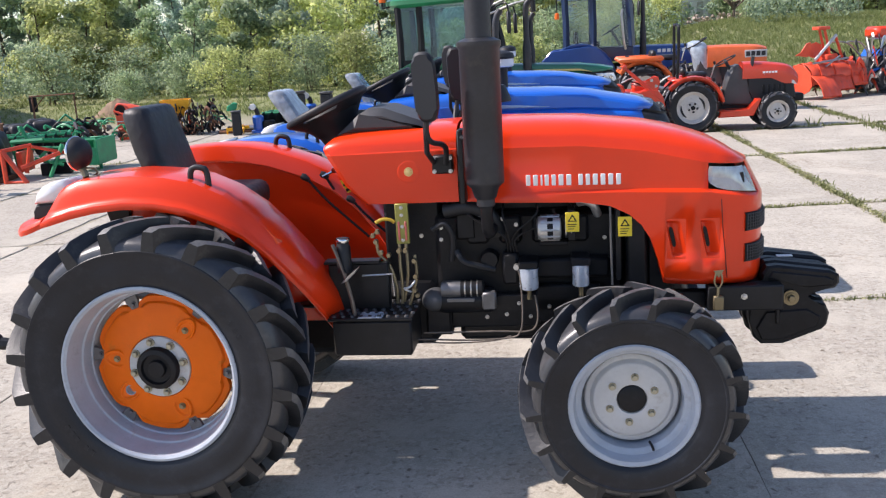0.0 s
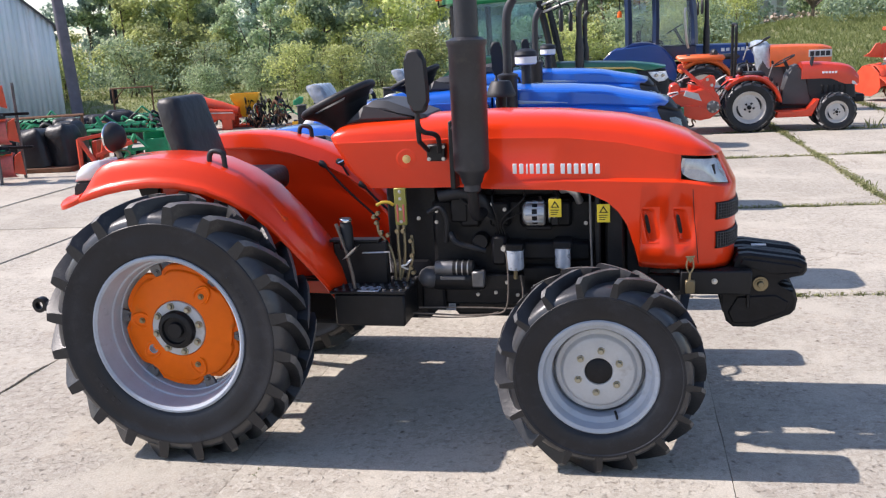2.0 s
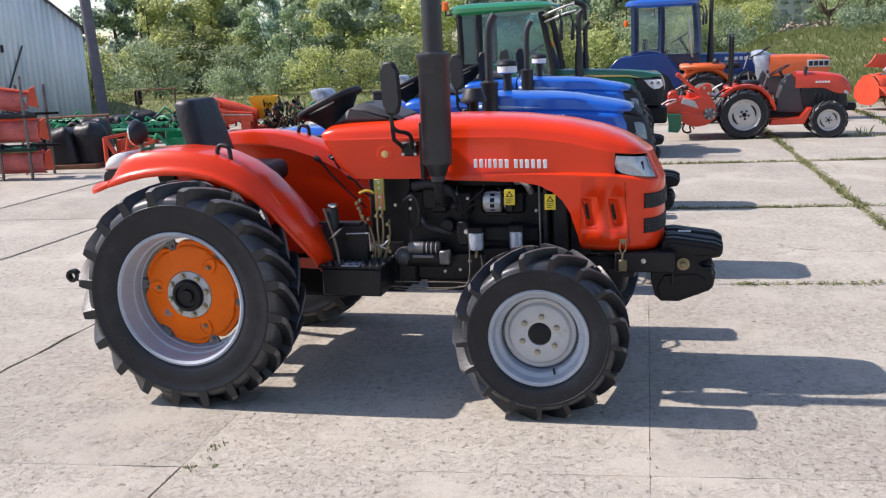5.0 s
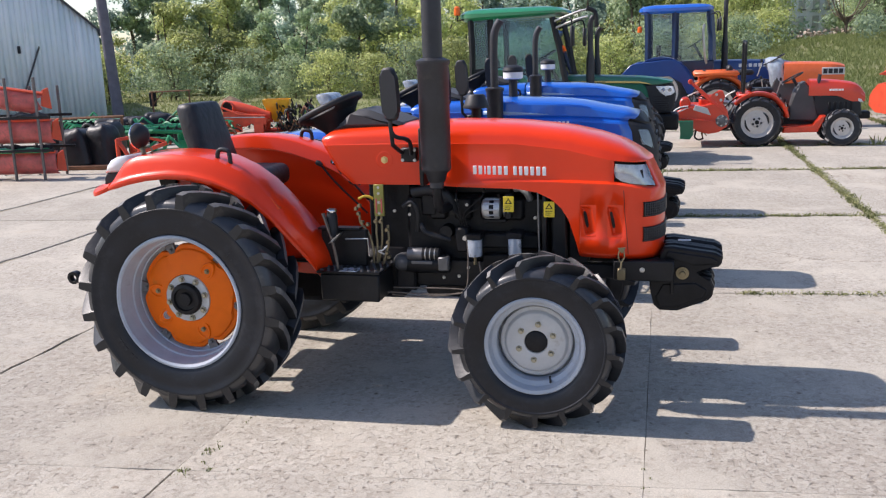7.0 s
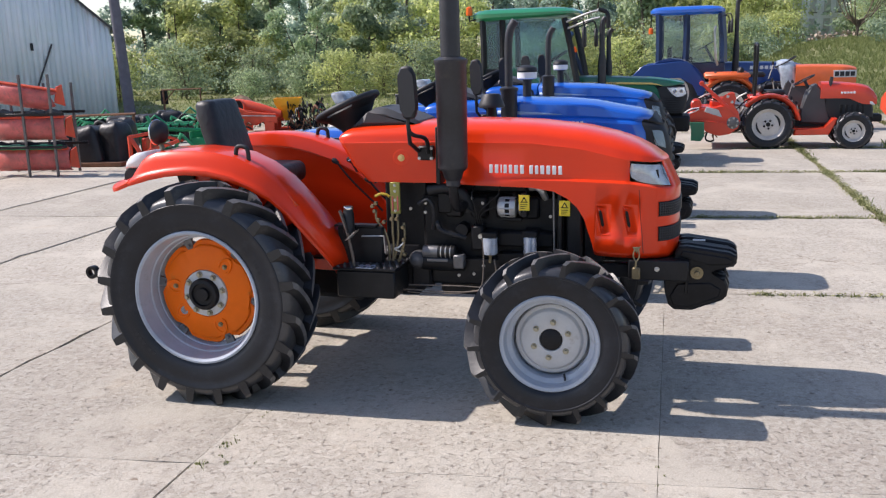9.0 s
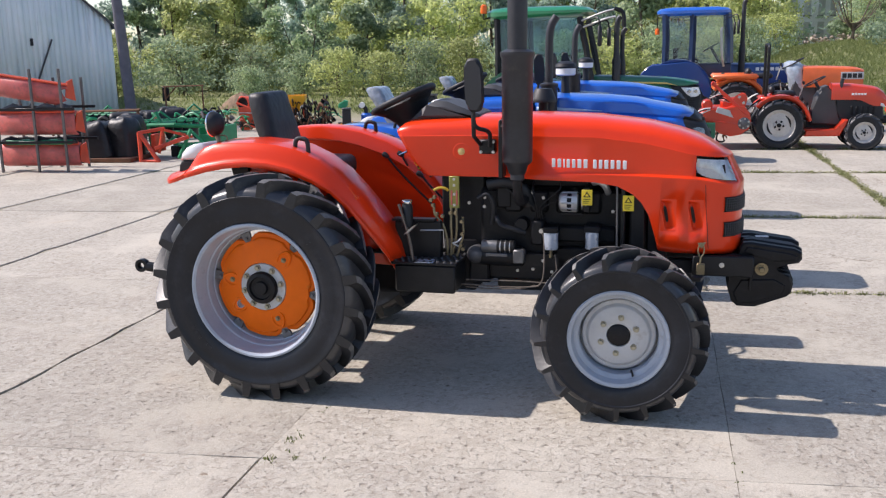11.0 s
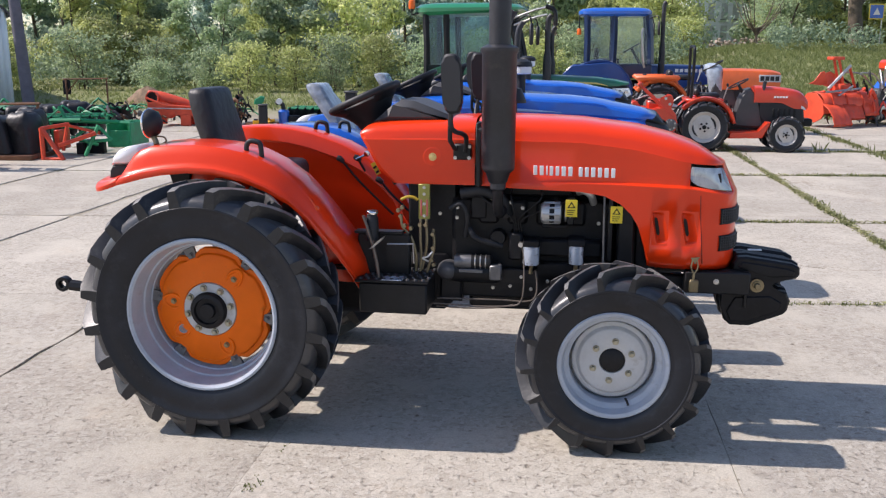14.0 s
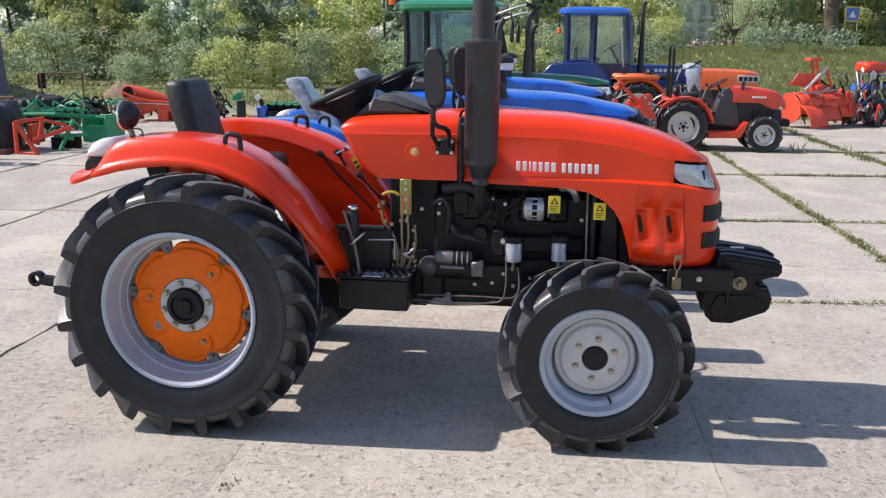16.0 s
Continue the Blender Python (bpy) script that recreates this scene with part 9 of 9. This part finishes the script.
def scrap_row(m, seed, count, label, paints=None, high=0.34):
    """A low tangle of loose implement bars."""
    t = root("implement_parts", m, label, "farm implement")
    rnd = random.Random(seed)
    for k in range(count):
        x, y, z = rnd.uniform(-0.9, 0.9), rnd.uniform(-0.3, 0.3), 0.03 + high * rnd.random() ** 1.6
        a, up, long = rnd.uniform(0, 6.28), rnd.uniform(-0.2, 0.9), rnd.uniform(0.12, 0.34)
        d = Vector((math.cos(a), 0.5 * math.sin(a), up)).normalized() * long
        bm = bmesh.new()
        p = Vector((x, y, max(z, 0.03)))
        tube(bm, arc([p, p + d * 0.6 + Vector((0, 0, 0.03)), p + d + Vector((0.05, 0, -0.06))], 3), rnd.uniform(0.014, 0.034), 5)
        palette = paints or (BRIGHT_GREEN, CAST, BRIGHT_GREEN, RUST, BRIGHT_GREEN, GREY_PLASTIC)
        part("bar", bm, palette[k % len(palette)], t)
    return t


def yard_clutter():
    scrap_row(pose(-7.55, 18.4, 0, 0, 0, 4), 5, 46, "low tangle of green and dark implement bars")
    scrap_row(pose(-6.0, 19.9, 0, 0, 0, -6), 9, 30, "low tangle of green and dark implement bars")
    scrap_row(pose(-9.2, 17.6, 0, 0, 0, 9), 13, 34, "heap of green and rusty implement bars")
    scrap_row(pose(-5.42, 19.0, 0, 0, 0, 0) @ Matrix.Diagonal((0.52, 1, 1.25, 1)), 21, 120, "dark heap of implement tines and bars", (CAST, BLACK, RUST, CAST, GREY_PLASTIC), 0.46)
    scrap_row(pose(-8.4, 18.9, 0, 0, 0, 0), 23, 40, "dark heap of implement tines and bars", (CAST, BLACK, RUST, CAST), 0.36)
    scrap_row(pose(9.0, 19.7, 0, 0, 0, 8) @ Matrix.Diagonal((0.75, 1, 2.2, 1)), 25, 64, "tangle of grey tines and rods at the grass edge", (GREY_PLASTIC, STEEL, CAST, GREY_PLASTIC, RED), 0.40)
    planter(pose(-4.55, 18.55, 0, 0, 0, 10) @ Matrix.Diagonal((0.62, 0.62, 0.92, 1)))
    battery_crate(pose(-4.45, 18.3, 0, 0, 0, 8), "narrow upright black crate on the slabs")
    pump(pose(-4.08, 18.6, 0), BLUE, "small blue pump with a black elbow")
    pipe_bundle(pose(-4.05, 18.95, 0, 0, 0, 4))
    pump(pose(-3.05, 19.1, 0), BLUE, "blue pump beside a black crate", 0.50)
    battery_crate(pose(-2.70, 19.0, 0, 0, 0, -6) @ Matrix.Diagonal((1.3, 1.0, 1.5, 1)), "tall upright black crate on the slabs")
    battery_crate(pose(-3.22, 18.8, 0, 0, 0, 14) @ Matrix.Diagonal((1.2, 1.0, 1.6, 1)), "tall upright black crate on the slabs")


def far_scenery():
    # lamp pole
    t = root("utility_pole", pose(-11.26, 22, -0.02), "dark grey utility pole beside the shed", "pole")
    bm = bmesh.new()
    tube(bm, [(0, 0, 0), (-0.12, 0, 2.4), (-0.30, 0, 6.0)], [0.15, 0.14, 0.11], 14)
    part("shaft", bm, POLE_GREY, t)
    bm = bmesh.new()
    tube(bm, [(-0.9, 0, 5.6), (0.35, 0, 5.6)], 0.04, 8)
    part("cross_arm", bm, POLE_GREY, t)
    # rusty goal-like frame
    frame_thing("rusty_gate", pose(-9.85, 22.2, -0.03), "thin rusty steel gate standing in the grass", "gate", [("post", (-0.52, 0, 0), (-0.52, 0, 0.88), 0.025, RUST), ("post", (0.52, 0, 0), (0.52, 0, 0.88), 0.02, RUST), ("top_bar", (-0.58, 0, 0.88), (0.56, 0, 0.90), 0.022, RUST), ("panel_stay", (-0.52, 0, 0.55), (-0.2, 0, 0.88), 0.015, RUST)], [("panel", (-0.62, 0.02, 0.50), (-0.42, 0.04, 0.86), CAST)])
    # heap of dry earth and brush
    bm = bmesh.new()
    rows = []
    for k in range(9):
        f = k / 8
        rows.append([((1 - f) ** 0.7 * (1.3 + 0.3 * noise.noise((a, f * 3, 0.0))) * math.cos(a), (1 - f) ** 0.7 * 0.8 * math.sin(a), 0.62 * f + 0.05 * noise.noise((a * 2, f * 5, 4.0))) for a in [2 * math.pi * q / 22 for q in range(22)]])
    sheet(bm, rows, close=True)
    ob = part("earth_mound", bm, plain("dry_brush", (0.24, 0.16, 0.10), 0.95, var=0.3, grain=0.3, bump=0.8, bscale=14), sharp=70)
    ob.location, ob.scale = (-9.9, 26.5, -0.06), (0.62, 0.7, 0.9)
    tagged(ob, "low heap of dry brown earth and brush", "heap")
    # pale house far off
    t = root("far_house", pose(15.2, 60, 1.35), "pale two-storey house far behind the trees", "house")
    bm = bmesh.new()
    box(bm, (-1.75, 0, 0), (1.5, 4, 3.6), 0.02)
    part("wall", bm, plain("pale_render", (0.82, 0.83, 0.86), 0.8, var=0.08), t)
    bm = bmesh.new()
    prism(bm, [(-1.95, 3.6), (1.7, 3.6), (1.65, 3.78), (-1.9, 3.78)], -0.2, 4.2)
    part("roof", bm, GREY_WHEEL, t)
    for x in (-1.3, -0.45, 0.4, 1.1):
        for z in (0.7, 2.1):
            bm = bmesh.new()
            box(bm, (x - 0.2, -0.03, z), (x + 0.2, 0.03, z + 1.0), 0.01)
            window = part("window", bm, GREY_WHEEL, t)
            bm = bmesh.new()
            box(bm, (x - 0.26, -0.08, z - 0.07), (x + 0.26, 0.0, z), 0.01)
            part("sill", bm, POLE_GREY, window)
    # low rubble wall in front of it
    rnd = random.Random(14)
    t = root("rubble_wall", pose(13.9, 50, ground_z(13.9, 50)), "low wall of pale tumbled stones in the grass", "wall")
    for k in range(60):
        bm = bmesh.new()
        r = rnd.uniform(0.05, 0.13)
        bmesh.ops.create_icosphere(bm, subdivisions=1, radius=r)
        for v in bm.verts:
            v.co *= 1 + 0.9 * noise.noise(v.co * 9 + Vector((k, 0, 0)))
        ob = part("stone", bm, STONE, t)
        ob.location = (rnd.uniform(-1.9, 1.9), rnd.uniform(-0.3, 0.3), 0.04 + 0.34 * rnd.random() ** 1.3)
    # bare sapling in front of it
    t = new("sapling")
    tagged(t, "thin half-bare young tree on the bank", "tree")
    t.matrix_basis = pose(13.3, 45, ground_z(13.3, 45))
    bm = bmesh.new()
    rnd = random.Random(2)
    tube(bm, [(0, 0, -0.1), (0.05, 0, 0.5), (0, 0, 0.9)], [0.09, 0.07, 0.06], 6)
    for k in range(12):
        a, r = rnd.uniform(0, 6.28), rnd.uniform(0.5, 1.3)
        limb = bmesh.new()
        tube(limb, arc([(0, 0, 0.5 + 0.03 * k), (r * 0.5 * math.cos(a), r * 0.5 * math.sin(a), 1.1), (r * math.cos(a), r * math.sin(a), 1.9 + rnd.uniform(0, 0.7))], 3), [0.045, 0.04, 0.035, 0.03, 0.025, 0.02, 0.012], 5)
        part("limb", limb, BARK, t)
    part("trunk", bm, BARK, t)
    quads = []
    for k in range(12):
        leafy(quads, rnd, (rnd.uniform(-1, 1), rnd.uniform(-0.8, 0.8), rnd.uniform(1.0, 2.3)), 0.45, 26, 0.06)
    me = quads_mesh("leaves", quads)
    me.materials.append(LEAF_A)
    ob = new("leaves", me)
    ob.parent = t
    # big trunk and the road sign
    t = new("old_tree")
    tagged(t, "thick dark trunk of an old roadside tree", "tree")
    t.matrix_basis = pose(16.9, 42, ground_z(16.9, 42) - 0.05)
    bm = bmesh.new()
    tube(bm, arc([(0.15, 0, -0.2), (0.0, 0, 0.6), (-0.15, 0, 1.6), (-0.3, 0, 3.4)], 4), [0.48, 0.42, 0.37, 0.34, 0.32, 0.31, 0.31, 0.30, 0.29, 0.28, 0.26, 0.24, 0.22], 12)
    tube(bm, arc([(-0.1, 0, 1.8), (0.5, 0.1, 2.6), (1.1, 0.2, 3.6)], 3), [0.16, 0.15, 0.14, 0.12, 0.1, 0.08, 0.06], 8)
    part("trunk", bm, BARK, t)
    quads = []
    for k in range(34):
        leafy(quads, rnd, (rnd.uniform(-2.2, 3.0), rnd.uniform(-1.5, 1.5), rnd.uniform(2.6, 4.8)), 0.7, 90, 0.08)
    me = quads_mesh("crown", quads)
    me.materials.append(LEAF_D)
    ob = new("crown", me)
    ob.parent = t
    t = root("road_sign", pose(18.95, 45, ground_z(18.95, 45)), "square blue road sign with a pale border on a post", "road sign")
    bm = bmesh.new()
    tube(bm, [(0.28, 0.03, -0.1), (0.28, 0.03, 1.95)], 0.03, 8)
    part("post", bm, STEEL, t)
    z = 1.62
    for name, half, y, material in (("border", 0.36, 0.0, STICKER_YELLOW), ("field", 0.31, -0.012, BLUE)):
        bm = bmesh.new()
        box(bm, (-half, y - 0.005, z - half), (half, y + 0.005, z + half), 0.002)
        part(name, bm, material, t)
    bm = bmesh.new()
    prism(bm, [(-0.17, z - 0.15), (0.17, z - 0.15), (0, z + 0.17)], -0.024, -0.019)
    part("triangle", bm, WHITE, t)
    # white van on the road
    t = root("white_van", pose(22.4, 52, ground_z(22.4, 52) + 0.2, 0, 0, 4), "white van parked beyond the bank", "car")
    bm = bmesh.new()
    prism(bm, [(-1.6, 0.35), (-1.6, 1.5), (-1.4, 1.72), (0.6, 1.72), (1.2, 1.15), (1.75, 1.0), (1.8, 0.35)], -0.8, 0.8, 0.06)
    part("body", bm, WHITE, t)
    for x in (-1.1, -0.1):
        bm = bmesh.new()
        box(bm, (x - 0.38, -0.815, 1.12), (x + 0.38, -0.78, 1.52), 0.01)
        part("window", bm, PLASTIC, t)
    for x in (-1.05, 1.15):
        for s in (-1, 1):
            bm = bmesh.new()
            lathe(bm, [(0, -0.1), (0.2, -0.1), (0.32, -0.08), (0.32, 0.08), (0, 0.1)], 20, Matrix.Translation((x, s * 0.72, 0.32)))
            part("wheel", bm, RUBBER, t)


# things
HERO = pose(-0.989, 3.846, 0, 0, 0, -6.5)
hero = utility_tractor(HERO, ORANGE, "glossy orange-red compact tractor parked on the concrete slabs")
engine_details(hero)
blue_one = utility_tractor(pose(-0.92, 6.0, 0, 0, 0, -6.5), BLUE, "blue compact tractor with its seat wrapped in plastic", True, False, "blue tractors in a row")
copy_thing(blue_one, pose(-0.744, 8.62, 0, 0, 0, -6.5))
cab_tractor(pose(-0.25, 13.2, 0, 0, 0, -6.5), GREEN, ROOF_GREEN, "green tractor with a glazed cab and amber beacon", dict(post_b=0.22, half=0.62, cab=(-0.42, 1.02, 1.20, 2.10), low=0.80, hood=(1.30, 1.20), hood_half=0.30, nose=2.46, beak=True, wedge=0.065, beacon=(-0.60, 2.18), stacks=[(1.32, -0.34, 1.10, 2.10, 0.04), (1.36, 0.30, 1.10, 1.95, 0.035)], rear=0.66, front=0.45, base=1.95, guard=GREEN, base_paint=BLACK, bars=True))
cab_tractor(pose(2.70, 20.1, 0, 0, 0, -6.5), DEEP_BLUE, BLUE, "deep blue tractor with a tall glazed cab", dict(half=0.62, cab=(-0.32, 1.10, 1.30, 2.32), low=0.80, hood=(1.30, 1.24), hood_half=0.28, nose=2.86, beacon=(-0.46, 1.92), posts=NAVY, post_r=0.068, base_paint=NAVY, rail=True, stacks=[(1.32, -0.30, 0.95, 2.60, 0.045)], rear=0.66, front=0.45, base=2.05, skirt=True, glass=CLEAR_PANE, rake=0.10, bars_on_hood=True))
small_tractor(pose(3.76, 14.86, -0.02, 0, 0, -6.5), RED, "small red compact tractor with a roll bar and pale wheels")
small_tractor(pose(3.94, 17.85, -0.02, 0, 0, -6.5) @ Matrix.Scale(1.22, 4), PALE_ORANGE, "orange compact tractor with its steering under plastic", True, wrapped=True)
rotary_tiller(pose(2.95, 14.9, 0, 0, 0, -6.5), RED, "red rotary tiller hitched behind the small red tractor")
big_tiller(pose(7.78, 19.6, 0, 0, 0, 24))
walking_tractor(pose(9.05, 20.2, -0.02, 0, 0, 15), "grey and blue walking tractor with a red tank")
walking_tractor(pose(10.25, 20.6, -0.02, 0, 0, -10), "grey and blue walking tractor with a red tank")
blade_stack(pose(-7.32, 11.75, 0, 0, 0, 4))
black_pile(pose(-7.15, 12.95, 0, 0, 0, 0))
heap = black_pile(pose(-8.9, 18.6, 0, 0, 0, 30))
heap.scale = (1.25, 1.0, 0.72)
frame_thing("steel_rail", pose(-9.85, 17.3, -0.13, 0, 0, -3), "long rusty steel rail on two trestles", "steel rail", [("rail", (-1.3, 0, 0.62), (1.2, 0, 0.68), 0.030, RUST), ("trestle", (-0.9, 0, 0), (-0.9, 0, 0.62), 0.03, RUST), ("trestle", (1.15, 0, 0), (1.15, 0, 0.68), 0.03, RUST)])
plough_frame(pose(-6.25, 13.2, 0))
for k, (x, y, a) in enumerate(((-8.3, 19.2, 5), (-7.9, 16.6, 20), (-10.2, 18.8, -8), (-3.3, 19.2, -5))):
    if k == 0:
        first_harrow = harrow(pose(x, y, 0, 0, 0, a), BRIGHT_GREEN, "harrows along the yard's edge")
    else:
        copy_thing(first_harrow, pose(x, y, 0, 0, 0, a))
red_digger(pose(-6.55, 18.9, 0, 0, 0, 3))
hopper(pose(-5.95, 19.3, 0, 0, 0, 12) @ Matrix.Diagonal((0.72, 0.72, 0.98, 1)), YELLOW)
shed(pose(-12.70, 24.0, 0, 0, 0, 34))
yard_clutter()
far_scenery()
plant_trees()
grow_grass()


build_slabs()
